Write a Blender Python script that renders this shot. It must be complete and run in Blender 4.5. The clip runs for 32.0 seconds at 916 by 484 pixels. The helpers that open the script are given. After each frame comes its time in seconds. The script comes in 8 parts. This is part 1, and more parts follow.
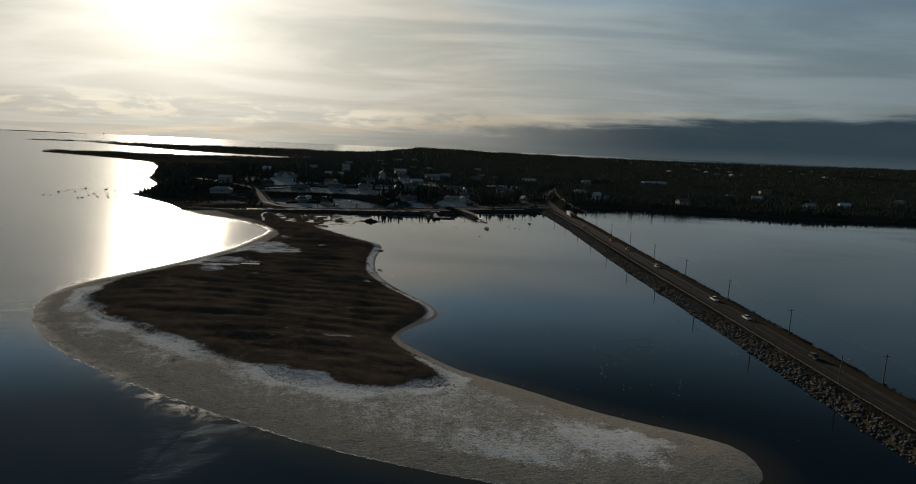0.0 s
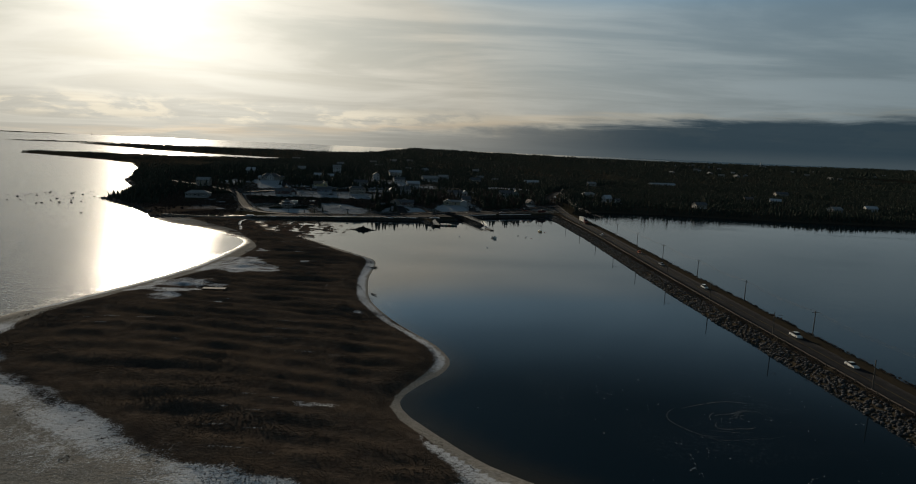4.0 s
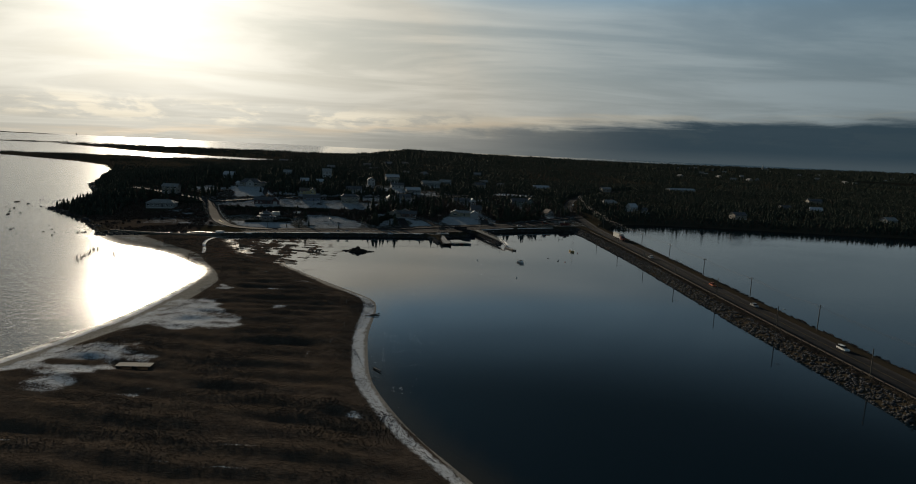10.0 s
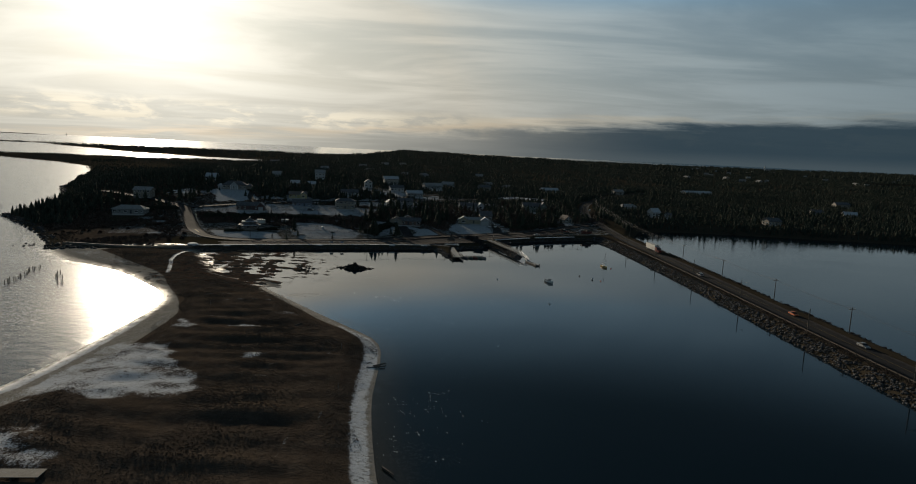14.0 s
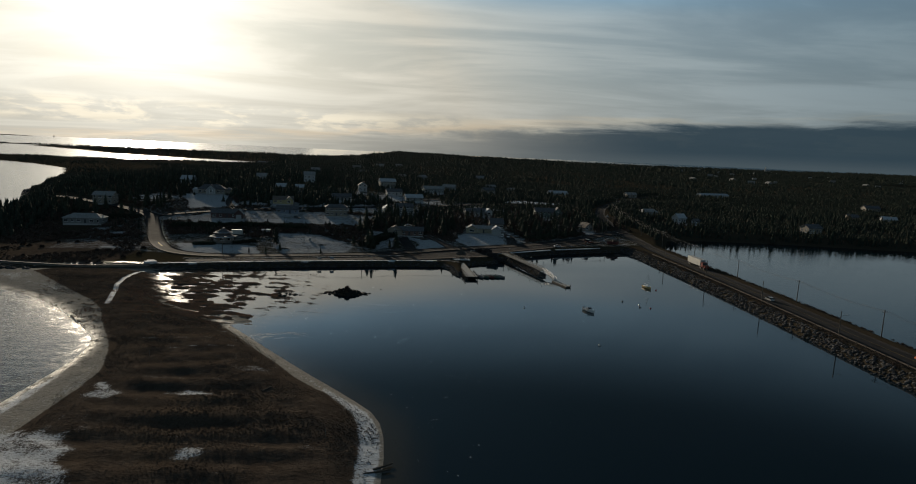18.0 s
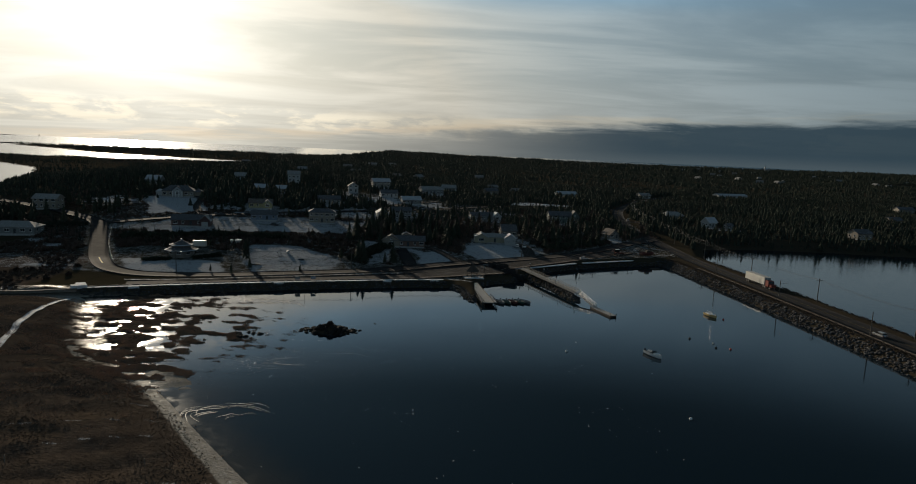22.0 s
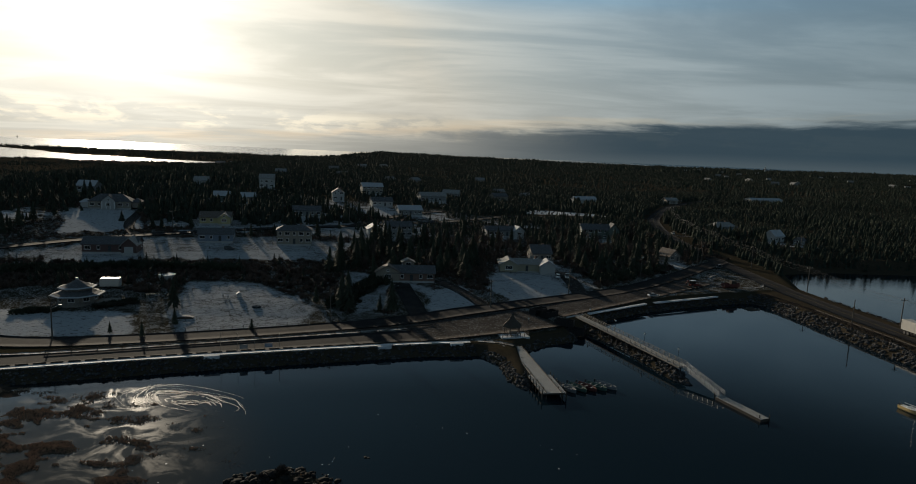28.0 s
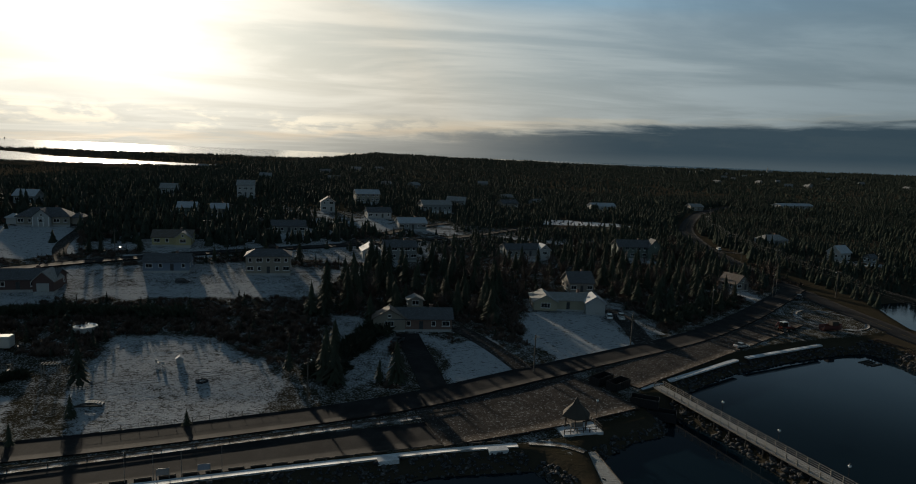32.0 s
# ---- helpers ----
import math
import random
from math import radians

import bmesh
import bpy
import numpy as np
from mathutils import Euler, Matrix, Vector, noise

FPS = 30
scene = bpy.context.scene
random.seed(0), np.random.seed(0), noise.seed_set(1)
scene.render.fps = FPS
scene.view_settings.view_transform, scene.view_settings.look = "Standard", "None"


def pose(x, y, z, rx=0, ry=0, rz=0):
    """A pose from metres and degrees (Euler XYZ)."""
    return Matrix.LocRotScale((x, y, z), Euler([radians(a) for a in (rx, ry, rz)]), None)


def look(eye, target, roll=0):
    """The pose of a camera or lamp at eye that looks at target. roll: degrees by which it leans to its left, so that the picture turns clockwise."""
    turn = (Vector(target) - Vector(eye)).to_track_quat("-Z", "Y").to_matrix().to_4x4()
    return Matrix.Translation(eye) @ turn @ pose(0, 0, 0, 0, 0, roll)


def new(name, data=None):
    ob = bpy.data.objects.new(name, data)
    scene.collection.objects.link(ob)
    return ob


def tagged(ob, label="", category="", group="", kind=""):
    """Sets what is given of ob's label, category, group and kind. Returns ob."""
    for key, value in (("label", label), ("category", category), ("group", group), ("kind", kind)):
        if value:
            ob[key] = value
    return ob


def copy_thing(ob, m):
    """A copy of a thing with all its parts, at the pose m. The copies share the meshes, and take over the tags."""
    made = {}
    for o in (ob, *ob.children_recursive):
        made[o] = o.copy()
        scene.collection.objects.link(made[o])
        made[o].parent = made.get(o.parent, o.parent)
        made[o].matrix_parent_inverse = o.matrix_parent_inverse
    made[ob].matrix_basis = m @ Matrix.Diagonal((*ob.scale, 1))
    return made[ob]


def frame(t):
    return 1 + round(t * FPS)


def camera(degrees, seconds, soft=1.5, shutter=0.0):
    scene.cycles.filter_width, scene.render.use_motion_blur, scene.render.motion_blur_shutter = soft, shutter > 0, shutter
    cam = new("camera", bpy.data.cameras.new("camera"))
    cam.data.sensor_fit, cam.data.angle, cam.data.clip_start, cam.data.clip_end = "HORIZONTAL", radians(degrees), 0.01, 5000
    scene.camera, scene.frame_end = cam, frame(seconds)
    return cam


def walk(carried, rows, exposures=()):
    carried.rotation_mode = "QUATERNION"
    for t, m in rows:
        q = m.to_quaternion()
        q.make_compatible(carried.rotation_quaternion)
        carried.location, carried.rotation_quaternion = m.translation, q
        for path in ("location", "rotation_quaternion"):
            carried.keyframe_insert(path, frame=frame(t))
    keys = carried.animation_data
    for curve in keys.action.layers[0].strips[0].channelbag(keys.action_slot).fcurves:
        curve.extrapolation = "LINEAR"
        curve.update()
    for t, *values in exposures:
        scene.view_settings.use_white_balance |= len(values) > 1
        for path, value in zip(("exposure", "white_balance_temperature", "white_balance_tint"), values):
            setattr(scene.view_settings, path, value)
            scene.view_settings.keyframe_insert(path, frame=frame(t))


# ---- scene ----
cam = camera(72.39, 32.0, soft=1.0)
PATH = [
    (0, (12.412, -72.243, 56.434), (12.3827, -70.2664, 56.1327), 2.533),
    (1.5, (9.802, -53.393, 55.520), (9.7812, -51.4162, 55.2198), 2.503),
    (3, (7.031, -34.457, 54.976), (7.0177, -32.4792, 54.6769), 2.488),
    (4.5, (3.952, -15.361, 55.113), (3.9453, -13.3837, 54.8150), 2.500),
    (6, (0.592, 3.788, 55.557), (0.5902, 5.7655, 55.2597), 2.534),
    (8, (-4.113, 29.153, 55.595), (-4.1057, 31.1307, 55.3001), 2.587),
    (10, (-8.877, 54.470, 55.073), (-8.8597, 56.4484, 54.7799), 2.635),
    (12, (-13.505, 79.951, 54.299), (-13.4797, 81.9298, 54.0079), 2.667),
    (14, (-17.834, 105.668, 53.434), (-17.8005, 107.6467, 53.1445), 2.671),
    (16, (-21.733, 131.680, 52.557), (-21.6904, 133.6590, 52.2705), 2.643),
    (18, (-25.178, 158.141, 51.582), (-25.1255, 160.1200, 51.2981), 2.603),
    (20, (-28.189, 185.180, 50.411), (-28.1254, 187.1590, 50.1266), 2.576),
    (22, (-30.930, 212.513, 49.196), (-30.8543, 214.4912, 48.9115), 2.559),
    (24, (-33.630, 239.655, 48.219), (-33.5432, 241.6325, 47.9343), 2.530),
    (26, (-36.353, 266.433, 47.627), (-36.2557, 268.4110, 47.3444), 2.486),
    (28, (-38.995, 292.991, 47.438), (-38.8872, 294.9687, 47.1584), 2.436),
    (30, (-41.477, 319.464, 47.628), (-41.3608, 321.4409, 47.3507), 2.389),
    (32, (-43.862, 345.904, 48.026), (-43.7379, 347.8807, 47.7503), 2.344),
]
EXPO, SUN_POWER, SKY_BASE, ZENITH_DIM = 0.0, 3.2, 0.135, 0.84
walk(cam, [(t, look(eye, target, roll)) for t, eye, target, roll in PATH], [(0, EXPO - 0.20), (8, EXPO - 0.15), (16, EXPO - 0.03), (24, EXPO + 0.09), (32, EXPO + 0.13)])

# ---- sky and sun ----
SUN_AZ, SUN_EL = radians(-25.6), radians(12.0)
SUN = Vector((math.sin(SUN_AZ) * math.cos(SUN_EL), math.cos(SUN_AZ) * math.cos(SUN_EL), math.sin(SUN_EL)))


class Nodes:
    """Small helper to write node trees as expressions."""

    def __init__(self, tree):
        self.tree = tree
        tree.nodes.clear()

    def add(self, kind):
        return self.tree.nodes.new(kind)

    def field(self, name):
        n = self.add("ShaderNodeAttribute")
        n.attribute_name = name
        return n.outputs["Fac"]

    def put(self, socket, value):
        if isinstance(value, bpy.types.NodeSocket):
            self.tree.links.new(value, socket)
        elif isinstance(value, (tuple, list)) and len(value) == 3 and socket.type == "RGBA":
            socket.default_value = (*value, 1)
        else:
            socket.default_value = value

    def math(self, op, a, b=0.0, c=0.0, clamp=False):
        n = self.add("ShaderNodeMath")
        n.operation, n.use_clamp = op, clamp
        for i, v in enumerate((a, b, c)):
            self.put(n.inputs[i], v)
        return n.outputs[0]

    def vec(self, op, a, b=(0, 0, 0), out=0):
        n = self.add("ShaderNodeVectorMath")
        n.operation = op
        self.put(n.inputs[0], a)
        self.put(n.inputs[1], b)
        return n.outputs[out]

    def mix(self, f, a, b, blend="MIX"):
        n = self.add("ShaderNodeMix")
        n.data_type, n.blend_type = "RGBA", blend
        self.put(n.inputs[0], f)
        self.put(n.inputs[6], a)
        self.put(n.inputs[7], b)
        return n.outputs[2]

    def step(self, v, lo, hi):
        n = self.add("ShaderNodeMapRange")
        n.interpolation_type = "SMOOTHSTEP"
        for i, x in enumerate((v, lo, hi, 0.0, 1.0)):
            self.put(n.inputs[i], x)
        return n.outputs[0]

    def noise(self, v, scale, detail=4.0, rough=0.55, distort=0.0, kind="ShaderNodeTexNoise"):
        n = self.add(kind)
        self.put(n.inputs["Vector"], v)
        n.inputs["Scale"].default_value = scale
        n.inputs["Detail"].default_value = detail
        n.inputs["Roughness"].default_value = rough
        n.inputs["Distortion"].default_value = distort
        return n.outputs[0]

    def scaled(self, v, s):
        return self.vec("MULTIPLY", v, s)


def build_sky():
    world = bpy.data.worlds.new("sky")
    scene.world = world
    world.use_nodes = True
    n = Nodes(world.node_tree)
    direction = n.vec("NORMALIZE", n.add("ShaderNodeTexCoord").outputs["Generated"])
    sep = n.add("ShaderNodeSeparateXYZ")
    n.put(sep.inputs[0], direction)
    x, y, z = sep.outputs
    up = n.math("MAXIMUM", z, 0.0)
    el = n.math("MULTIPLY", n.math("ARCSINE", z), 57.2958)
    az = n.math("MULTIPLY", n.math("ARCTAN2", x, y), 57.2958)
    theta = n.math("MULTIPLY", n.math("ARCCOSINE", n.math("MINIMUM", n.vec("DOT_PRODUCT", direction, tuple(SUN), out=1), 0.99999)), 57.2958)
    wide = n.math("EXPONENT", n.math("DIVIDE", theta, -27.0))
    core = n.math("EXPONENT", n.math("DIVIDE", theta, -3.4))
    # clouds lie on a high flat layer, so that they run together towards the horizon
    depth = n.math("ADD", up, 0.07)
    flat = n.add("ShaderNodeCombineXYZ")
    n.put(flat.inputs[0], n.math("DIVIDE", x, depth))
    n.put(flat.inputs[1], n.math("DIVIDE", y, depth))
    streak = n.noise(n.scaled(flat.outputs[0], (0.50, 0.72, 1.0)), 0.85, 7.0, 0.55, 0.9)
    fine = n.noise(n.scaled(flat.outputs[0], (1.3, 3.0, 1.0)), 1.1, 7.0, 0.55, 0.6)
    veil = n.math("ADD", n.math("MULTIPLY", streak, 0.84), n.math("MULTIPLY", fine, 0.16))
    open_sky = n.math("MULTIPLY", n.step(veil, 0.58, 0.40), n.step(el, 2.5, 9.0))
    # the veil of cloud glows round the sun and turns dim blue overhead
    # unseen sky behind the camera, lifted slightly to fill camera-facing sides
    base = n.math("ADD", n.math("MULTIPLY", n.step(theta, 75.0, 120.0), SKY_BASE * 0.15), SKY_BASE)
    bright = n.math("ADD", n.math("MULTIPLY", wide, 1.10), base)
    # sunward sky above the view is dimmed so near water mirrors darker
    bright = n.math("MULTIPLY", bright, n.math("SUBTRACT", 1.0, n.math("MULTIPLY", n.math("MULTIPLY", n.step(el, 12.0, 22.0), n.step(theta, 115.0, 70.0)), ZENITH_DIM)))
    # dimmed again on the unseen right, to darken the water there
    bright = n.math("MULTIPLY", bright, n.math("SUBTRACT", 1.0, n.math("MULTIPLY", n.math("MULTIPLY", n.step(az, -8.0, 30.0), n.step(el, 14.0, 24.0)), 0.38)))
    bright = n.math("MULTIPLY", bright, n.math("ADD", 0.92, n.math("MULTIPLY", n.step(veil, 0.38, 0.66), 0.21)))
    bright = n.math("MULTIPLY", bright, n.math("SUBTRACT", 1.0, n.math("MULTIPLY", n.step(el, 5.0, 0.3), 0.24)))
    warm = n.math("SUBTRACT", n.math("MULTIPLY", wide, 2.9), n.math("ADD", n.math("MULTIPLY", n.math("SUBTRACT", el, 3.0), 0.035), n.math("MULTIPLY", n.step(el, 11.5, 17.0), 1.5)), clamp=True)
    tint = n.mix(warm, n.mix(n.step(el, 8.0, 20.0), (0.72, 1.0, 1.16), (0.56, 0.95, 1.28)), (1.0, 0.955, 0.82))
    cloud = n.vec("SCALE", tint)
    n.put(cloud.node.inputs["Scale"], bright)
    sky = n.add("ShaderNodeTexSky")
    sky.sky_type, sky.sun_disc, sky.sun_elevation, sky.sun_rotation = "NISHITA", False, SUN_EL, SUN_AZ
    blue = n.vec("SCALE", sky.outputs[0])
    blue.node.inputs["Scale"].default_value = 0.05
    gap = n.mix(0.7, blue, n.mix(1.0, cloud, (0.55, 0.72, 0.86), "MULTIPLY"))
    col = n.mix(n.math("MULTIPLY", open_sky, 0.42), cloud, gap)
    # bands of low cumulus, lit from behind
    low = n.noise(n.scaled(direction, (9.0, 9.0, 34.0)), 1.0, 7.0, 0.62, 0.3)
    band = n.math("MULTIPLY", n.math("MULTIPLY", n.step(el, 0.8, 1.6), n.step(el, 3.6, 2.2)), n.step(low, 0.47, 0.58))
    col = n.mix(n.math("MULTIPLY", band, 0.85), col, n.mix(1.0, cloud, (1.42, 1.34, 1.22), "MULTIPLY"))
    # a dark bank of stratus low over the sea
    wave = n.noise(n.scaled(direction, (4.0, 4.0, 40.0)), 1.0, 7.0, 0.62, 0.5)
    top = n.math("ADD", n.math("ADD", n.math("MULTIPLY", n.step(az, -45.0, 45.0), 4.6), -0.6), n.math("MULTIPLY", n.math("SUBTRACT", wave, 0.5), 3.2))
    inside = n.math("SUBTRACT", top, el)
    bank = n.math("MULTIPLY", n.step(inside, -0.3, 0.7), n.step(az, 150.0, 110.0))
    bank = n.math("MULTIPLY", bank, n.step(az, -24.0, 14.0))
    lit = n.math("MULTIPLY", n.step(inside, -1.0, -0.1), n.step(inside, 0.35, -0.1))
    col = n.mix(n.math("MULTIPLY", n.math("MULTIPLY", lit, n.step(wave, 0.35, 0.6)), 0.75), col, n.mix(1.0, cloud, (1.32, 1.16, 1.0), "MULTIPLY"))
    shade = n.mix(n.step(az, -22.0, 20.0), (0.36, 0.36, 0.33), (0.022, 0.044, 0.062))
    shade = n.mix(n.math("MULTIPLY", n.step(el, 1.0, -0.2), 0.35), shade, (0.10, 0.125, 0.135))
    col = n.mix(n.math("MULTIPLY", bank, 0.93), col, shade)
    glow = n.vec("SCALE", (1.0, 0.96, 0.88))
    n.put(glow.node.inputs["Scale"], n.math("MULTIPLY", core, 1.1))
    total = n.vec("ADD", col, glow)
    back = n.add("ShaderNodeBackground")
    n.put(back.inputs[0], total)
    back.inputs[1].default_value = 1.0
    n.tree.links.new(back.outputs[0], n.add("ShaderNodeOutputWorld").inputs[0])


build_sky()
lamp = bpy.data.lights.new("sun", "SUN")
lamp.energy, lamp.angle, lamp.color = SUN_POWER, radians(1.2), (1.0, 0.86, 0.66)
new("sun", lamp).matrix_world = look(SUN * 1000, (0, 0, 0))

# ---- materials ----
def material(name, colour, rough=0.8, vary=0.25, scale=1.0, metal=0.0, bump=0.0, stain=None, per="", spec=0.5, fleck=0.0):
    """A surface with grain and blotches at two scales. per: 'object' or 'island' varies whole pieces. stain: second colour in patches."""
    m = bpy.data.materials.new(name)
    m.use_nodes = True
    n = Nodes(m.node_tree)
    out = n.add("ShaderNodeOutputMaterial")
    b = n.add("ShaderNodeBsdfPrincipled")
    n.tree.links.new(b.outputs[0], out.inputs[0])
    place = n.add("ShaderNodeNewGeometry").outputs["Position"]
    big = n.noise(place, 0.35 * scale, 5.0, 0.6)
    small = n.noise(place, 6.0 * scale, 4.0, 0.6)
    f = n.math("ADD", n.math("MULTIPLY", big, 0.6), n.math("MULTIPLY", small, 0.4))
    gain = n.math("ADD", n.math("MULTIPLY", n.math("SUBTRACT", f, 0.5), 2.4 * vary), 1.0)
    if per:
        r = n.add("ShaderNodeObjectInfo").outputs["Random"] if per == "object" else n.add("ShaderNodeNewGeometry").outputs["Random Per Island"]
        gain = n.math("MULTIPLY", gain, n.math("ADD", n.math("MULTIPLY", r, 0.4), 0.8))
    col = tuple(colour)
    if stain:
        col = n.mix(n.math("MULTIPLY", n.step(f, 0.46, 0.60), 0.85), col, stain)
    if fleck:
        col = n.mix(n.math("MULTIPLY", n.step(n.noise(place, 2.3 * scale, 6.0, 0.7), 0.54, 0.66), fleck), col, (0.62, 0.66, 0.72))
    sc = n.vec("SCALE", col)
    n.put(sc.node.inputs["Scale"], gain)
    n.put(b.inputs["Base Color"], sc)
    n.put(b.inputs["Roughness"], n.math("ADD", n.math("MULTIPLY", n.math("SUBTRACT", small, 0.5), 0.25), rough, clamp=True))
    b.inputs["Metallic"].default_value = metal
    b.inputs["Specular IOR Level"].default_value = spec
    if bump:
        bp = n.add("ShaderNodeBump")
        bp.inputs["Strength"].default_value = 0.8
        bp.inputs["Distance"].default_value = bump
        n.put(bp.inputs["Height"], f)
        n.put(b.inputs["Normal"], bp.outputs[0])
    return m


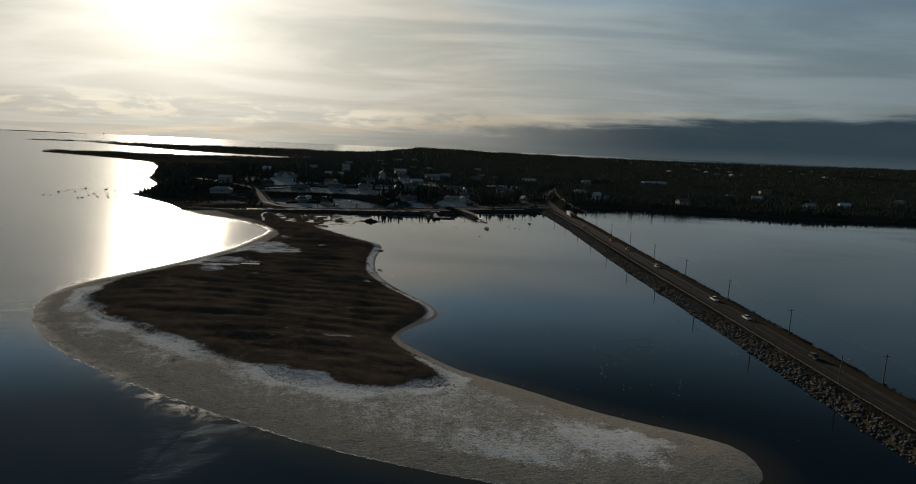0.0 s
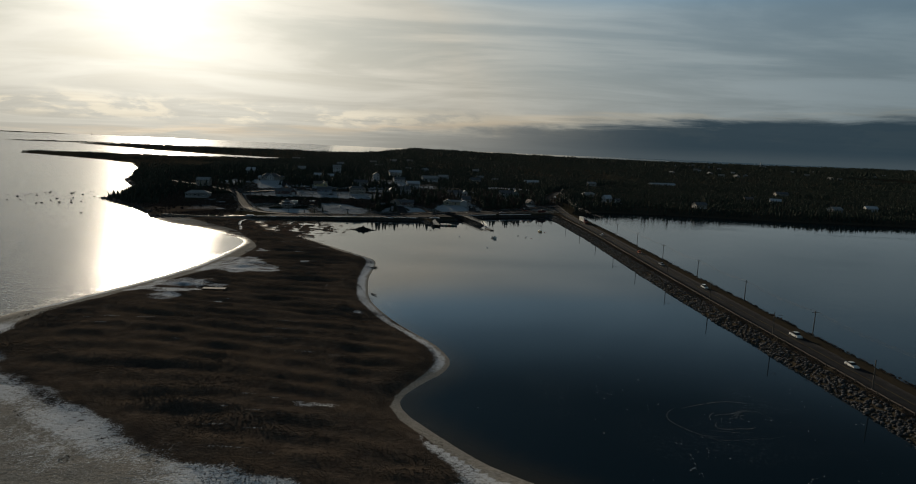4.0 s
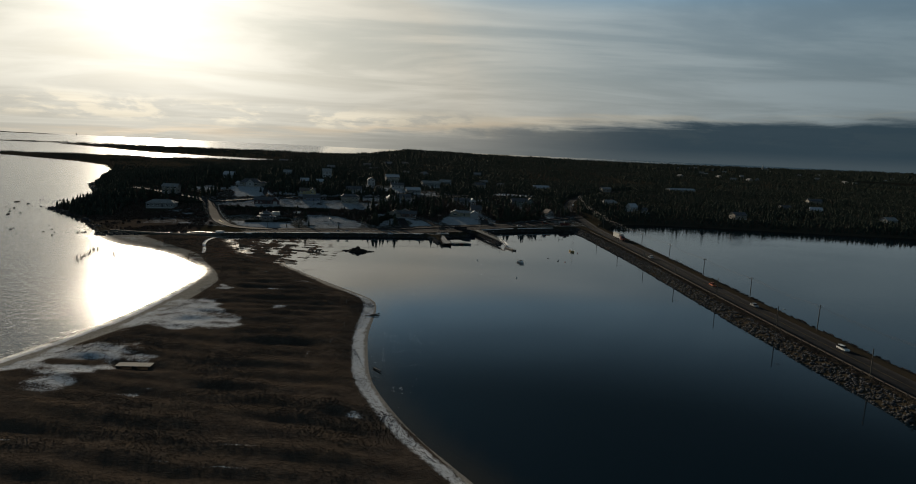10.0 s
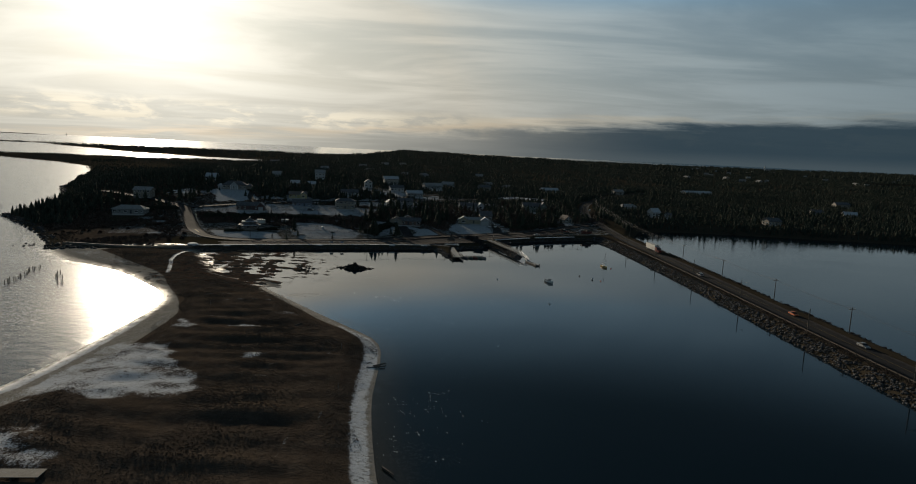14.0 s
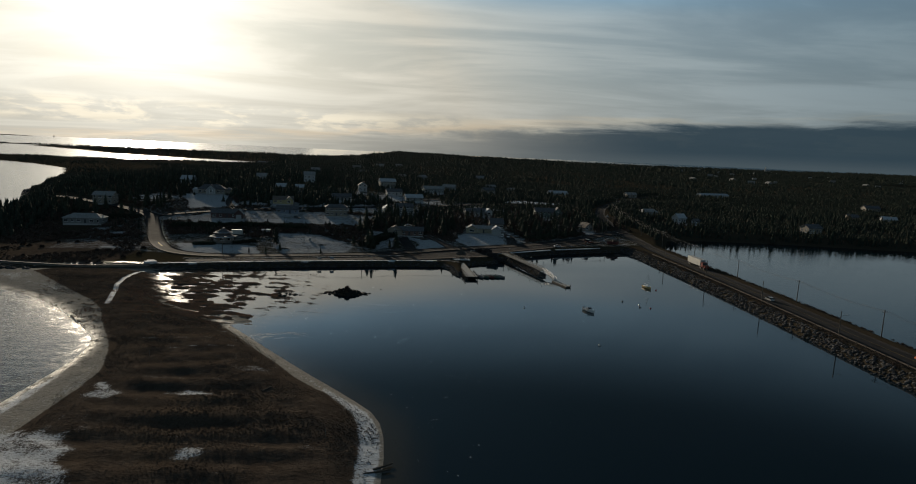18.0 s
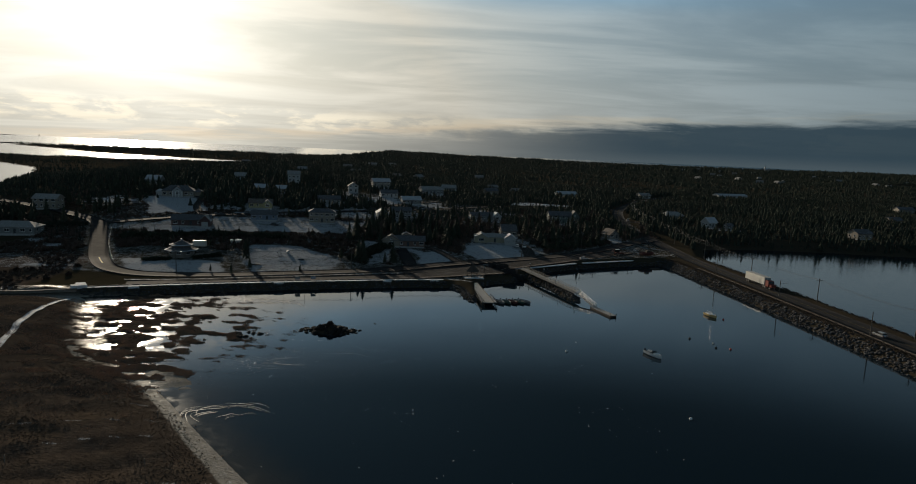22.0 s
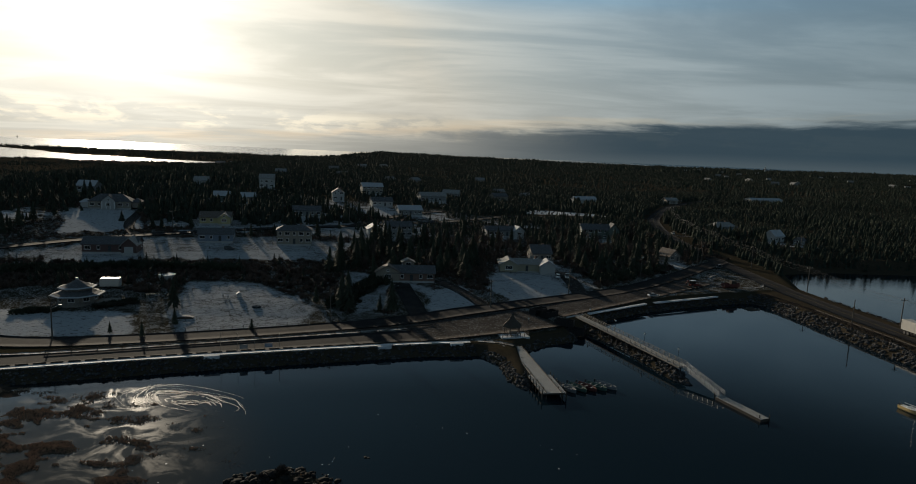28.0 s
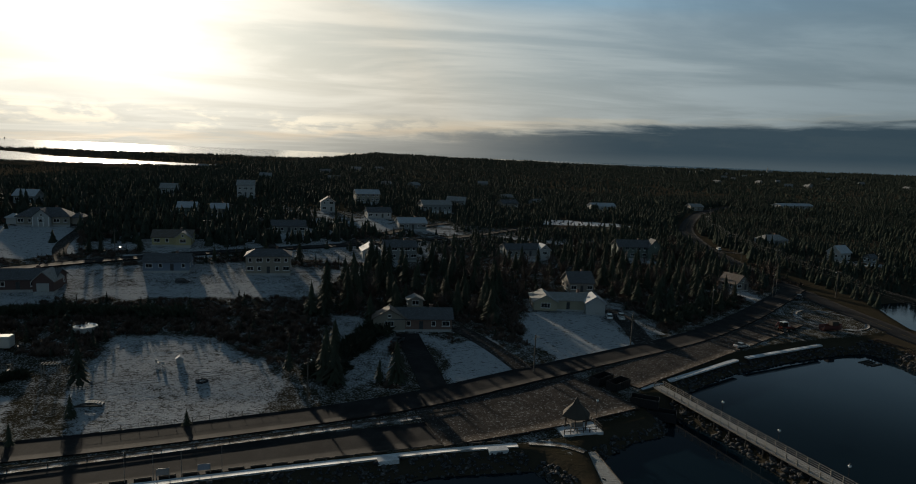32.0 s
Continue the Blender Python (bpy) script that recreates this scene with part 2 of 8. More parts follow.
M = {}
for name, args in {
    "asphalt": dict(colour=(0.027, 0.026, 0.027), rough=0.92, vary=0.5, stain=(0.038, 0.036, 0.036), bump=0.01, spec=0.07),
    "gravel": dict(colour=(0.042, 0.037, 0.034), rough=0.95, vary=0.6, scale=0.9, bump=0.03, stain=(0.062, 0.055, 0.050), fleck=0.3, spec=0.02),
    "concrete": dict(colour=(0.36, 0.36, 0.35), rough=0.85, vary=0.35, bump=0.01, fleck=0.5),
    "frosted_concrete": dict(colour=(0.55, 0.56, 0.57), rough=0.8, vary=0.3, stain=(0.7, 0.73, 0.78), bump=0.01, fleck=0.8, spec=0.08),
    "snowy_verge": dict(colour=(0.10, 0.09, 0.08), rough=0.9, vary=0.5, scale=1.5, stain=(0.42, 0.44, 0.47), bump=0.03, fleck=0.7, spec=0.03),
    "yellow_paint": dict(colour=(0.55, 0.40, 0.07), rough=0.7, vary=0.5, scale=3),
    "yellow_worn": dict(colour=(0.16, 0.125, 0.05), rough=0.9, vary=0.7, scale=2, stain=(0.06, 0.05, 0.035), spec=0.05),
    "white_paint_line": dict(colour=(0.6, 0.6, 0.58), rough=0.7, vary=0.5, scale=3),
    "rock": dict(colour=(0.038, 0.039, 0.042), rough=0.9, vary=0.5, scale=2, bump=0.06, per="island", stain=(0.09, 0.085, 0.08), fleck=0.3, spec=0.08),
    "stone": dict(colour=(0.033, 0.034, 0.036), rough=0.9, vary=0.5, scale=2, bump=0.06, per="object", stain=(0.09, 0.085, 0.08), fleck=0.3, spec=0.08),
    "dark_rock": dict(colour=(0.026, 0.025, 0.024), rough=0.85, vary=0.5, scale=2, bump=0.06, per="island", spec=0.05),
    "weathered_wood": dict(colour=(0.21, 0.19, 0.165), rough=0.85, vary=0.5, scale=2.5, bump=0.01, fleck=0.3),
    "frosted_planks": dict(colour=(0.30, 0.30, 0.29), rough=0.85, vary=0.4, scale=2.0, bump=0.01, fleck=0.75),
    "dark_wood": dict(colour=(0.06, 0.048, 0.038), rough=0.85, vary=0.5, scale=2),
    "pole_wood": dict(colour=(0.10, 0.085, 0.07), rough=0.9, vary=0.4, scale=2),
    "rail_steel": dict(colour=(0.34, 0.35, 0.36), rough=0.5, vary=0.25, metal=0.7),
    "black_metal": dict(colour=(0.02, 0.02, 0.022), rough=0.5, vary=0.3, metal=0.3),
    "wire": dict(colour=(0.03, 0.03, 0.03), rough=0.6, vary=0.1),
    "lamp_globe": dict(colour=(0.75, 0.75, 0.72), rough=0.3, vary=0.1),
    "rubber": dict(colour=(0.02, 0.02, 0.02), rough=0.85, vary=0.2),
    "chrome": dict(colour=(0.6, 0.6, 0.6), rough=0.25, vary=0.1, metal=1.0),
    "glass_dark": dict(colour=(0.015, 0.018, 0.02), rough=0.06, vary=0.1, spec=0.6),
    "window_frame": dict(colour=(0.72, 0.72, 0.70), rough=0.6, vary=0.15),
    "shingle_grey": dict(colour=(0.085, 0.085, 0.09), rough=0.85, vary=0.5, scale=2.5, bump=0.02, fleck=0.35),
    "shingle_brown": dict(colour=(0.13, 0.10, 0.08), rough=0.85, vary=0.5, scale=2.5, bump=0.02, fleck=0.35),
    "shingle_light": dict(colour=(0.26, 0.25, 0.235), rough=0.8, vary=0.4, scale=2.5, bump=0.02, fleck=0.6),
    "shingle_frost": dict(colour=(0.42, 0.43, 0.45), rough=0.7, vary=0.4, scale=2.0, bump=0.02, fleck=0.8),
    "siding_white": dict(colour=(0.38, 0.38, 0.37), rough=0.65, vary=0.15, scale=2),
    "siding_cream": dict(colour=(0.32, 0.29, 0.21), rough=0.65, vary=0.15, scale=2),
    "siding_yellow": dict(colour=(0.38, 0.33, 0.17), rough=0.65, vary=0.15, scale=2),
    "siding_blue": dict(colour=(0.16, 0.20, 0.26), rough=0.65, vary=0.15, scale=2),
    "siding_grey": dict(colour=(0.20, 0.21, 0.21), rough=0.7, vary=0.2, scale=2),
    "siding_beige": dict(colour=(0.25, 0.22, 0.18), rough=0.7, vary=0.2, scale=2),
    "siding_red": dict(colour=(0.095, 0.055, 0.05), rough=0.75, vary=0.2, scale=2),
    "siding_green": dict(colour=(0.11, 0.14, 0.12), rough=0.75, vary=0.2, scale=2),
    "brick_brown": dict(colour=(0.17, 0.11, 0.09), rough=0.9, vary=0.4, scale=4, bump=0.01),
    "needles": dict(colour=(0.042, 0.050, 0.034), rough=0.9, vary=0.6, scale=3, per="object", spec=0.2),
    "needles_far": dict(colour=(0.032, 0.041, 0.031), rough=0.95, vary=0.6, scale=0.25, per="island", spec=0.05, stain=(0.038, 0.040, 0.031)),
    "bark": dict(colour=(0.07, 0.055, 0.045), rough=0.95, vary=0.5, scale=3),
    "twigs": dict(colour=(0.085, 0.066, 0.056), rough=0.95, vary=0.5, scale=2, per="object", spec=0.1),
    "twigs_far": dict(colour=(0.105, 0.078, 0.064), rough=0.95, vary=0.5, scale=0.5, per="island", spec=0.1),
    "dune_grass": dict(colour=(0.128, 0.100, 0.080), rough=0.95, vary=0.45, scale=0.25, per="island", spec=0.0, stain=(0.185, 0.148, 0.118)),
    "reeds": dict(colour=(0.32, 0.22, 0.155), rough=0.95, vary=0.5, scale=1, per="island", spec=0.1),
    "foam": dict(colour=(0.7, 0.72, 0.74), rough=0.6, vary=0.2, scale=2),
    "froth_film": dict(colour=(0.12, 0.125, 0.125), rough=0.55, vary=0.5, scale=1.5, spec=0.3),
    "paint_white": dict(colour=(0.72, 0.72, 0.70), rough=0.3, vary=0.12),
    "paint_silver": dict(colour=(0.40, 0.41, 0.42), rough=0.3, vary=0.12, metal=0.4),
    "paint_dark": dict(colour=(0.04, 0.045, 0.05), rough=0.3, vary=0.15),
    "paint_red": dict(colour=(0.17, 0.03, 0.02), rough=0.35, vary=0.15),
    "paint_orange": dict(colour=(0.55, 0.14, 0.05), rough=0.4, vary=0.15),
    "trailer_white": dict(colour=(0.5, 0.49, 0.46), rough=0.5, vary=0.25, scale=1, stain=(0.5, 0.48, 0.43)),
    "hull_yellow": dict(colour=(0.58, 0.43, 0.20), rough=0.35, vary=0.15),
    "hull_green": dict(colour=(0.05, 0.10, 0.085), rough=0.5, vary=0.25),
    "hull_red": dict(colour=(0.11, 0.035, 0.03), rough=0.5, vary=0.25),
    "hull_grey": dict(colour=(0.18, 0.19, 0.20), rough=0.5, vary=0.25),
    "boat_inside": dict(colour=(0.22, 0.22, 0.21), rough=0.7, vary=0.3),
    "light_lens": dict(colour=(0.7, 0.7, 0.66), rough=0.2, vary=0.1),
    "tail_lens": dict(colour=(0.4, 0.03, 0.02), rough=0.25, vary=0.1),
    "buoy_red": dict(colour=(0.5, 0.06, 0.05), rough=0.5, vary=0.2),
    "far_roof": dict(colour=(0.2, 0.2, 0.2), rough=0.7, vary=0.3, per="object"),
}.items():
    M[name] = material(name, **args)


def ground_material():
    """Sand, dune grass, snow and forest floor, laid out by four fields that the terrain carries."""
    m = bpy.data.materials.new("ground")
    m.use_nodes = True
    n = Nodes(m.node_tree)
    b = n.add("ShaderNodeBsdfPrincipled")
    n.tree.links.new(b.outputs[0], n.add("ShaderNodeOutputMaterial").inputs[0])
    place = n.add("ShaderNodeNewGeometry").outputs["Position"]
    sand, grass, snow, lawn = n.field("sand"), n.field("grass"), n.field("snow"), n.field("lawn")
    big = n.noise(place, 0.05, 6.0, 0.62)
    mid = n.noise(place, 0.35, 6.0, 0.65, 0.6)
    small = n.noise(place, 2.6, 5.0, 0.65)
    grain = n.noise(place, 11.0, 3.0, 0.6)
    floor = n.mix(mid, (0.035, 0.031, 0.022), (0.075, 0.060, 0.043))
    floor = n.mix(n.math("MULTIPLY", n.step(small, 0.45, 0.65), 0.5), floor, (0.065, 0.050, 0.035))
    sandy = n.mix(mid, (0.25, 0.228, 0.195), (0.34, 0.315, 0.28))
    sandy = n.mix(n.math("MULTIPLY", n.step(small, 0.5, 0.60), 0.6), sandy, (0.42, 0.40, 0.37))
    sandy = n.mix(n.math("MULTIPLY", n.step(n.noise(place, 0.9, 5.0, 0.7, 1.0), 0.56, 0.64), 0.5), sandy, (0.11, 0.095, 0.078))
    # crusted sand: small hollows of the bump, given a darker tone
    crumb = n.noise(n.scaled(place, (0.75, 1.5, 1.0)), 1.15, 4.0, 0.6, 0.4)
    sandy = n.mix(n.math("MULTIPLY", n.step(crumb, 0.55, 0.66), 0.5), sandy, (0.12, 0.108, 0.095))
    dry = n.mix(n.step(mid, 0.35, 0.7), (0.058, 0.045, 0.036), (0.098, 0.077, 0.061))
    dry = n.mix(n.math("MULTIPLY", n.step(big, 0.45, 0.62), 0.6), dry, (0.088, 0.066, 0.048))
    turf = n.mix(mid, (0.030, 0.028, 0.017), (0.062, 0.050, 0.033))
    col = n.mix(sand, floor, sandy)
    col = n.mix(lawn, col, turf)
    edge = n.math("ADD", grass, n.math("MULTIPLY", n.math("SUBTRACT", mid, 0.5), 0.5))
    col = n.mix(n.step(edge, 0.42, 0.58), col, dry)
    patch = n.math("ADD", n.math("MULTIPLY", mid, 0.30), n.math("ADD", n.math("MULTIPLY", small, 0.45), n.math("MULTIPLY", grain, 0.25)))
    need = n.math("SUBTRACT", 1.0, snow)
    white = n.math("MULTIPLY", n.step(n.math("SUBTRACT", patch, n.math("MULTIPLY", need, 0.62)), 0.12, 0.25), n.step(snow, 0.02, 0.15))
    white = n.math("MULTIPLY", white, n.math("SUBTRACT", 1.0, n.math("MULTIPLY", n.step(crumb, 0.56, 0.66), 0.8)))
    col = n.mix(n.math("MULTIPLY", white, 0.93), col, n.mix(n.math("MULTIPLY", lawn, 0.75), n.mix(mid, (0.60, 0.615, 0.64), (0.73, 0.745, 0.77)), n.mix(small, (0.24, 0.25, 0.26), (0.50, 0.52, 0.55))))
    shade = n.vec("SCALE", col)
    n.put(shade.node.inputs["Scale"], n.math("ADD", n.math("MULTIPLY", grain, 0.5), 0.75))
    n.put(b.inputs["Base Color"], shade)
    wet = n.field("wet")
    n.put(b.inputs["Roughness"], n.math("SUBTRACT", 0.92, n.math("MULTIPLY", wet, n.math("ADD", 0.25, n.math("MULTIPLY", mid, 0.5)))))
    n.put(b.inputs["Specular IOR Level"], n.math("MULTIPLY", wet, n.math("MULTIPLY", n.step(mid, 0.40, 0.62), 0.38)))
    bp = n.add("ShaderNodeBump")
    bp.inputs["Strength"].default_value = 0.9
    bp.inputs["Distance"].default_value = 0.22
    n.put(bp.inputs["Height"], n.math("SUBTRACT", n.math("ADD", n.math("MULTIPLY", small, 0.5), n.math("MULTIPLY", mid, 0.5)), n.math("MULTIPLY", crumb, 0.7)))
    n.put(b.inputs["Normal"], bp.outputs[0])
    return m


def water_material():
    m = bpy.data.materials.new("sea_water")
    m.use_nodes = True
    n = Nodes(m.node_tree)
    b = n.add("ShaderNodeBsdfPrincipled")
    n.tree.links.new(b.outputs[0], n.add("ShaderNodeOutputMaterial").inputs[0])
    place = n.add("ShaderNodeNewGeometry").outputs["Position"]
    open_sea = n.field("open_sea")
    shallow = n.field("shallow")
    foam = n.field("foam")
    swell = n.noise(n.scaled(place, (0.55, 1.0, 1.0)), 0.28, 4.0, 0.55)
    chop = n.noise(n.scaled(place, (0.7, 1.0, 1.0)), 1.5, 5.0, 0.65)
    wind = n.step(n.noise(n.scaled(place, (0.35, 1.0, 1.0)), 0.012, 4.0, 0.55, 1.2), 0.42, 0.62)
    calm = n.math("SUBTRACT", 1.0, n.field("ruffle"))
    height = n.math("ADD", n.math("MULTIPLY", n.math("MULTIPLY", swell, calm), 0.7), n.math("ADD", n.math("MULTIPLY", n.math("MULTIPLY", chop, calm), 0.36), n.math("MULTIPLY", n.math("MULTIPLY", n.noise(place, 2.4, 1.0, 0.5), n.field("ruffle")), 0.10)))
    bp = n.add("ShaderNodeBump")
    n.put(bp.inputs["Strength"], n.math("ADD", n.math("MULTIPLY", open_sea, 0.5), n.math("ADD", n.math("MULTIPLY", n.field("ruffle"), 0.85), n.math("ADD", n.math("MULTIPLY", n.field("bay"), n.math("ADD", 0.03, n.math("MULTIPLY", wind, 0.10))), n.math("ADD", 0.010, n.math("MULTIPLY", wind, 0.022)))), clamp=True))
    bp.inputs["Distance"].default_value = 0.5
    n.put(bp.inputs["Height"], height)
    n.put(b.inputs["Normal"], bp.outputs[0])
    col = n.mix(shallow, (0.005, 0.014, 0.022), (0.040, 0.036, 0.027))
    # thin slush in the shallows dulls the mirror
    slush = n.math("MULTIPLY", n.math("MULTIPLY", shallow, n.step(n.noise(place, 0.16, 5.0, 0.65, 1.0), 0.42, 0.60)), 0.10)
    curl = n.noise(place, 0.16, 5.0, 0.6, 3.5)
    lines = n.step(n.math("ABSOLUTE", n.math("SUBTRACT", n.math("FRACT", n.math("MULTIPLY", curl, 9.0)), 0.5)), 0.36, 0.5)
    lines = n.math("MULTIPLY", n.math("MULTIPLY", lines, foam), n.step(n.noise(place, 1.4, 4.0, 0.7), 0.42, 0.60))
    froth = lines
    col = n.mix(n.math("MULTIPLY", froth, 0.24), col, (0.55, 0.57, 0.58))
    n.put(b.inputs["Base Color"], col)
    n.put(b.inputs["Roughness"], n.math("ADD", n.math("ADD", n.math("ADD", 0.04, slush), n.math("MULTIPLY", open_sea, n.math("ADD", 0.13, n.math("MULTIPLY", n.step(chop, 0.35, 0.7), 0.13)))), n.math("MULTIPLY", froth, 0.6), clamp=True))
    b.inputs["IOR"].default_value = 1.333
    n.put(b.inputs["Specular IOR Level"], n.math("SUBTRACT", 0.5, n.math("MULTIPLY", froth, 0.45)))
    return m


M["ground"], M["water"] = ground_material(), water_material()

# ---- plan of the coast (metres) ----
SPIT_WEST = [(-150, 408), (-207, 396), (-180, 368), (-160, 359), (-145, 349), (-133, 337), (-122, 326), (-112, 313), (-109, 298), (-108.5, 278), (-108.5, 258),
             (-109, 238), (-113, 216), (-118, 195), (-124, 176), (-130, 158), (-132, 140), (-127, 123), (-118, 108), (-107, 95), (-91, 80), (-68, 65), (-54, 57),
             (-39, 49.5), (-31, 45), (-19, 39), (-6, 34), (14, 28), (40, 23), (58, 26), (67, 32)]
SPIT_EAST = [(69, 38), (68, 45), (62, 49.5), (51, 54.5), (40, 60.5), (28, 70), (13, 80), (8, 85), (1, 93.5), (-5.5, 102), (-7, 109), (-2, 119), (2.5, 126), (4, 134), (2, 141),
             (-1, 148), (-7, 157), (-14, 167), (-22, 184), (-27, 197), (-30, 214), (-32.5, 232), (-33, 246), (-33.5, 262), (-36, 274), (-43, 283), (-57, 299), (-71, 316), (-83, 331),
             (-97, 346), (-107, 354), (-118, 368), (-128, 388), (-138, 405)]
DUNES = [(-119, 146), (-118, 132), (-113, 124), (-90, 105), (-74, 94), (-63, 86), (-48, 79), (-30, 69.5), (-13, 62), (0, 64.5), (10, 73), (8, 78), (3, 86), (-8.5, 101),
         (-8, 111), (-2, 124), (1, 134), (-1, 144), (-6, 154), (-16, 171), (-26, 188), (-32.5, 204), (-35, 222), (-36.5, 242), (-36.5, 260), (-39.5, 275), (-46, 282), (-54, 289),
         (-63, 301), (-74, 315), (-83, 327), (-95, 340), (-115, 352), (-126, 380), (-140, 402), (-185, 398), (-150, 366), (-128, 346), (-118, 328), (-107, 311), (-101, 298), (-97.5, 288),
         (-97, 262), (-96, 245), (-99, 229), (-102, 221), (-106, 205), (-111, 186), (-119, 166)]
WATERFRONT = [(-139, 404), (-110, 414), (-77, 424), (-40, 434), (-25, 436), (-21, 430), (-20, 420), (-17, 415), (-14, 422), (-13, 440), (-6, 446),
              (1, 449), (5, 460), (8, 453), (11, 446), (14, 434), (16, 424), (19.5, 419.5), (21, 427), (17.5, 440), (12.5, 458), (14, 470), (29, 481.5), (51, 492.5), (69, 499), (77, 500),
              (104, 512), (112, 535)]
EAST_SHORE = [(122, 560), (150, 568), (200, 568), (250, 562), (300, 556), (370, 556), (450, 556), (620, 575), (900, 690), (1500, 900), (3500, 1200), (4900, 1500)]
FAR_SHORE = [(4900, 3700), (2500, 3850), (800, 3800), (-300, 3600), (-700, 3000), (-900, 3050), (-1500, 2850), (-1650, 2600), (-1340, 2400), (-1025, 2080),
             (-760, 1980), (-500, 1900)]
WEST_SHORE = [(-560, 1720), (-760, 1640), (-1000, 1560), (-1060, 1480), (-1030, 1440), (-850, 1330), (-740, 1262), (-620, 1150), (-530, 1000), (-406, 735),
              (-340, 630), (-296, 522), (-300, 500), (-250, 452), (-215, 412), (-202, 392), (-180, 396)]
CAUSEWAY_EDGE = [(106, -300), (102.3, -60), (100.3, 40), (98.8, 79), (97, 122), (95.3, 150), (92.2, 205), (89.2, 269), (87.5, 335), (86.1, 380), (84.1, 412), (82.2, 446), (78.4, 494), (75.4, 505)]
CAUSEWAY_LINE = [(114, -300), (111.5, -60), (109.5, 40), (108.3, 79), (107, 122), (105.4, 162), (103.6, 210), (101.6, 260), (99.8, 310), (97.8, 380), (95.4, 440), (93, 490), (92.5, 520)]
QUAY, DAM = 2.0, 2.8  # heights of the sea wall and of the causeway


def chaikin(points, rounds=1, closed=True):
    """Rounds the corners of a line."""
    p = np.array(points, float)
    for _ in range(rounds):
        q = np.roll(p, -1, 0) if closed else p[1:]
        a = p if closed else p[:-1]
        r = np.empty((2 * len(a), 2))
        r[0::2], r[1::2] = a * 0.75 + q * 0.25, a * 0.25 + q * 0.75
        p = r if closed else np.vstack([p[:1], r, p[-1:]])
    return p


def signed(x, y, poly):
    """Distance to a closed outline, positive inside."""
    best, inside = np.full(x.shape, 1e18), np.zeros(x.shape, bool)
    for (ax, ay), (bx, by) in zip(poly, np.roll(poly, -1, 0)):
        dx, dy = bx - ax, by - ay
        k = np.clip(((x - ax) * dx + (y - ay) * dy) / (dx * dx + dy * dy + 1e-9), 0, 1)
        best = np.minimum(best, (x - ax - k * dx) ** 2 + (y - ay - k * dy) ** 2)
        if dy:
            inside ^= ((ay > y) != (by > y)) & (x < ax + (y - ay) * dx / dy)
    return np.where(inside, 1, -1) * np.sqrt(best)


def smooth(v, lo, hi):
    k = np.clip((v - lo) / (hi - lo), 0, 1)
    return k * k * (3 - 2 * k)


rng = np.random.default_rng(7)
WAVES = [(rng.uniform(0, 2 * np.pi), rng.uniform(0, 2 * np.pi), 0.6 + 1.9 * i / 24) for i in range(24)]


def ripple(x, y, scale):
    """Cheap smooth noise, about -1 to 1."""
    total = np.zeros(np.shape(x))
    for a, ph, f in WAVES:
        total += np.sin((np.cos(a) * x + np.sin(a) * y) * f / scale + ph)
    return total / 5.0


SPIT = chaikin(SPIT_WEST + SPIT_EAST)
DUNE = chaikin(DUNES)
MAIN = np.array(WATERFRONT + EAST_SHORE + FAR_SHORE + WEST_SHORE, float)
EDGE_Y, EDGE_X = [p[1] for p in CAUSEWAY_EDGE], [p[0] for p in CAUSEWAY_EDGE]
LINE_Y, LINE_X = [p[1] for p in CAUSEWAY_LINE], [p[0] for p in CAUSEWAY_LINE]


def sea_level(x, y):
    """The sea, which lifts a little far out so that its rim stands at the true horizon."""
    r = np.hypot(x, y - 200.0)
    return 31.0 * np.clip((r - 1500.0) / 3400.0, 0, 1) ** 2


def hill(x, y):
    """Height of the mainland above the sea, behind its shore."""
    s = np.clip(0.035 - 0.0005 * x, 0.02, 0.13)
    a = 17 + 3 * smooth(-x, 0, 120) - 20 * smooth(-x, 260, 400) * smooth(y, 420, 560)
    h = 3.2 + a * np.tanh(np.maximum(y - 455, 0) * s / a)
    h = h + 2 * smooth(y, 900, 2200) * ripple(x, y, 260)
    h = h + 5 * np.exp(-((x + 500) / 900) ** 2 - ((y - 2900) / 500) ** 2) - 14 * smooth(y, 2300, 3600) * smooth(x, -200, 900)
    h = h - 12 * smooth(-x, 300, 700) * smooth(y, 1700, 2200) * (1 - smooth(x, -900, 0))
    return np.maximum(h, 2.0)


def ridge_phase(x, y):
    """Old beach ridges run across the spit."""
    return y * 0.30 + 0.05 * x + 1.7 * ripple(x, y, 30)


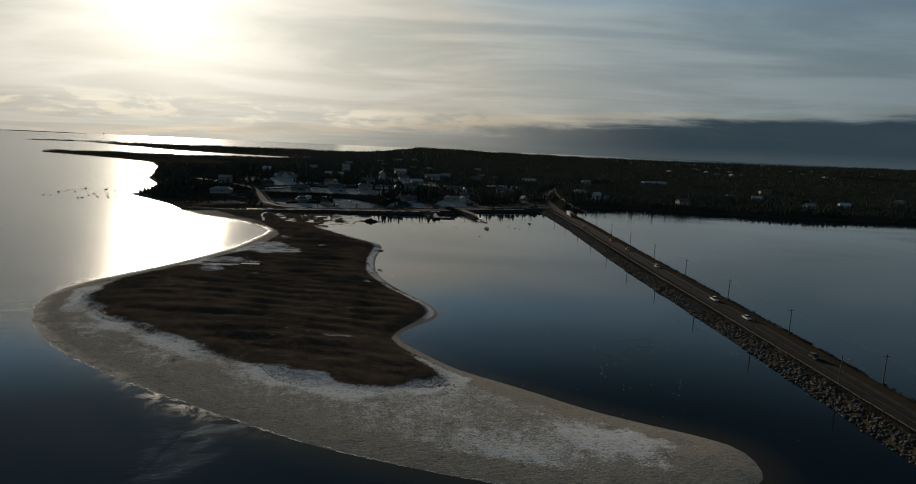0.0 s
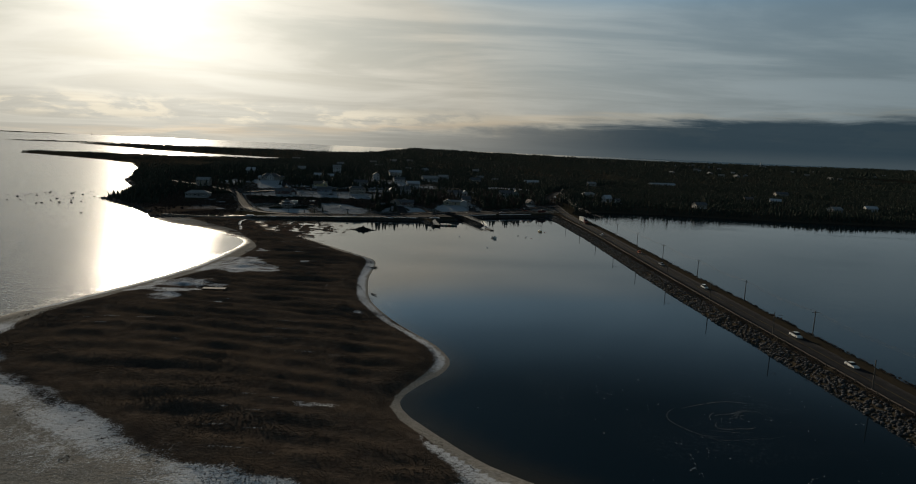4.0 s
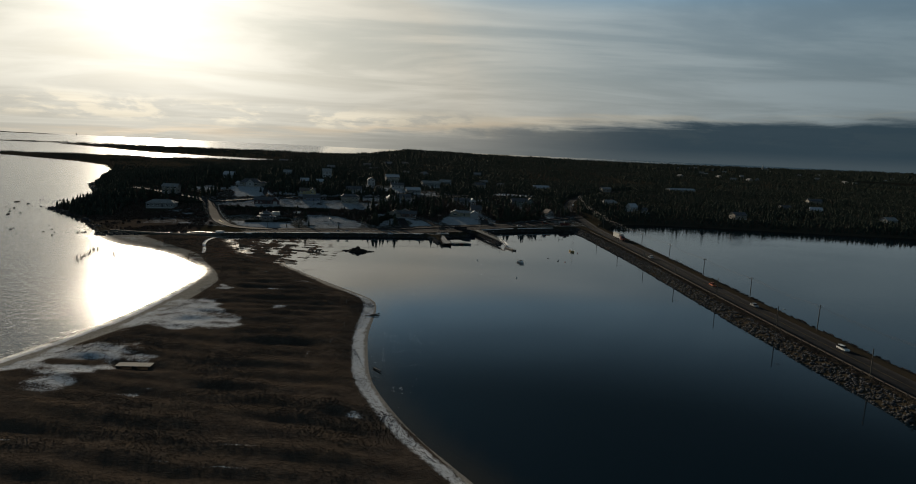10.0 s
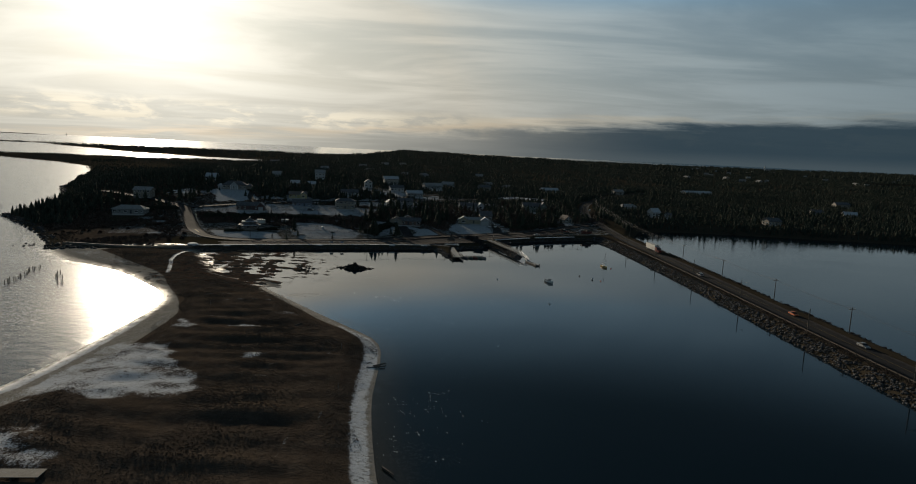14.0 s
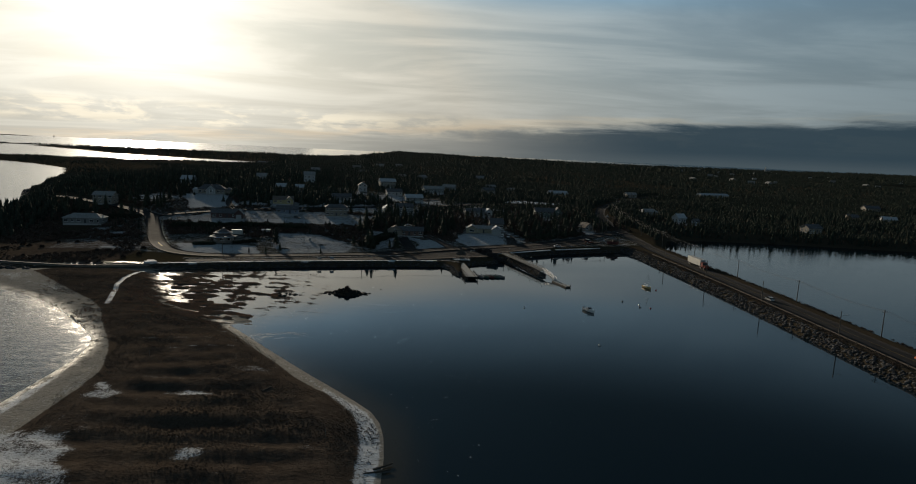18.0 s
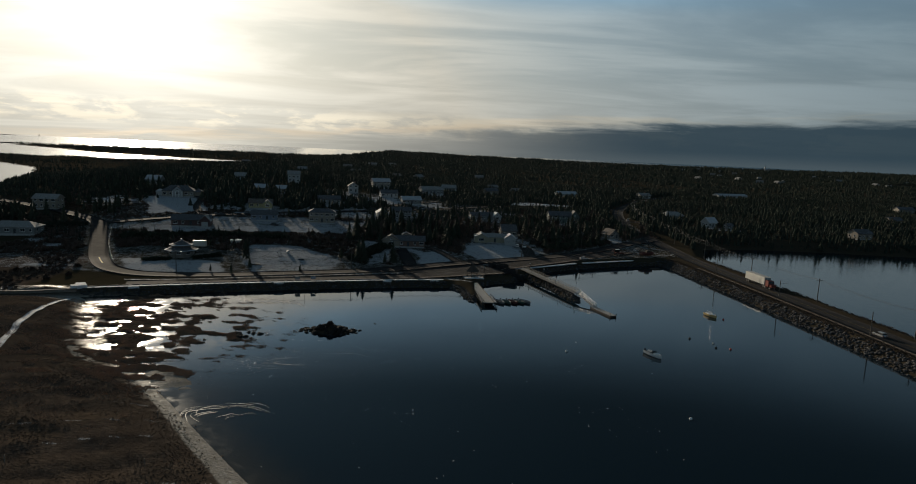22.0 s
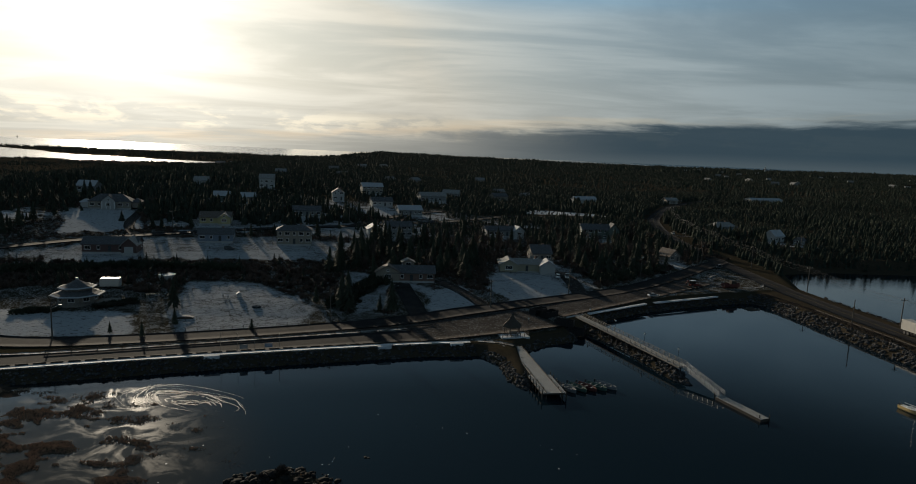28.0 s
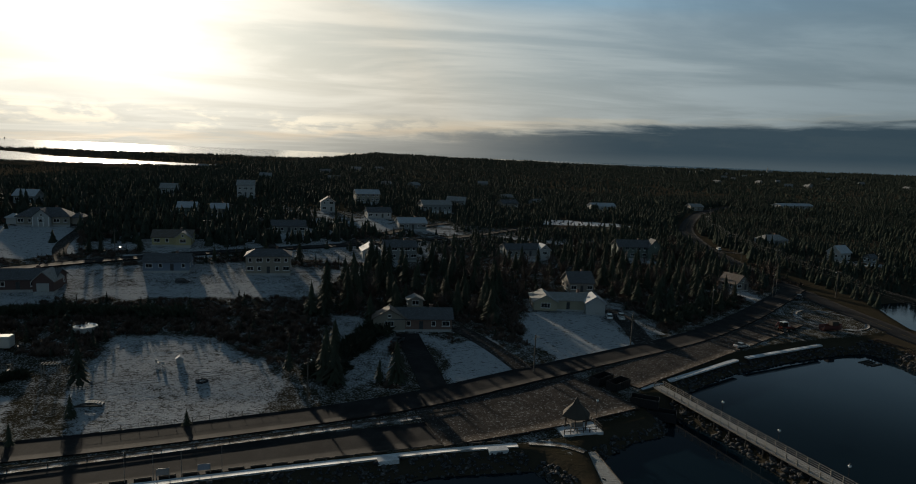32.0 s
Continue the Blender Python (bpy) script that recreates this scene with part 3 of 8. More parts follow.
def terrain(x, y):
    """Ground height over the world, with the fields that tell what lies on it."""
    x, y = np.asarray(x, float), np.asarray(y, float)
    d_spit, d_dune, d_main = signed(x, y, SPIT), signed(x, y, DUNE), signed(x, y, MAIN)
    h = np.full(x.shape, -3.0)
    beach = np.where(d_spit > 0, 1.15 * (1 - np.exp(-d_spit / 8.0)), np.maximum(d_spit * 0.16, -3.0))
    ph = ridge_phase(x, y)
    ridges = 0.16 * np.sin(ph) + 0.17 * np.sin(2.6 * ph + 2 * ripple(x, y, 18)) + 0.20 * ripple(x * 0.55, y * 1.3, 3.2) + 0.07 * ripple(x * 0.7, y * 1.3, 1.3)
    beach = beach + smooth(d_dune, -1, 5) * (0.55 + ridges * smooth(d_dune, 2, 12)) + np.where(d_spit > 2, 0.06 * ripple(x, y, 2.2), 0)
    h = np.maximum(h, beach)
    # a low marsh with pools between the spit and the sea wall
    marsh = smooth(1 - np.hypot((x + 0.25 * (y - 380) + 101) / 38, (y - 378) / 44), 0.0, 0.6)
    h = np.maximum(h, np.where(marsh > 0, -0.42 + 0.36 * marsh + 0.17 * ripple(x * 0.5, y, 1.9) + 0.13 * ripple(x * 0.6, y, 0.8), -3))
    flat = smooth(1 - np.abs(d_spit + 4.0) / 7.0, 0, 0.8) * smooth(y, 322, 336) * smooth(x, -135, -122) * smooth(-x, 70, 82) + smooth(marsh, 0.05, 0.4) * smooth(-(x + 0.25 * (y - 380)), 97, 113)
    h = np.maximum(h, np.where(flat > 0.02, -0.47 + 0.56 * np.minimum(flat, 1) + 0.16 * ripple(x * 0.5, y, 1.6) + 0.12 * ripple(x * 0.6, y, 0.7), -3))
    run = 3.4 + 9 * smooth(-x, 140, 175) + 5 * smooth(x, 116, 140)
    quay = QUAY + (3.2 - QUAY) * smooth(d_main, 18, 44)
    bank = np.minimum(hill(x, y) - 3.2 + quay, QUAY * np.clip(d_main / run, 0, 1) + np.maximum(d_main - run, 0) * 0.6)
    bank = np.where(d_main > 0, bank, np.maximum(d_main * 0.7, -3.0))
    h = np.maximum(h, bank)
    # causeway embankment
    near = x - np.interp(y, EDGE_Y, EDGE_X) + 0.45 * ripple(0.3 * x, y, 2.2)
    far = np.interp(y, LINE_Y, LINE_X) + 12.7 - x
    dam = np.minimum(np.clip(near / 5.2, -1, 1), np.clip(far / 4.0, -1, 1)) * DAM
    h = np.maximum(h, np.where(y < 560, np.maximum(dam, -3), -3))
    # a boulder islet and a pond far inland
    h = np.maximum(h, 1.5 - 2.2 * np.hypot((x + 58) / 7.5, (y - 377) / 4.5) ** 1.3)
    h = np.where(np.hypot((x - 1150) / 190, (y - 1540) / 190) < 1, -2.0, h)
    # a low island under a lighthouse
    h = np.maximum(h, 6 - 12 * np.hypot((x + 3080) / 560, (y - 4340 - 0.25 * (x + 3080)) / 90) ** 2)
    grass = smooth(d_dune, -2.0, 2.0)
    sand = smooth(d_spit, -20, 0) * (1 - smooth(d_main, -1, 2))
    lawn = smooth(d_main, 2, 6) * smooth(720 - y, 0, 60) * smooth(x, -215, -195) * smooth(120 - x, 0, 40)
    return h + sea_level(x, y), grass, sand, lawn, d_spit, d_main, marsh


def ground_z(x, y):
    return float(terrain(np.array([x]), np.array([y]))[0][0])


def blobs(x, y, rows):
    out = np.zeros(np.shape(x))
    for cx, cy, rx, ry, a in rows:
        out = np.maximum(out, a * smooth(1.3 - np.hypot((x - cx) / rx, (y - cy) / ry) + 0.30 * ripple(x * 0.6, y * 1.3, 3.4) + 0.16 * ripple(x, y, 1.2), 0, 0.9))
    return out


DUNE_SNOW = [(-90, 242, 9, 8, 0.61), (-74, 233, 7, 3, 0.61), (-82, 200, 6, 6, 0.61), (-97, 184, 10, 4, 0.61), (-95, 208, 8, 5, 0.56), (-27, 174, 2.5, 3, 0.61),
             (-94, 252, 8, 12, 0.61), (-47, 257, 4, 2, 0.61), (-73, 279, 7, 2.5, 0.61), (-90, 277, 5, 4, 0.61), (-70, 294, 9, 3, 0.42), (-22, 100, 6, 2, 0.61), (-41, 222, 0.7, 6, 0.5), (-45, 208, 0.8, 5, 0.5), (-47, 198, 0.7, 4, 0.45), (-100, 282, 8, 3, 0.5), (-78, 286, 12, 2, 0.42)]
DUNE_PLOTS = [[(-106, 222), (-94, 225), (-84, 227), (-72, 228.5), (-68, 234), (-84, 244), (-92, 259), (-102, 266)], [(-114, 190), (-100, 186.5), (-85, 186.5), (-87, 190), (-100, 196), (-82, 202), (-84, 206), (-100, 211), (-110, 212)], [(-90, 223), (-89, 232), (-90, 251), (-86, 261), (-76, 246), (-70, 235), (-80, 224)], [(-102, 200), (-100, 213), (-89, 209), (-85, 199), (-86, 192), (-98, 199)], [(-107, 186), (-99, 186), (-83, 182), (-74, 179), (-83, 178), (-101, 178)], [(-102, 211), (-99, 213), (-88, 204), (-81, 198), (-82, 196), (-91, 202), (-98, 205)], [(-96, 225), (-92, 247), (-92, 257), (-83, 246), (-68, 233), (-69, 227), (-78, 224)], [(-94, 283), (-85, 275), (-80, 278), (-79, 271), (-89, 273)], [(-67, 256), (-61, 258), (-60, 253), (-65, 252)]]


def drifts(x, y):
    """Ragged snow left in the hollows of the dunes."""
    out = 0.8 * blobs(x, y, DUNE_SNOW)
    for plot in DUNE_PLOTS:
        out = np.maximum(out, 0.57 * smooth(signed(x, y, np.array(plot, float)) + 1.6 * ripple(x * 0.6, y, 2.6), -1.5, 3.0))
    return out + 0.10 * ripple(x * 0.5, y * 1.5, 2.4) * (out > 0.03)


LAWN_SNOW = [ (112, 836, 14, 5, 0.6), (250, 804, 12, 4, 0.5), (50, 600, 14, 5, 0.6), (160, 612, 16, 5, 0.6), (86, 690, 7, 5, 0.5), (-60, 640, 42, 24, 0.62), (-104, 580, 20, 8, 0.62), (-171, 436, 6, 3, 0.62), (-184, 468, 6, 3, 0.55), (-196, 474, 10, 3, 0.5), (18, 505, 5, 18, 0.5), (48, 600, 12, 5, 0.7), (-90, 610, 20, 10, 0.6),
             (-205, 560, 20, 16, 0.55), (15, 642, 24, 7, 0.7), (-40, 585, 10, 14, 0.55), (150, 618, 16, 7, 0.5), (-65, 545, 8, 8, 0.5), (-170, 505, 10, 14, 0.5)]
LAWNS = [([(26, 717), (92, 719), (82, 737), (38, 750)], 0.64), ([(-36, 461), (-41, 484), (-26, 493), (-17, 471)], 0.66), ([(-15, 514), (-19, 490), (-9, 475.5), (12, 489), (8, 517)], 0.66),
         ([(-97, 439), (-108, 458), (-112, 484), (-88, 486), (-67, 464), (-69, 449)], 0.56), ([(-152, 455), (-140, 432), (-106, 438), (-112, 456)], 0.74),
         ([(-196, 575), (-168, 583), (-150, 545), (-176, 530)], 0.74), ([(-141, 511), (-98, 527), (-76, 533), (-84, 514), (-118, 506)], 0.60),
         ([(-58, 458), (-64, 483), (-67, 505), (-58, 503), (-48, 485), (-45, 468)], 0.54), ([(-172, 500), (-160, 528), (-100, 550), (-66, 548), (-70, 516), (-120, 505)], 0.53), ([(-158, 548), (-150, 580), (-100, 592), (-40, 612), (-36, 582), (-66, 556), (-110, 558)], 0.52), ([(-20, 500), (-12, 528), (20, 532), (16, 500)], 0.5), ([(-166, 505), (-136, 506), (-134, 499), (-160, 494)], 0.6),
         ([(-142, 548), (-110, 562), (-108, 553), (-134, 543)], 0.62)]


PLOTS = [(-181, 579, 14, 10.5, 0.57), (-146, 506, 12.4, 9.1, 0.57), (-130, 560.5, 10.7, 9.8, 0.57), (-120, 530, 10.7, 9.1, 0.57), (-90, 533.75, 10.2, 9.4, 0.57), (-61, 562, 6.6, 9.1, 0.57), (-51, 564, 9.3, 9.1, 0.57), (-43, 491, 11.2, 9.1, 0.57), (-44.5, 508.5, 5.2, 5.6, 0.57), (-1, 515, 14, 9.1, 0.57), (8, 537, 8, 9.1, 0.57), (50, 608, 11.8, 9.1, 0.57), (-1, 592.25, 12.9, 8.8, 0.57), (67, 549.5, 7.1, 9.8, 0.57), (-91, 662.25, 6.9, 8.8, 0.57), (-65, 656, 9.6, 9.1, 0.57), (-48, 632, 10.2, 9.1, 0.57), (-97, 596, 10.2, 9.1, 0.57), (-35, 711.5, 12.9, 9.8, 0.57), (-76, 716, 10.7, 9.1, 0.57), (-141, 696, 8, 9.1, 0.57), (-145, 619.5, 7.1, 8.4, 0.57), (-133, 625, 6.9, 7.7, 0.57), (-178, 684.5, 7.4, 8.4, 0.57)]


def lawn_snow(x, y):
    out = np.maximum(blobs(x, y, LAWN_SNOW), blobs(x, y, PLOTS))
    for plot, a in LAWNS:
        out = np.maximum(out, a * smooth(signed(x, y, np.array(plot, float)) + 0.8 * ripple(x, y, 3.0), -0.8, 2.2))
    return out


# ---- mesh helpers ----
def part(name, bm, mat, parent=None, label=""):
    """Links a bmesh as one mesh object under a thing or a part."""
    me = bpy.data.meshes.new(name)
    bm.to_mesh(me)
    bm.free()
    me.materials.append(M[mat])
    ob = new(name, me)
    if parent is not None:
        ob.parent = parent
    if label:
        tagged(ob, label)
    return ob


def thing(name, label, category, m=None, group="", kind=""):
    ob = new(name)
    if m is not None:
        ob.matrix_basis = m
    return tagged(ob, label, category, group, kind)


def twin(ob, name, m, parent):
    """One more object on the same mesh."""
    o = new(name, ob.data)
    o.parent, o.matrix_basis = parent, m
    return o


def box(bm, x0, x1, y0, y1, z0, z1, m=None, bevel=0.0):
    r = bmesh.ops.create_cube(bm, size=1.0)["verts"]
    for v in r:
        v.co = ((x0 + x1) / 2 + v.co.x * (x1 - x0), (y0 + y1) / 2 + v.co.y * (y1 - y0), (z0 + z1) / 2 + v.co.z * (z1 - z0))
    if bevel:
        es = list({e for v in r for e in v.link_edges})
        r = list({v for f in bmesh.ops.bevel(bm, geom=es, offset=bevel, segments=1, affect="EDGES")["faces"] for v in f.verts} | {v for v in r if v.is_valid})
    if m is not None:
        for v in r:
            v.co = m @ v.co
    return r


def tube(bm, a, b, r0, r1=None, sides=8):
    """A tapered rod from a to b."""
    a, b = Vector(a), Vector(b)
    r1 = r0 if r1 is None else r1
    q = (b - a).to_track_quat("Z", "Y")
    rings = []
    for p, r in ((a, r0), (b, r1)):
        rings.append([bm.verts.new(p + q @ Vector((r * math.cos(k * math.tau / sides), r * math.sin(k * math.tau / sides), 0))) for k in range(sides)])
    for k in range(sides):
        bm.faces.new((rings[0][k], rings[0][(k + 1) % sides], rings[1][(k + 1) % sides], rings[1][k]))
    bm.faces.new(rings[0][::-1])
    bm.faces.new(rings[1])


def loft(bm, rings, caps=True):
    vs = [[bm.verts.new(p) for p in ring] for ring in rings]
    for a, b in zip(vs, vs[1:]):
        k = len(a)
        for i in range(k):
            bm.faces.new((a[i], a[(i + 1) % k], b[(i + 1) % k], b[i]))
    if caps:
        bm.faces.new(vs[0][::-1])
        bm.faces.new(vs[-1])
    return vs


def raw_mesh(name, verts, tris, mat):
    """A mesh out of arrays of corners and triangles."""
    me = bpy.data.meshes.new(name)
    me.vertices.add(len(verts))
    me.vertices.foreach_set("co", np.ascontiguousarray(verts, np.float32).ravel())
    k = tris.shape[1]
    me.loops.add(tris.size)
    me.loops.foreach_set("vertex_index", np.ascontiguousarray(tris, np.int32).ravel())
    me.polygons.add(len(tris))
    me.polygons.foreach_set("loop_start", np.arange(0, tris.size, k, dtype=np.int32))
    me.update(calc_edges=True)
    me.validate()
    me.materials.append(M[mat])
    return me


def scatter(name, shapes, pos, size, mat, squash=0.25):
    """Many turned and scaled copies of a few small shapes, joined into one mesh."""
    r = np.random.default_rng(len(pos))
    pick = r.integers(0, len(shapes), len(pos))
    allv, allf, base = [], [], 0
    for i, (tv, tf) in enumerate(shapes):
        p = pos[pick == i]
        if not len(p):
            continue
        s = size[pick == i]
        a = r.uniform(0, math.tau, len(p))
        c, sn = np.cos(a)[:, None], np.sin(a)[:, None]
        st = r.uniform(1 - squash, 1 + squash, (len(p), 1))
        x, y = tv[None, :, 0] * s[:, None] * st, tv[None, :, 1] * s[:, None] * st
        v = np.stack([x * c - y * sn, x * sn + y * c, tv[None, :, 2] * s[:, None] + 0 * x], -1) + p[:, None, :]
        f = tf[None] + (np.arange(len(p)) * len(tv))[:, None, None] + base
        base += v.shape[0] * v.shape[1]
        allv.append(v.reshape(-1, 3))
        allf.append(f.reshape(-1, 3))
    return new(name, raw_mesh(name, np.vstack(allv), np.vstack(allf), mat))


def ribbon(name, points, width, mat, lift, label, category, across=4, parent=None, kind="structure"):
    """A strip of paving laid over the ground along a rounded line."""
    p = chaikin(points, 3, closed=False)
    keep = [p[0]]
    for a, b in zip(p, p[1:]):
        k = max(1, int(np.hypot(*(b - a)) / 2.0))
        keep += [a + (b - a) * (i + 1) / k for i in range(k)]
    p = np.array(keep)
    t = np.gradient(p, axis=0)
    t /= np.hypot(t[:, 0], t[:, 1])[:, None] + 1e-9
    side = np.stack([t[:, 1], -t[:, 0]], -1)
    u = np.linspace(-0.5, 0.5, across + 1)
    g = p[:, None, :] + side[:, None, :] * (u * width)[None, :, None]
    z = terrain(g[..., 0].ravel(), g[..., 1].ravel())[0].reshape(g.shape[:2])
    z = z.max(1, keepdims=True) * 0.7 + z * 0.3 + lift
    top = np.concatenate([g, z[..., None]], -1)
    low = top.copy()
    low[..., 2] -= lift + 0.25
    n, k = top.shape[:2]
    idx = np.arange(n * k).reshape(n, k)
    q = np.stack([idx[:-1, :-1], idx[:-1, 1:], idx[1:, 1:], idx[1:, :-1]], -1).reshape(-1, 4)
    off = n * k
    walls = []
    for c in (0, k - 1):
        a = idx[:, c]
        w = np.stack([a[:-1], a[1:], a[1:] + off, a[:-1] + off], -1)
        walls.append(w if c == 0 else w[:, ::-1])
    ob = new(name, raw_mesh(name, np.vstack([top.reshape(-1, 3), low.reshape(-1, 3)]), np.vstack([q[:, ::-1]] + walls)[:, ::-1], mat))
    if parent is not None:
        ob.parent = parent
        return tagged(ob, label)
    return tagged(ob, label, category, kind=kind)


# ---- ground and sea ----
def axis(*spans):
    """Grid lines: (start, end, step at start, step at end) one after another."""
    out = []
    for a, b, s0, s1 in spans:
        x = a
        while x < b - 1e-6:
            out.append(x)
            x += s0 + (s1 - s0) * (x - a) / (b - a)
    return np.array(out + [spans[-1][1]])


def sheet(xs, ys):
    gx, gy = np.meshgrid(xs, ys)
    idx = np.arange(gx.size).reshape(gx.shape)
    q = np.stack([idx[:-1, :-1], idx[:-1, 1:], idx[1:, 1:], idx[1:, :-1]], -1).reshape(-1, 4)
    return gx.ravel(), gy.ravel(), q


def put_field(me, name, values):
    a = me.attributes.new(name, "FLOAT", "POINT")
    a.data.foreach_set("value", np.ascontiguousarray(values, np.float32))


def build_ground():
    xs = axis((-4950, -1200, 140, 70), (-1200, -260, 50, 6), (-260, -145, 5, 1.4), (-145, 128, 1.3, 1.3), (128, 300, 1.5, 8), (300, 1500, 9, 60), (1500, 4950, 70, 140))
    ys = axis((-1500, -60, 120, 6), (-60, 10, 5, 1.4), (10, 510, 1.3, 1.3), (510, 760, 1.6, 5), (760, 1800, 6, 30), (1800, 4950, 35, 90))
    x, y, q = sheet(xs, ys)
    h, grass, sand, lawn, d_spit, d_main, marsh = terrain(x, y)
    me = raw_mesh("ground", np.stack([x, y, h], -1), q, "ground")
    me.shade_smooth()
    rim = smooth(d_spit, 3, 9) * (1 - smooth(grass, 0.3, 0.7)) * (0.41 + 0.08 * smooth(x + 0.2 * y, -90, 40) * smooth(120 - y, 0, 40))
    rim *= 1 - 0.9 * smooth(x, 50, 58)
    rim = np.maximum(rim, (0.78 - 0.24 * smooth(y, 270, 300)) * smooth(3.2 - 1.6 * smooth(y, 270, 300) - np.abs(d_spit - 2.6 + 0.6 * smooth(y, 270, 300)), 0, 2.5) * (d_spit > 0) * smooth(y, np.where(x > -60, 116, 150), np.where(x > -60, 132, 170)))
    off_grass = -signed(x, y, DUNE)
    rim = np.maximum(rim, 0.66 * smooth(7.5 - 5 * smooth(x, -40, -26) * smooth(y, 84, 96) - np.abs(off_grass - 1.5) + 2.0 * ripple(x, y, 4.0), 0, 5) * (d_spit > 3) * smooth(160 - y, 0, 20))
    rim *= (1 - smooth(d_main, -12, -2)) * (0.92 + 0.16 * ripple(x, y, 9))
    tail = blobs(x, y, [(42, 43, 14, 12, 0.60), (20, 55, 20, 9, 0.42)]) * smooth(d_spit, 2, 6)
    snow = np.maximum(np.maximum(rim, tail), drifts(x, y) * smooth(d_spit, 2, 8))
    snow = np.maximum(snow, np.maximum(lawn_snow(x, y), 0.42 * lawn * (y > 430)) * smooth(d_main, 3, 6))
    crest = smooth(np.sin(2.6 * ridge_phase(x, y) + 2 * ripple(x, y, 18) + 0.5), 0.80, 1.0) * smooth(ripple(x, y, 9), 0.1, 1.0) * grass * (y < 330) * 0.46
    snow = np.maximum(snow, crest)
    put_field(me, "snow", np.clip(snow, 0, 1))
    rough = 0.85 * smooth(d_main, 3, 8) * smooth(-x, 148, 165) * smooth(470 - y, 0, 20)
    put_field(me, "grass", np.maximum(rough, np.maximum(grass * smooth(405 - y, 0, 8), 0.8 * smooth(marsh, 0.1, 0.4) * (d_spit < 4))))
    put_field(me, "sand", sand)
    put_field(me, "wet", (0.3 + 0.55 * smooth(y, 150, 210)) * smooth(4.0 - d_spit, 0, 3.5) * (d_spit > -3) * smooth(-x - 0.6 * np.maximum(y - 290, 0), 50, 70))
    put_field(me, "lawn", lawn)
    return tagged(new("ground", me), "coastal ground of sand, dry dune grass, snowy lawns and forest floor", "ground", kind="structure")


def build_water():
    xs = axis((-4950, -300, 180, 12), (-300, 200, 4, 4), (200, 4950, 12, 200))
    ys = axis((-1500, 0, 120, 6), (0, 560, 4, 4), (560, 4950, 10, 130))
    x, y, q = sheet(xs, ys)
    me = raw_mesh("water", np.stack([x, y, sea_level(x, y)], -1), q, "water")
    me.shade_smooth()
    # the sea side is open to the swell; the basin and the bay behind the causeway lie calm
    west = smooth(-(x + 104 + 0.2 * np.maximum(y - 250, 0)), -35, 30) * smooth(y, 60, 170)
    put_field(me, "open_sea", np.clip(west, 0, 1))
    put_field(me, "shallow", np.maximum(smooth(signed(x, y, SPIT), -9, 1), smooth(1 - np.hypot((x + 100) / 40, (y - 382) / 38), 0, 0.4)))
    put_field(me, "foam", blobs(x, y, [(-73, 351, 13, 4, 0.9), (-60, 358, 11, 3, 0.6), (74, 116, 9, 12, 0.5), (29, 117, 5, 14, 0.4), (60, 95, 22, 10, 0.35), (-22, 205, 8, 14, 0.35), (-60, 350, 26, 8, 0.3)]))
    put_field(me, "bay", smooth(x, 112, 124) * smooth(y, 60, 140))
    put_field(me, "ruffle", blobs(x, y, [(-37, 33, 6, 12, 1.0)]))
    return tagged(new("water", me), "calm dark sea water mirroring the cloudy sky", "water", kind="structure")


build_ground()
build_water()

# ---- roads and paving ----
SHORE_ROAD = [(-260, 548), (-225, 532), (-203, 519), (-187, 508), (-179, 492), (-168, 470), (-155, 446), (-145, 434), (-128, 430), (-100, 437), (-70, 447),
              (-36, 460), (-8, 478), (28, 500), (60, 527), (80, 547), (93, 562)]
HIGHWAY = CAUSEWAY_LINE[:-1] + [(92.3, 555), (92, 595), (97, 637), (103, 667),
           (117, 716), (149, 780), (180, 834), (240, 900)]
UPPER_ROAD = [(-183, 507), (-163, 524), (-140, 541), (-103, 565), (-73, 585), (-36, 617), (-12, 645), (18, 694), (46, 709), (80, 711), (116, 716)]
ribbon("road", HIGHWAY, 8.2, "asphalt", 0.10, "dark asphalt two-lane road along the causeway into the village", "road")
ribbon("road", SHORE_ROAD, 7.0, "asphalt", 0.12, "asphalt shore road bending past the lawns", "road")
ribbon("road", UPPER_ROAD, 5.5, "asphalt", 0.12, "narrow asphalt village road with frosty verges", "road")
ribbon("parking_lot", [(-131, 416.3), (-100, 426.2), (-70, 436), (-40, 445)], 8.6, "asphalt", 0.08, "worn asphalt parking strip along the sea wall", "parking lot")
ribbon("gravel_apron", [(-42, 448.5), (-22, 455.5), (-6, 464)], 19, "gravel", 0.05, "brown gravel apron with frost beside the boat slip", "gravel", across=8)
ribbon("gravel_apron", [(-2, 470), (20, 487), (48, 508), (64, 520)], 12, "gravel", 0.06, "brown gravel yard beside the road", "gravel", across=6)
ribbon("driveway", [(-39, 459), (-43, 476), (-46, 491)], 5.5, "asphalt", 0.09, "dark asphalt driveway between snowy lawns", "driveway")
ribbon("driveway", [(-19, 469), (-27, 486), (-34, 497)], 4.5, "gravel", 0.09, "gravel driveway between snowy lawns", "driveway")
ribbon("driveway", [(13, 491), (14, 508), (12, 521)], 5.5, "gravel", 0.09, "gravel driveway leading up to a garage", "driveway")
ribbon("driveway", [(-150, 537), (-160, 552), (-166, 578)], 4.0, "gravel", 0.09, "gravel driveway climbing to a large house", "driveway")
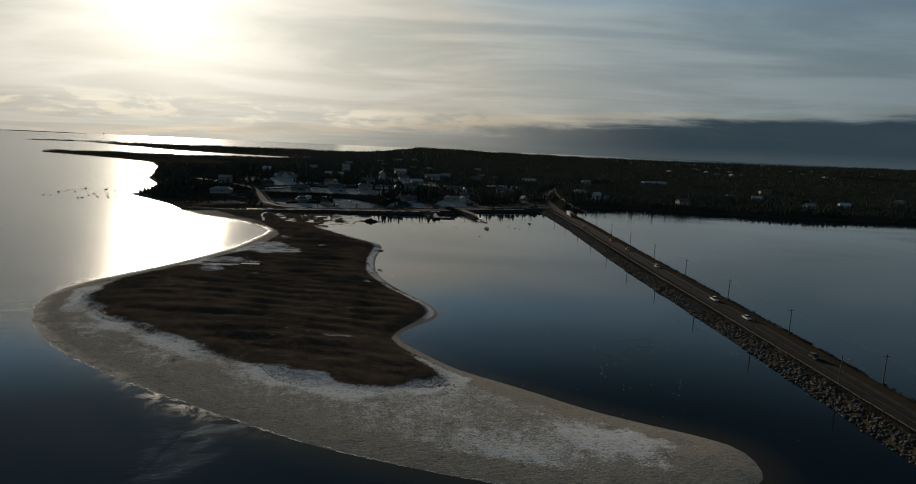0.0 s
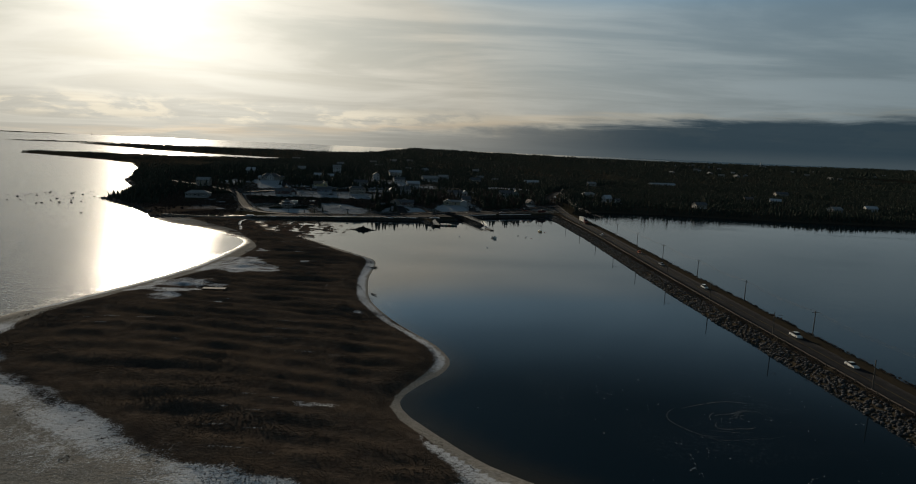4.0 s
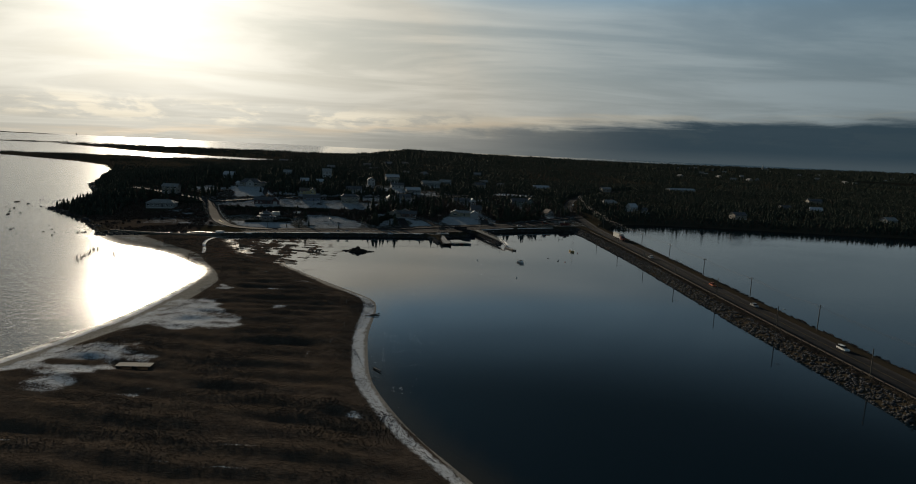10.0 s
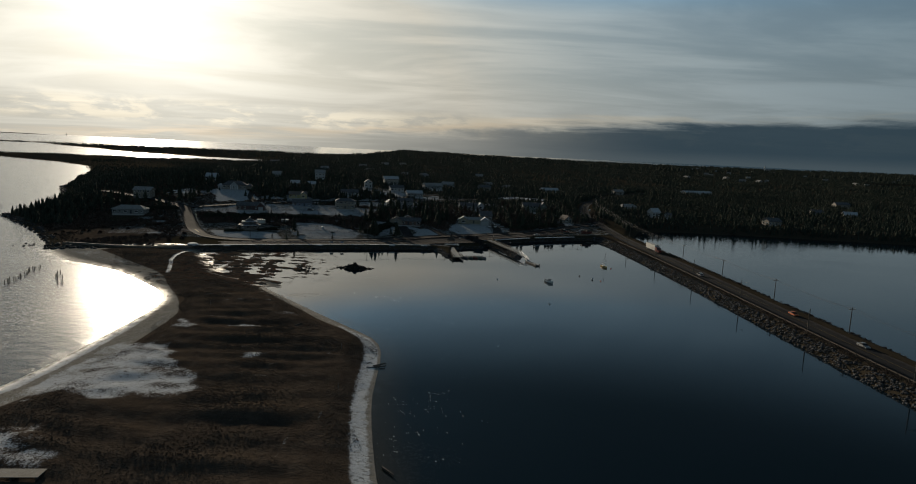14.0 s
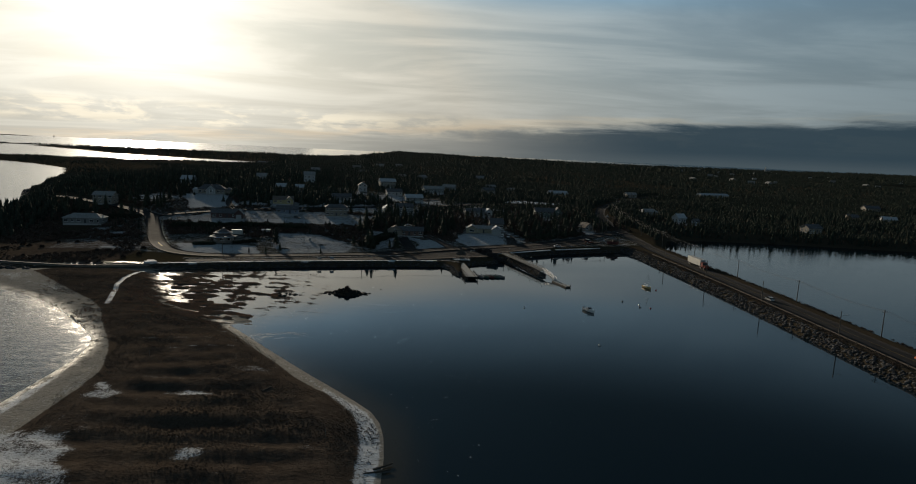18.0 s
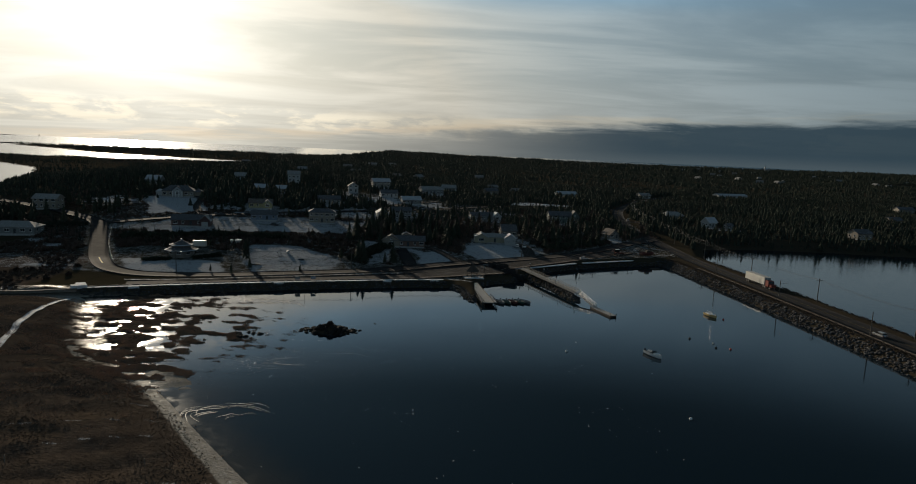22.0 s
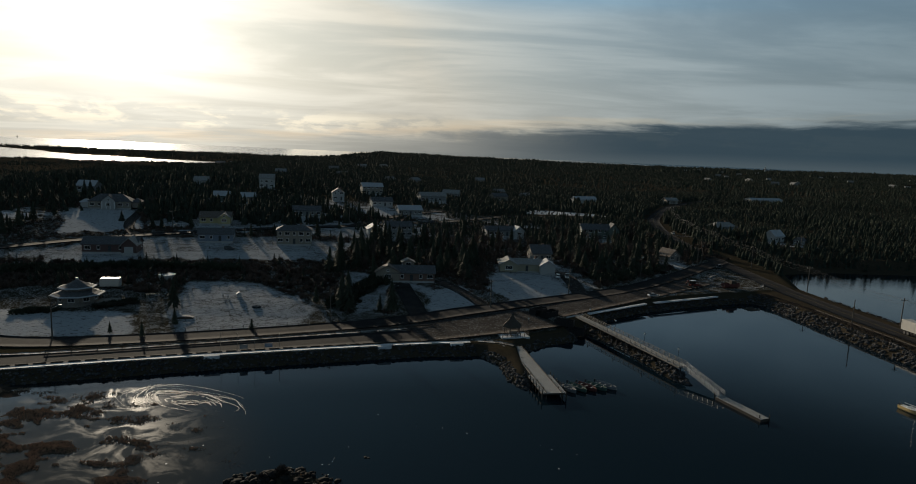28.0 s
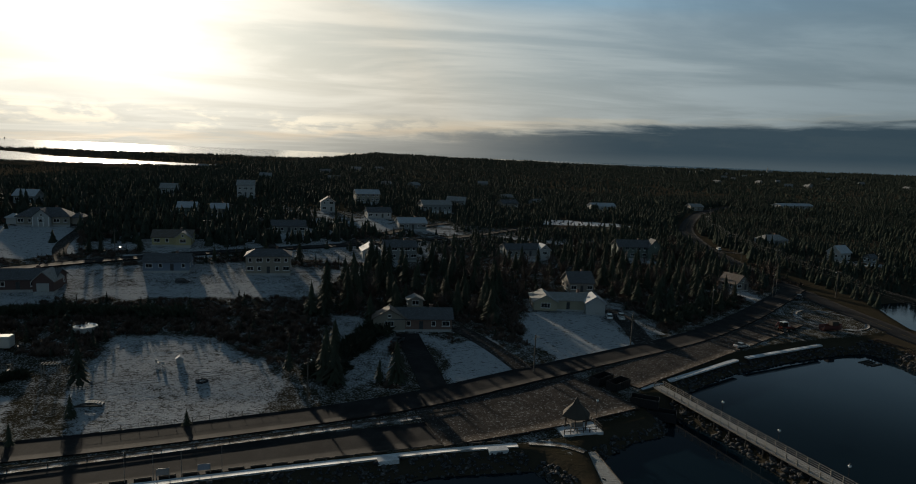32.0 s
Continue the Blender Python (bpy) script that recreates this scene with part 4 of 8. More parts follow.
ribbon("driveway", [(-96, 571), (-104, 590), (-100, 610)], 4.0, "gravel", 0.09, "gravel lane between houses", "driveway")
ribbon("driveway", [(-72, 588), (-62, 612), (-48, 640), (-30, 668)], 5.0, "gravel", 0.09, "frosty lane through the village", "driveway")
ribbon("driveway", [(98, 640), (125, 625), (150, 612)], 5.0, "gravel", 0.09, "gravel lane to a white house", "driveway")
ribbon("sea_path", [(-141, 406), (-165, 402), (-200, 401)], 0.7, "weathered_wood", 0.7, "pale frosty path on a low wall across the neck", "path")
ribbon("footpath", [(-25, 441.5), (-19.5, 441.0), (-16.4, 438.6)], 1.5, "snowy_verge", 0.12, "frosty path down to the dock", "path", across=2)
ribbon("footpath", [(-126, 346), (-131, 360), (-138, 376), (-140, 400)], 1.6, "frosted_concrete", 0.05, "trodden frosty footpath through dune grass", "path", across=2)
WALK = [(-140, 408), (-111, 418.2), (-78, 428.2), (-40.5, 438.2), (-27, 440.5)]
ribbon("sidewalk", WALK, 1.25, "frosted_concrete", 0.18, "frost-covered concrete sidewalk on top of the sea wall", "sidewalk", across=2)
MEDIAN = [(-134, 421.5), (-118, 424.5), (-94, 432.5), (-70, 441), (-36, 453)]
ribbon("median", MEDIAN, 1.3, "snowy_verge", 0.16, "snow-dusted verge between the road and the parking strip", "verge", across=2)

LOOP = [(80 + 9.5 * math.cos(a), 522 + 10 * math.sin(a)) for a in np.linspace(0.3, 5.9, 14)]
ribbon("verge", LOOP, 1.1, "snowy_verge", 0.12, "frost-rimmed gravel loop at the corner of the yard", "verge", across=2)


def stripe(points, offset, width, mat, lift, label):
    p = chaikin(points, 2, closed=False)
    t = np.gradient(p, axis=0)
    t /= np.hypot(t[:, 0], t[:, 1])[:, None]
    q = p + np.stack([t[:, 1], -t[:, 0]], -1) * offset
    return ribbon("road_marking", [tuple(v) for v in q], width, mat, lift, label, "road marking", across=1)


stripe(HIGHWAY[1:-2], 0.0, 0.16, "yellow_worn", 0.125, "worn yellow centre line")
stripe(SHORE_ROAD, 0.0, 0.32, "yellow_paint", 0.145, "yellow centre line of the shore road")


# ---- rocks ----
def rock_shapes(count, seed, flat=0.7):
    out = []
    r = random.Random(seed)
    for _ in range(count):
        bm = bmesh.new()
        bmesh.ops.create_icosphere(bm, subdivisions=1, radius=0.5)
        for v in bm.verts:
            v.co *= r.uniform(0.72, 1.2)
            v.co.z *= flat
            v.co.x *= 1.15
        bmesh.ops.dissolve_limit(bm, angle_limit=0.35, verts=bm.verts, edges=bm.edges)
        bmesh.ops.triangulate(bm, faces=bm.faces)
        bm.verts.index_update()
        out.append((np.array([v.co[:] for v in bm.verts]), np.array([[v.index for v in f.verts] for f in bm.faces])))
        bm.free()
    return out


ROCKS = rock_shapes(6, 3)


def along(points, step, jitter, seed):
    """Places along a line with a sideways spread: x, y and the offset across."""
    r = np.random.default_rng(seed)
    p = np.array(points, float)
    seg = np.hypot(*np.diff(p, axis=0).T)
    s = np.concatenate([[0], np.cumsum(seg)])
    u = r.uniform(0, s[-1], int(s[-1] / step))
    x, y = np.interp(u, s, p[:, 0]), np.interp(u, s, p[:, 1])
    i = np.clip(np.searchsorted(s, u) - 1, 0, len(seg) - 1)
    t = np.diff(p, axis=0)[i] / seg[i][:, None]
    o = r.uniform(min(jitter), max(jitter), len(u))
    return x - t[:, 1] * o, y + t[:, 0] * o, r


def riprap(name, label, points, step, jitter, size, seed, singles=0, span=(0, 0), top_z=2.2):
    """Loose armour stones on a bank; those along one stretch are single pieces."""
    x, y, r = along(points, step, jitter, seed)
    z = terrain(x, y)[0]
    s = size[0] + (size[1] - size[0]) * r.uniform(0, 1, len(x)) ** 1.8 * 1.3
    ok = (z > -0.6) & (z < top_z)
    x, y, z, s = x[ok], y[ok], z[ok], s[ok]
    top = thing(name, label, "stone bank", pose(float(x.mean()), float(y.mean()), 0))
    pos = np.stack([x, y, z + s * 0.12], -1)
    pick = np.where((y > span[0]) & (y < span[1]))[0][:singles]
    rest = np.setdiff1d(np.arange(len(x)), pick)
    low = scatter("riprap", ROCKS, pos[rest], s[rest], "rock")
    low.parent, low.matrix_parent_inverse = top, top.matrix_basis.inverted()
    tagged(low, "piled grey armour stones", kind="stuff")
    shapes = [raw_mesh("stone", v, f, "stone") for v, f in ROCKS]
    for i in pick:
        o = new("stone", shapes[i % len(shapes)])
        o.parent, o.matrix_parent_inverse = top, top.matrix_basis.inverted()
        o.matrix_basis = pose(*pos[i], r.uniform(-25, 25), r.uniform(-25, 25), r.uniform(0, 360)) @ Matrix.Scale(s[i], 4)
    return top


riprap("stone_bank", "grey riprap stones along the causeway's water side", CAUSEWAY_EDGE[1:], 0.05, (0.9, -4.6), (0.26, 0.95), 11, 300, (40, 92), 2.3)
riprap("stone_bank", "dark riprap stones under the sea wall sidewalk", WATERFRONT[:5], 0.10, (-0.2, 3.3), (0.35, 0.8), 12)
riprap("stone_bank", "riprap stones heaped round the wooden dock", WATERFRONT[4:10], 0.09, (-0.3, 2.2), (0.4, 0.8), 13)
riprap("stone_bank", "riprap stones round the boat slip", WATERFRONT[9:13], 0.2, (-0.3, 2.0), (0.4, 0.9), 14)
riprap("stone_bank", "pale riprap mole carrying the boardwalk", WATERFRONT[12:22], 0.10, (-0.3, 3.2), (0.4, 0.85), 15)
riprap("stone_bank", "riprap stones along the gravel yard", WATERFRONT[21:26], 0.16, (-0.2, 2.4), (0.4, 0.9), 16)
riprap("stone_bank", "low rocks along the wooded western shore", WEST_SHORE[9:], 0.5, (-3.0, 5.0), (0.6, 2.0), 17)


def rock_heap(name, label, cx, cy, rx, ry, count, size, seed):
    r = np.random.default_rng(seed)
    a, k = r.uniform(0, math.tau, count), np.sqrt(r.uniform(0, 1, count))
    x, y = cx + np.cos(a) * k * rx, cy + np.sin(a) * k * ry
    z = np.maximum(terrain(x, y)[0], -0.2)
    s = r.uniform(size[0], size[1], count)
    return tagged(scatter(name, ROCKS, np.stack([x, y, z + 0.1 * s], -1), s, "dark_rock"), label, "rocks", kind="stuff")


rock_heap("boulder_islet", "dark boulders of a small islet in the basin", -58, 377, 8, 4.2, 150, (0.5, 1.6), 1)
rock_heap("boulders", "dark wet boulders in the shallows", -78, 370.5, 4, 3, 14, (0.7, 1.5), 2)
rock_heap("boulders", "single dark boulder awash", -47, 385, 0.6, 0.4, 2, (0.7, 0.9), 3)
rock_heap("boulders", "scattered dark rocks off the wooded cape", -230, 405, 26, 22, 26, (0.6, 1.6), 4)
rock_heap("boulders", "dark rocks awash off the far shore", -330, 500, 50, 60, 50, (0.8, 2.4), 5)

# ---- trees ----
def conifer_shape(tiers, fins, seed):
    """A spruce crown: rings of drooping, ragged boughs, 1 high."""
    r = random.Random(seed)
    v, f = [], []
    for i in range(tiers):
        k = i / (tiers - 1)
        z = 0.10 + 0.80 * k
        reach = 0.235 * (1 - k) ** 0.8 + 0.02
        for j in range(fins):
            a = math.tau * (j + 0.5 * (i % 2)) / fins + r.uniform(-0.25, 0.25)
            w = 3.0 / fins * r.uniform(0.8, 1.2)
            l = reach * r.uniform(0.7, 1.2)
            b = len(v)
            v += [(0, 0, z + 0.10), (l * 0.65 * math.cos(a - w), l * 0.65 * math.sin(a - w), z + 0.01), (l * math.cos(a), l * math.sin(a), z - 0.045 - 0.02 * r.random()),
                  (l * 0.65 * math.cos(a + w), l * 0.65 * math.sin(a + w), z + 0.01)]
            f += [(b, b + 1, b + 2), (b, b + 2, b + 3)]
    return np.array(v), np.array(f)


def bare_shape(branches, seed, spread=0.4):
    """A leafless crown of thin flat twigs, 1 high."""
    r = random.Random(seed)
    v, f = [], []
    for _ in range(branches):
        a, k = r.uniform(0, math.tau), r.uniform(0.25, 0.55)
        base = Vector((0.02 * math.cos(a), 0.02 * math.sin(a), k * 0.7))
        tip = Vector((spread * r.uniform(0.3, 1) * math.cos(a), spread * r.uniform(0.3, 1) * math.sin(a), min(1, k + r.uniform(0.2, 0.5))))
        side = Vector((-math.sin(a), math.cos(a), 0)) * 0.012
        b = len(v)
        v += [tuple(base - side), tuple(base + side), tuple(tip)]
        f.append((b, b + 1, b + 2))
        for _ in range(3):
            q = base.lerp(tip, r.uniform(0.35, 0.9))
            t2 = q + Vector((r.uniform(-0.13, 0.13), r.uniform(-0.13, 0.13), r.uniform(0.04, 0.2)))
            b = len(v)
            v += [tuple(q - side), tuple(q + side), tuple(t2)]
            f.append((b, b + 1, b + 2))
    return np.array(v), np.array(f)


def bush_shape(count, seed):
    r = random.Random(seed)
    v, f = [], []
    for _ in range(count):
        a, e = r.uniform(0, math.tau), r.uniform(0.05, 1.4)
        d = Vector((math.cos(a) * math.cos(e), math.sin(a) * math.cos(e), math.sin(e)))
        p = d * r.uniform(0.15, 0.3)
        q = d * r.uniform(0.42, 0.62)
        s = Vector((r.uniform(-1, 1), r.uniform(-1, 1), r.uniform(-1, 1))) * 0.10
        b = len(v)
        v += [tuple(p - s), tuple(p + s), tuple(q)]
        f.append((b, b + 1, b + 2))
    return np.array(v), np.array(f)


def tree(name, label, crown, crown_mat, trunk_r, trunk_h):
    """Template of a tree 1 m high: trunk and crown."""
    top = thing(name, label, "tree")
    bm = bmesh.new()
    tube(bm, (0, 0, -0.06), (0, 0, trunk_h), trunk_r, trunk_r * 0.3, 7)
    part("trunk", bm, "bark", top)
    c = new("crown", raw_mesh("crown", crown[0], crown[1], crown_mat))
    c.parent = top
    return top


SPRUCES = [tree("spruce_tree", "dark green spruce with ragged drooping boughs", conifer_shape(12 + i, 10, i), "needles", 0.018, 0.95) for i in range(4)]
BARE = [tree("bare_tree", "leafless grey-brown tree with thin branches", bare_shape(46, 20 + i), "twigs", 0.02, 0.8) for i in range(3)]
BUSHES = []
for i in range(3):
    sv, sf = bush_shape(150, 40 + i)
    ob = new("bush", raw_mesh("bush", sv, sf, "twigs"))
    BUSHES.append(tagged(ob, "leafless brown bush with dense twigs", "bush"))

KEEP_OUT = []  # discs where nothing grows: x, y, radius


def keep_clear(points, radius):
    p = chaikin(points, 2, closed=False)
    for a, b in zip(p, p[1:]):
        k = max(1, int(np.hypot(*(b - a)) / radius))
        for i in range(k):
            KEEP_OUT.append((*(a + (b - a) * i / k), radius))


for line, rad in ((SHORE_ROAD, 6), (HIGHWAY[8:13], 8), (HIGHWAY[13:], 6), ([(66, 508), (84, 534)], 13), (UPPER_ROAD, 5), ([(-128, 410), (-40, 440)], 9), ([(-42, 446), (-4, 462)], 13), ([(-2, 470), (64, 520)], 12),
                  ([(-39, 459), (-46, 491)], 5), ([(-19, 469), (-34, 497)], 4), ([(13, 491), (12, 521)], 5)):
    keep_clear(line, rad)


def free(x, y, pad=0.0):
    return all((x - cx) ** 2 + (y - cy) ** 2 > (cr + pad) ** 2 for cx, cy, cr in KEEP_OUT)

# ---- houses ----
def window(top, x, y, z, w, h, face="front", name="window"):
    """A window with frame, pane and sill on the front (-y), left (-x) or right (+x) wall."""
    turn = {"front": 0, "right": 90, "left": -90, "back": 180}[face]
    m = pose(x, y, z, 0, 0, turn)
    bm = bmesh.new()
    t = 0.09
    for a in ((-w / 2, -w / 2 + t, 0, h), (w / 2 - t, w / 2, 0, h), (-w / 2 + t, w / 2 - t, 0, t), (-w / 2 + t, w / 2 - t, h - t, h)):
        box(bm, a[0], a[1], -0.07, 0.02, a[2], a[3])
    if w > 1.3:
        for k in range(1, max(2, round(w / 0.8))):
            q = -w / 2 + w * k / max(2, round(w / 0.8))
            box(bm, q - 0.03, q + 0.03, -0.06, 0.02, t, h - t)
    f = part(name, bm, "window_frame", top)
    f.matrix_basis = m
    bm = bmesh.new()
    box(bm, -w / 2 + t, w / 2 - t, -0.035, 0.01, t, h - t)
    part("pane", bm, "glass_dark", f)
    bm = bmesh.new()
    box(bm, -w / 2 - 0.06, w / 2 + 0.06, -0.13, 0.0, -0.08, -0.005)
    part("sill", bm, "window_frame", f)
    return f


def door(top, x, y, z, w=0.95, h=2.05, mat="paint_dark", face="front", name="door"):
    turn = {"front": 0, "right": 90, "left": -90}[face]
    bm = bmesh.new()
    box(bm, -w / 2, w / 2, -0.06, 0.02, 0, h, bevel=0.02)
    d = part(name, bm, mat, top)
    d.matrix_basis = pose(x, y, z, 0, 0, turn)
    if w > 2:
        for k in range(4):
            bm = bmesh.new()
            box(bm, -w / 2 + 0.06, w / 2 - 0.06, -0.085, -0.06, k * h / 4 + 0.03, (k + 1) * h / 4 - 0.03)
            part("panel", bm, mat, d)
    else:
        bm = bmesh.new()
        box(bm, w / 2 - 0.16, w / 2 - 0.08, -0.12, -0.06, 0.95, 1.05)
        part("handle", bm, "chrome", d)
    return d


def section(top, x0, x1, y0, y1, h, rise, ridge, wall, roof, hip=0.0, base=0.0, over=0.45):
    """Walls with gables under a pitched roof with eaves; ridge 'x' runs along the front, 'y' stands gable to the front."""
    bm = bmesh.new()
    if ridge == "x":
        mid = (y0 + y1) / 2
        g = 0 if hip else rise
        ring = lambda x: [(x, y0, base), (x, y1, base), (x, y1, base + h), (x, mid, base + h + g), (x, y0, base + h)]
        loft(bm, [ring(x0), ring(x1)])
    else:
        mid = (x0 + x1) / 2
        g = 0 if hip else rise
        ring = lambda y: [(x0, y, base), (x1, y, base), (x1, y, base + h), (mid, y, base + h + g), (x0, y, base + h)]
        loft(bm, [ring(y1), ring(y0)])
    bmesh.ops.recalc_face_normals(bm, faces=bm.faces)
    part("wall", bm, wall, top)
    bm = bmesh.new()
    t = 0.22
    if hip:
        zt, ze = base + h + rise, base + h
        a, b, c, d = x0 - over, x1 + over, y0 - over, y1 + over
        if ridge == "x":
            r0, r1 = (a + hip, (c + d) / 2), (b - hip, (c + d) / 2)
        else:
            r0, r1 = ((a + b) / 2, c + hip), ((a + b) / 2, d - hip)
        lo = [bm.verts.new((p[0], p[1], ze - 0.12)) for p in ((a, c), (b, c), (b, d), (a, d))]
        up = [bm.verts.new((p[0], p[1], ze + 0.08)) for p in ((a, c), (b, c), (b, d), (a, d))]
        k = [bm.verts.new((*r0, zt)), bm.verts.new((*r1, zt))]
        if ridge == "x":
            fs = [(up[0], up[1], k[1], k[0]), (up[2], up[3], k[0], k[1]), (up[1], up[2], k[1]), (up[3], up[0], k[0])]
        else:
            fs = [(up[1], up[2], k[1], k[0]), (up[3], up[0], k[0], k[1]), (up[0], up[1], k[0]), (up[2], up[3], k[1])]
        for f in fs:
            bm.faces.new(f)
        for i in range(4):
            bm.faces.new((lo[i], lo[(i + 1) % 4], up[(i + 1) % 4], up[i]))
        bm.faces.new(lo[::-1])
    else:
        half = (y1 - y0) / 2 if ridge == "x" else (x1 - x0) / 2
        k = rise / half
        drop = over * k
        prof = [(-half - over, base + h - drop), (0, base + h + rise), (half + over, base + h - drop), (half + over, base + h - drop + t), (0, base + h + rise + t), (-half - over, base + h - drop + t)]
        if ridge == "x":
            mid = (y0 + y1) / 2
            rings = [[(x, mid + p, z) for p, z in prof] for x in (x0 - over, x1 + over)]
        else:
            mid = (x0 + x1) / 2
            rings = [[(mid + p, y, z) for p, z in prof] for y in (y0 - over, y1 + over)]
        vs = [[bm.verts.new(p) for p in r] for r in rings]
        for i in range(6):
            bm.faces.new((vs[0][i], vs[0][(i + 1) % 6], vs[1][(i + 1) % 6], vs[1][i]))
        for r in vs:
            bm.faces.new((r[0], r[1], r[4], r[5]))
            bm.faces.new((r[1], r[2], r[3], r[4]))
    bmesh.ops.recalc_face_normals(bm, faces=bm.faces)
    part("roof", bm, roof, top)


def chimney(top, x, y, z, h=1.4, mat="brick_brown"):
    bm = bmesh.new()
    box(bm, x - 0.35, x + 0.35, y - 0.35, y + 0.35, z - 1.5, z + h)
    box(bm, x - 0.42, x + 0.42, y - 0.42, y + 0.42, z + h - 0.18, z + h)
    part("chimney", bm, mat, top)


def house(label, x, y, rot, w, d, h=2.7, rise=2.0, wall="siding_white", roof="shingle_grey", ridge="x", hip=0.0, storeys=1, wins=3, wing=None, garage=None,
          stack=True, group="houses of the village", name="house", clear=1.0, raise_by=0.35):
    """A dwelling with its front to -y. wing: (x0, x1, forward, height, rise, ridge, wall, roof); garage: x of a wide door in the wing."""
    z = ground_z(x, y) + raise_by
    top = thing(name, label, "house", pose(x, y, z, 0, 0, rot), group)
    x0, x1, y0, y1 = -w / 2, w / 2, -d / 2, d / 2
    bm = bmesh.new()
    box(bm, x0 + 0.05, x1 - 0.05, y0 + 0.05, y1 - 0.05, -2.4, 0.0)
    if wing:
        box(bm, wing[0] + 0.05, wing[1] - 0.05, y0 - wing[2] + 0.05, y0 + 0.04, -2.4, 0.0)
    part("foundation", bm, "concrete", top)
    section(top, x0, x1, y0, y1, h, rise, ridge, wall, roof, hip)
    taken = (99, 99)
    if wing:
        a, b, fwd, wh, wr, wridge, wwall, wroof = wing
        taken = (a, b)
        section(top, a, b, y0 - fwd, y0 + d * 0.45, wh, wr, wridge, wwall, wroof, over=0.4)
        if garage is not None:
            door(top, garage, y0 - fwd, 0.02, min(4.2, (b - a) * 0.6), 2.1, "siding_white", name="garage_door")
        else:
            window(top, (a + b) / 2, y0 - fwd, 0.85, min(2.2, (b - a) * 0.4), 1.3)
            if wr > 1.6:
                window(top, (a + b) / 2, y0 - fwd, wh + 0.25, 0.8, 0.8)
    for s in range(storeys):
        for i in range(wins):
            wx = x0 + w * (i + 0.5) / wins
            if taken[0] - 0.7 < wx < taken[1] + 0.7:
                continue
            if s == 0 and i == wins // 2 and wins > 1:
                door(top, wx, y0, 0.02)
            else:
                window(top, wx, y0, 0.85 + s * 2.6, 1.0 if (i + s) % 2 else 1.9, 1.25)
        for q in (-0.2, 0.25):
            window(top, x1, q * d, 0.85 + s * 2.6, 1.1, 1.2, "right")
            window(top, x0, q * d, 0.85 + s * 2.6, 1.1, 1.2, "left")
    if ridge == "y" and rise > 1.6 and not hip:
        window(top, 0, y0, h + 0.35, 0.9, 0.9)
    if stack:
        chimney(top, w * 0.18, d * 0.1, h + rise * 0.8, 1.1)
    KEEP_OUT.append((x, y, max(w, d) * 0.5 + clear))
    c, s = math.cos(radians(rot)), math.sin(radians(rot))
    for q in (-0.33, 0.33):
        KEEP_OUT.append((x + c * w * q, y + s * w * q, d * 0.6 + clear))
    # an open view over the front garden
    KEEP_OUT.append((x + s * (d + 2), y - c * (d + 2), w * 0.42))
    return top


# the large house on the hill, with a gabled porch
big = house("large pale house with dark hipped roof and a white gabled porch", -181, 584, 14, 17, 9, 2.9, 3.0, "siding_beige", "shingle_grey", hip=4.4, wins=6,
            wing=(-3.0, 2.6, 1.6, 3.0, 2.7, "y", "siding_white", "shingle_grey"))
section(big, -11.6, -8.6, -4.2, 2.5, 2.4, 1.2, "x", "siding_white", "shingle_frost", hip=1.5)
section(big, 8.6, 12.4, -3.3, 3.3, 2.5, 1.8, "x", "siding_beige", "shingle_grey", hip=2.4)
for px in (-2.7, -1.0, 0.6, 2.3):
    bm = bmesh.new()
    box(bm, px - 0.13, px + 0.13, -6.75, -6.5, -0.4, 2.9)
    part("column", bm, "window_frame", big)
house("long dark red house with a gabled garage wing", -146, 512, 10, 17, 8, 2.7, 1.9, "siding_red", "shingle_grey", wins=5,
      wing=(4.3, 9.0, 2.6, 2.8, 2.2, "y", "siding_red", "shingle_light"), garage=6.6)
house("pale yellow bungalow with two front gables", -129, 567, 12, 12.5, 8, 2.6, 1.9, "siding_yellow", "shingle_brown", wins=4,
      wing=(1.2, 6.2, 1.8, 2.6, 1.8, "y", "siding_yellow", "shingle_light"))
house("blue-grey bungalow with white windows", -118.5, 535.5, 10, 12.5, 7.5, 2.7, 1.7, "siding_blue", "shingle_grey", wins=4)
house("beige two-storey house with a low roof", -90, 540, 10, 13, 8.5, 5.2, 1.7, "siding_beige", "shingle_grey", hip=3.0, storeys=2, wins=5)
house("small white house gable to the street", -61, 568, 12, 6.5, 8, 2.9, 1.9, "siding_white", "shingle_frost", ridge="y", wins=2)
house("long pale house with a plain roof", -51, 570, 12, 11.5, 8, 4.6, 1.8, "siding_grey", "shingle_grey", storeys=2, wins=5)
house("low brick bungalow under a dark roof", -43, 497, 4, 15, 8, 2.6, 1.7, "brick_brown", "shingle_grey", wins=5,
      wing=(-11.5, -3.8, 0.4, 2.7, 2.2, "y", "siding_beige", "shingle_brown"))
house("small garden shed with a pale roof", -44.5, 512, 8, 4, 3, 2.2, 0.9, "siding_beige", "shingle_light", ridge="y", wins=1, stack=False, name="shed")
hc = house("cream bungalow with frosted hip roof and white garage", -1, 521, -2, 20, 8, 2.6, 1.5, "siding_cream", "shingle_light", hip=3.6, wins=5,
           wing=(4.6, 10.0, 2.4, 2.6, 1.8, "y", "siding_white", "shingle_frost"), garage=7.3)
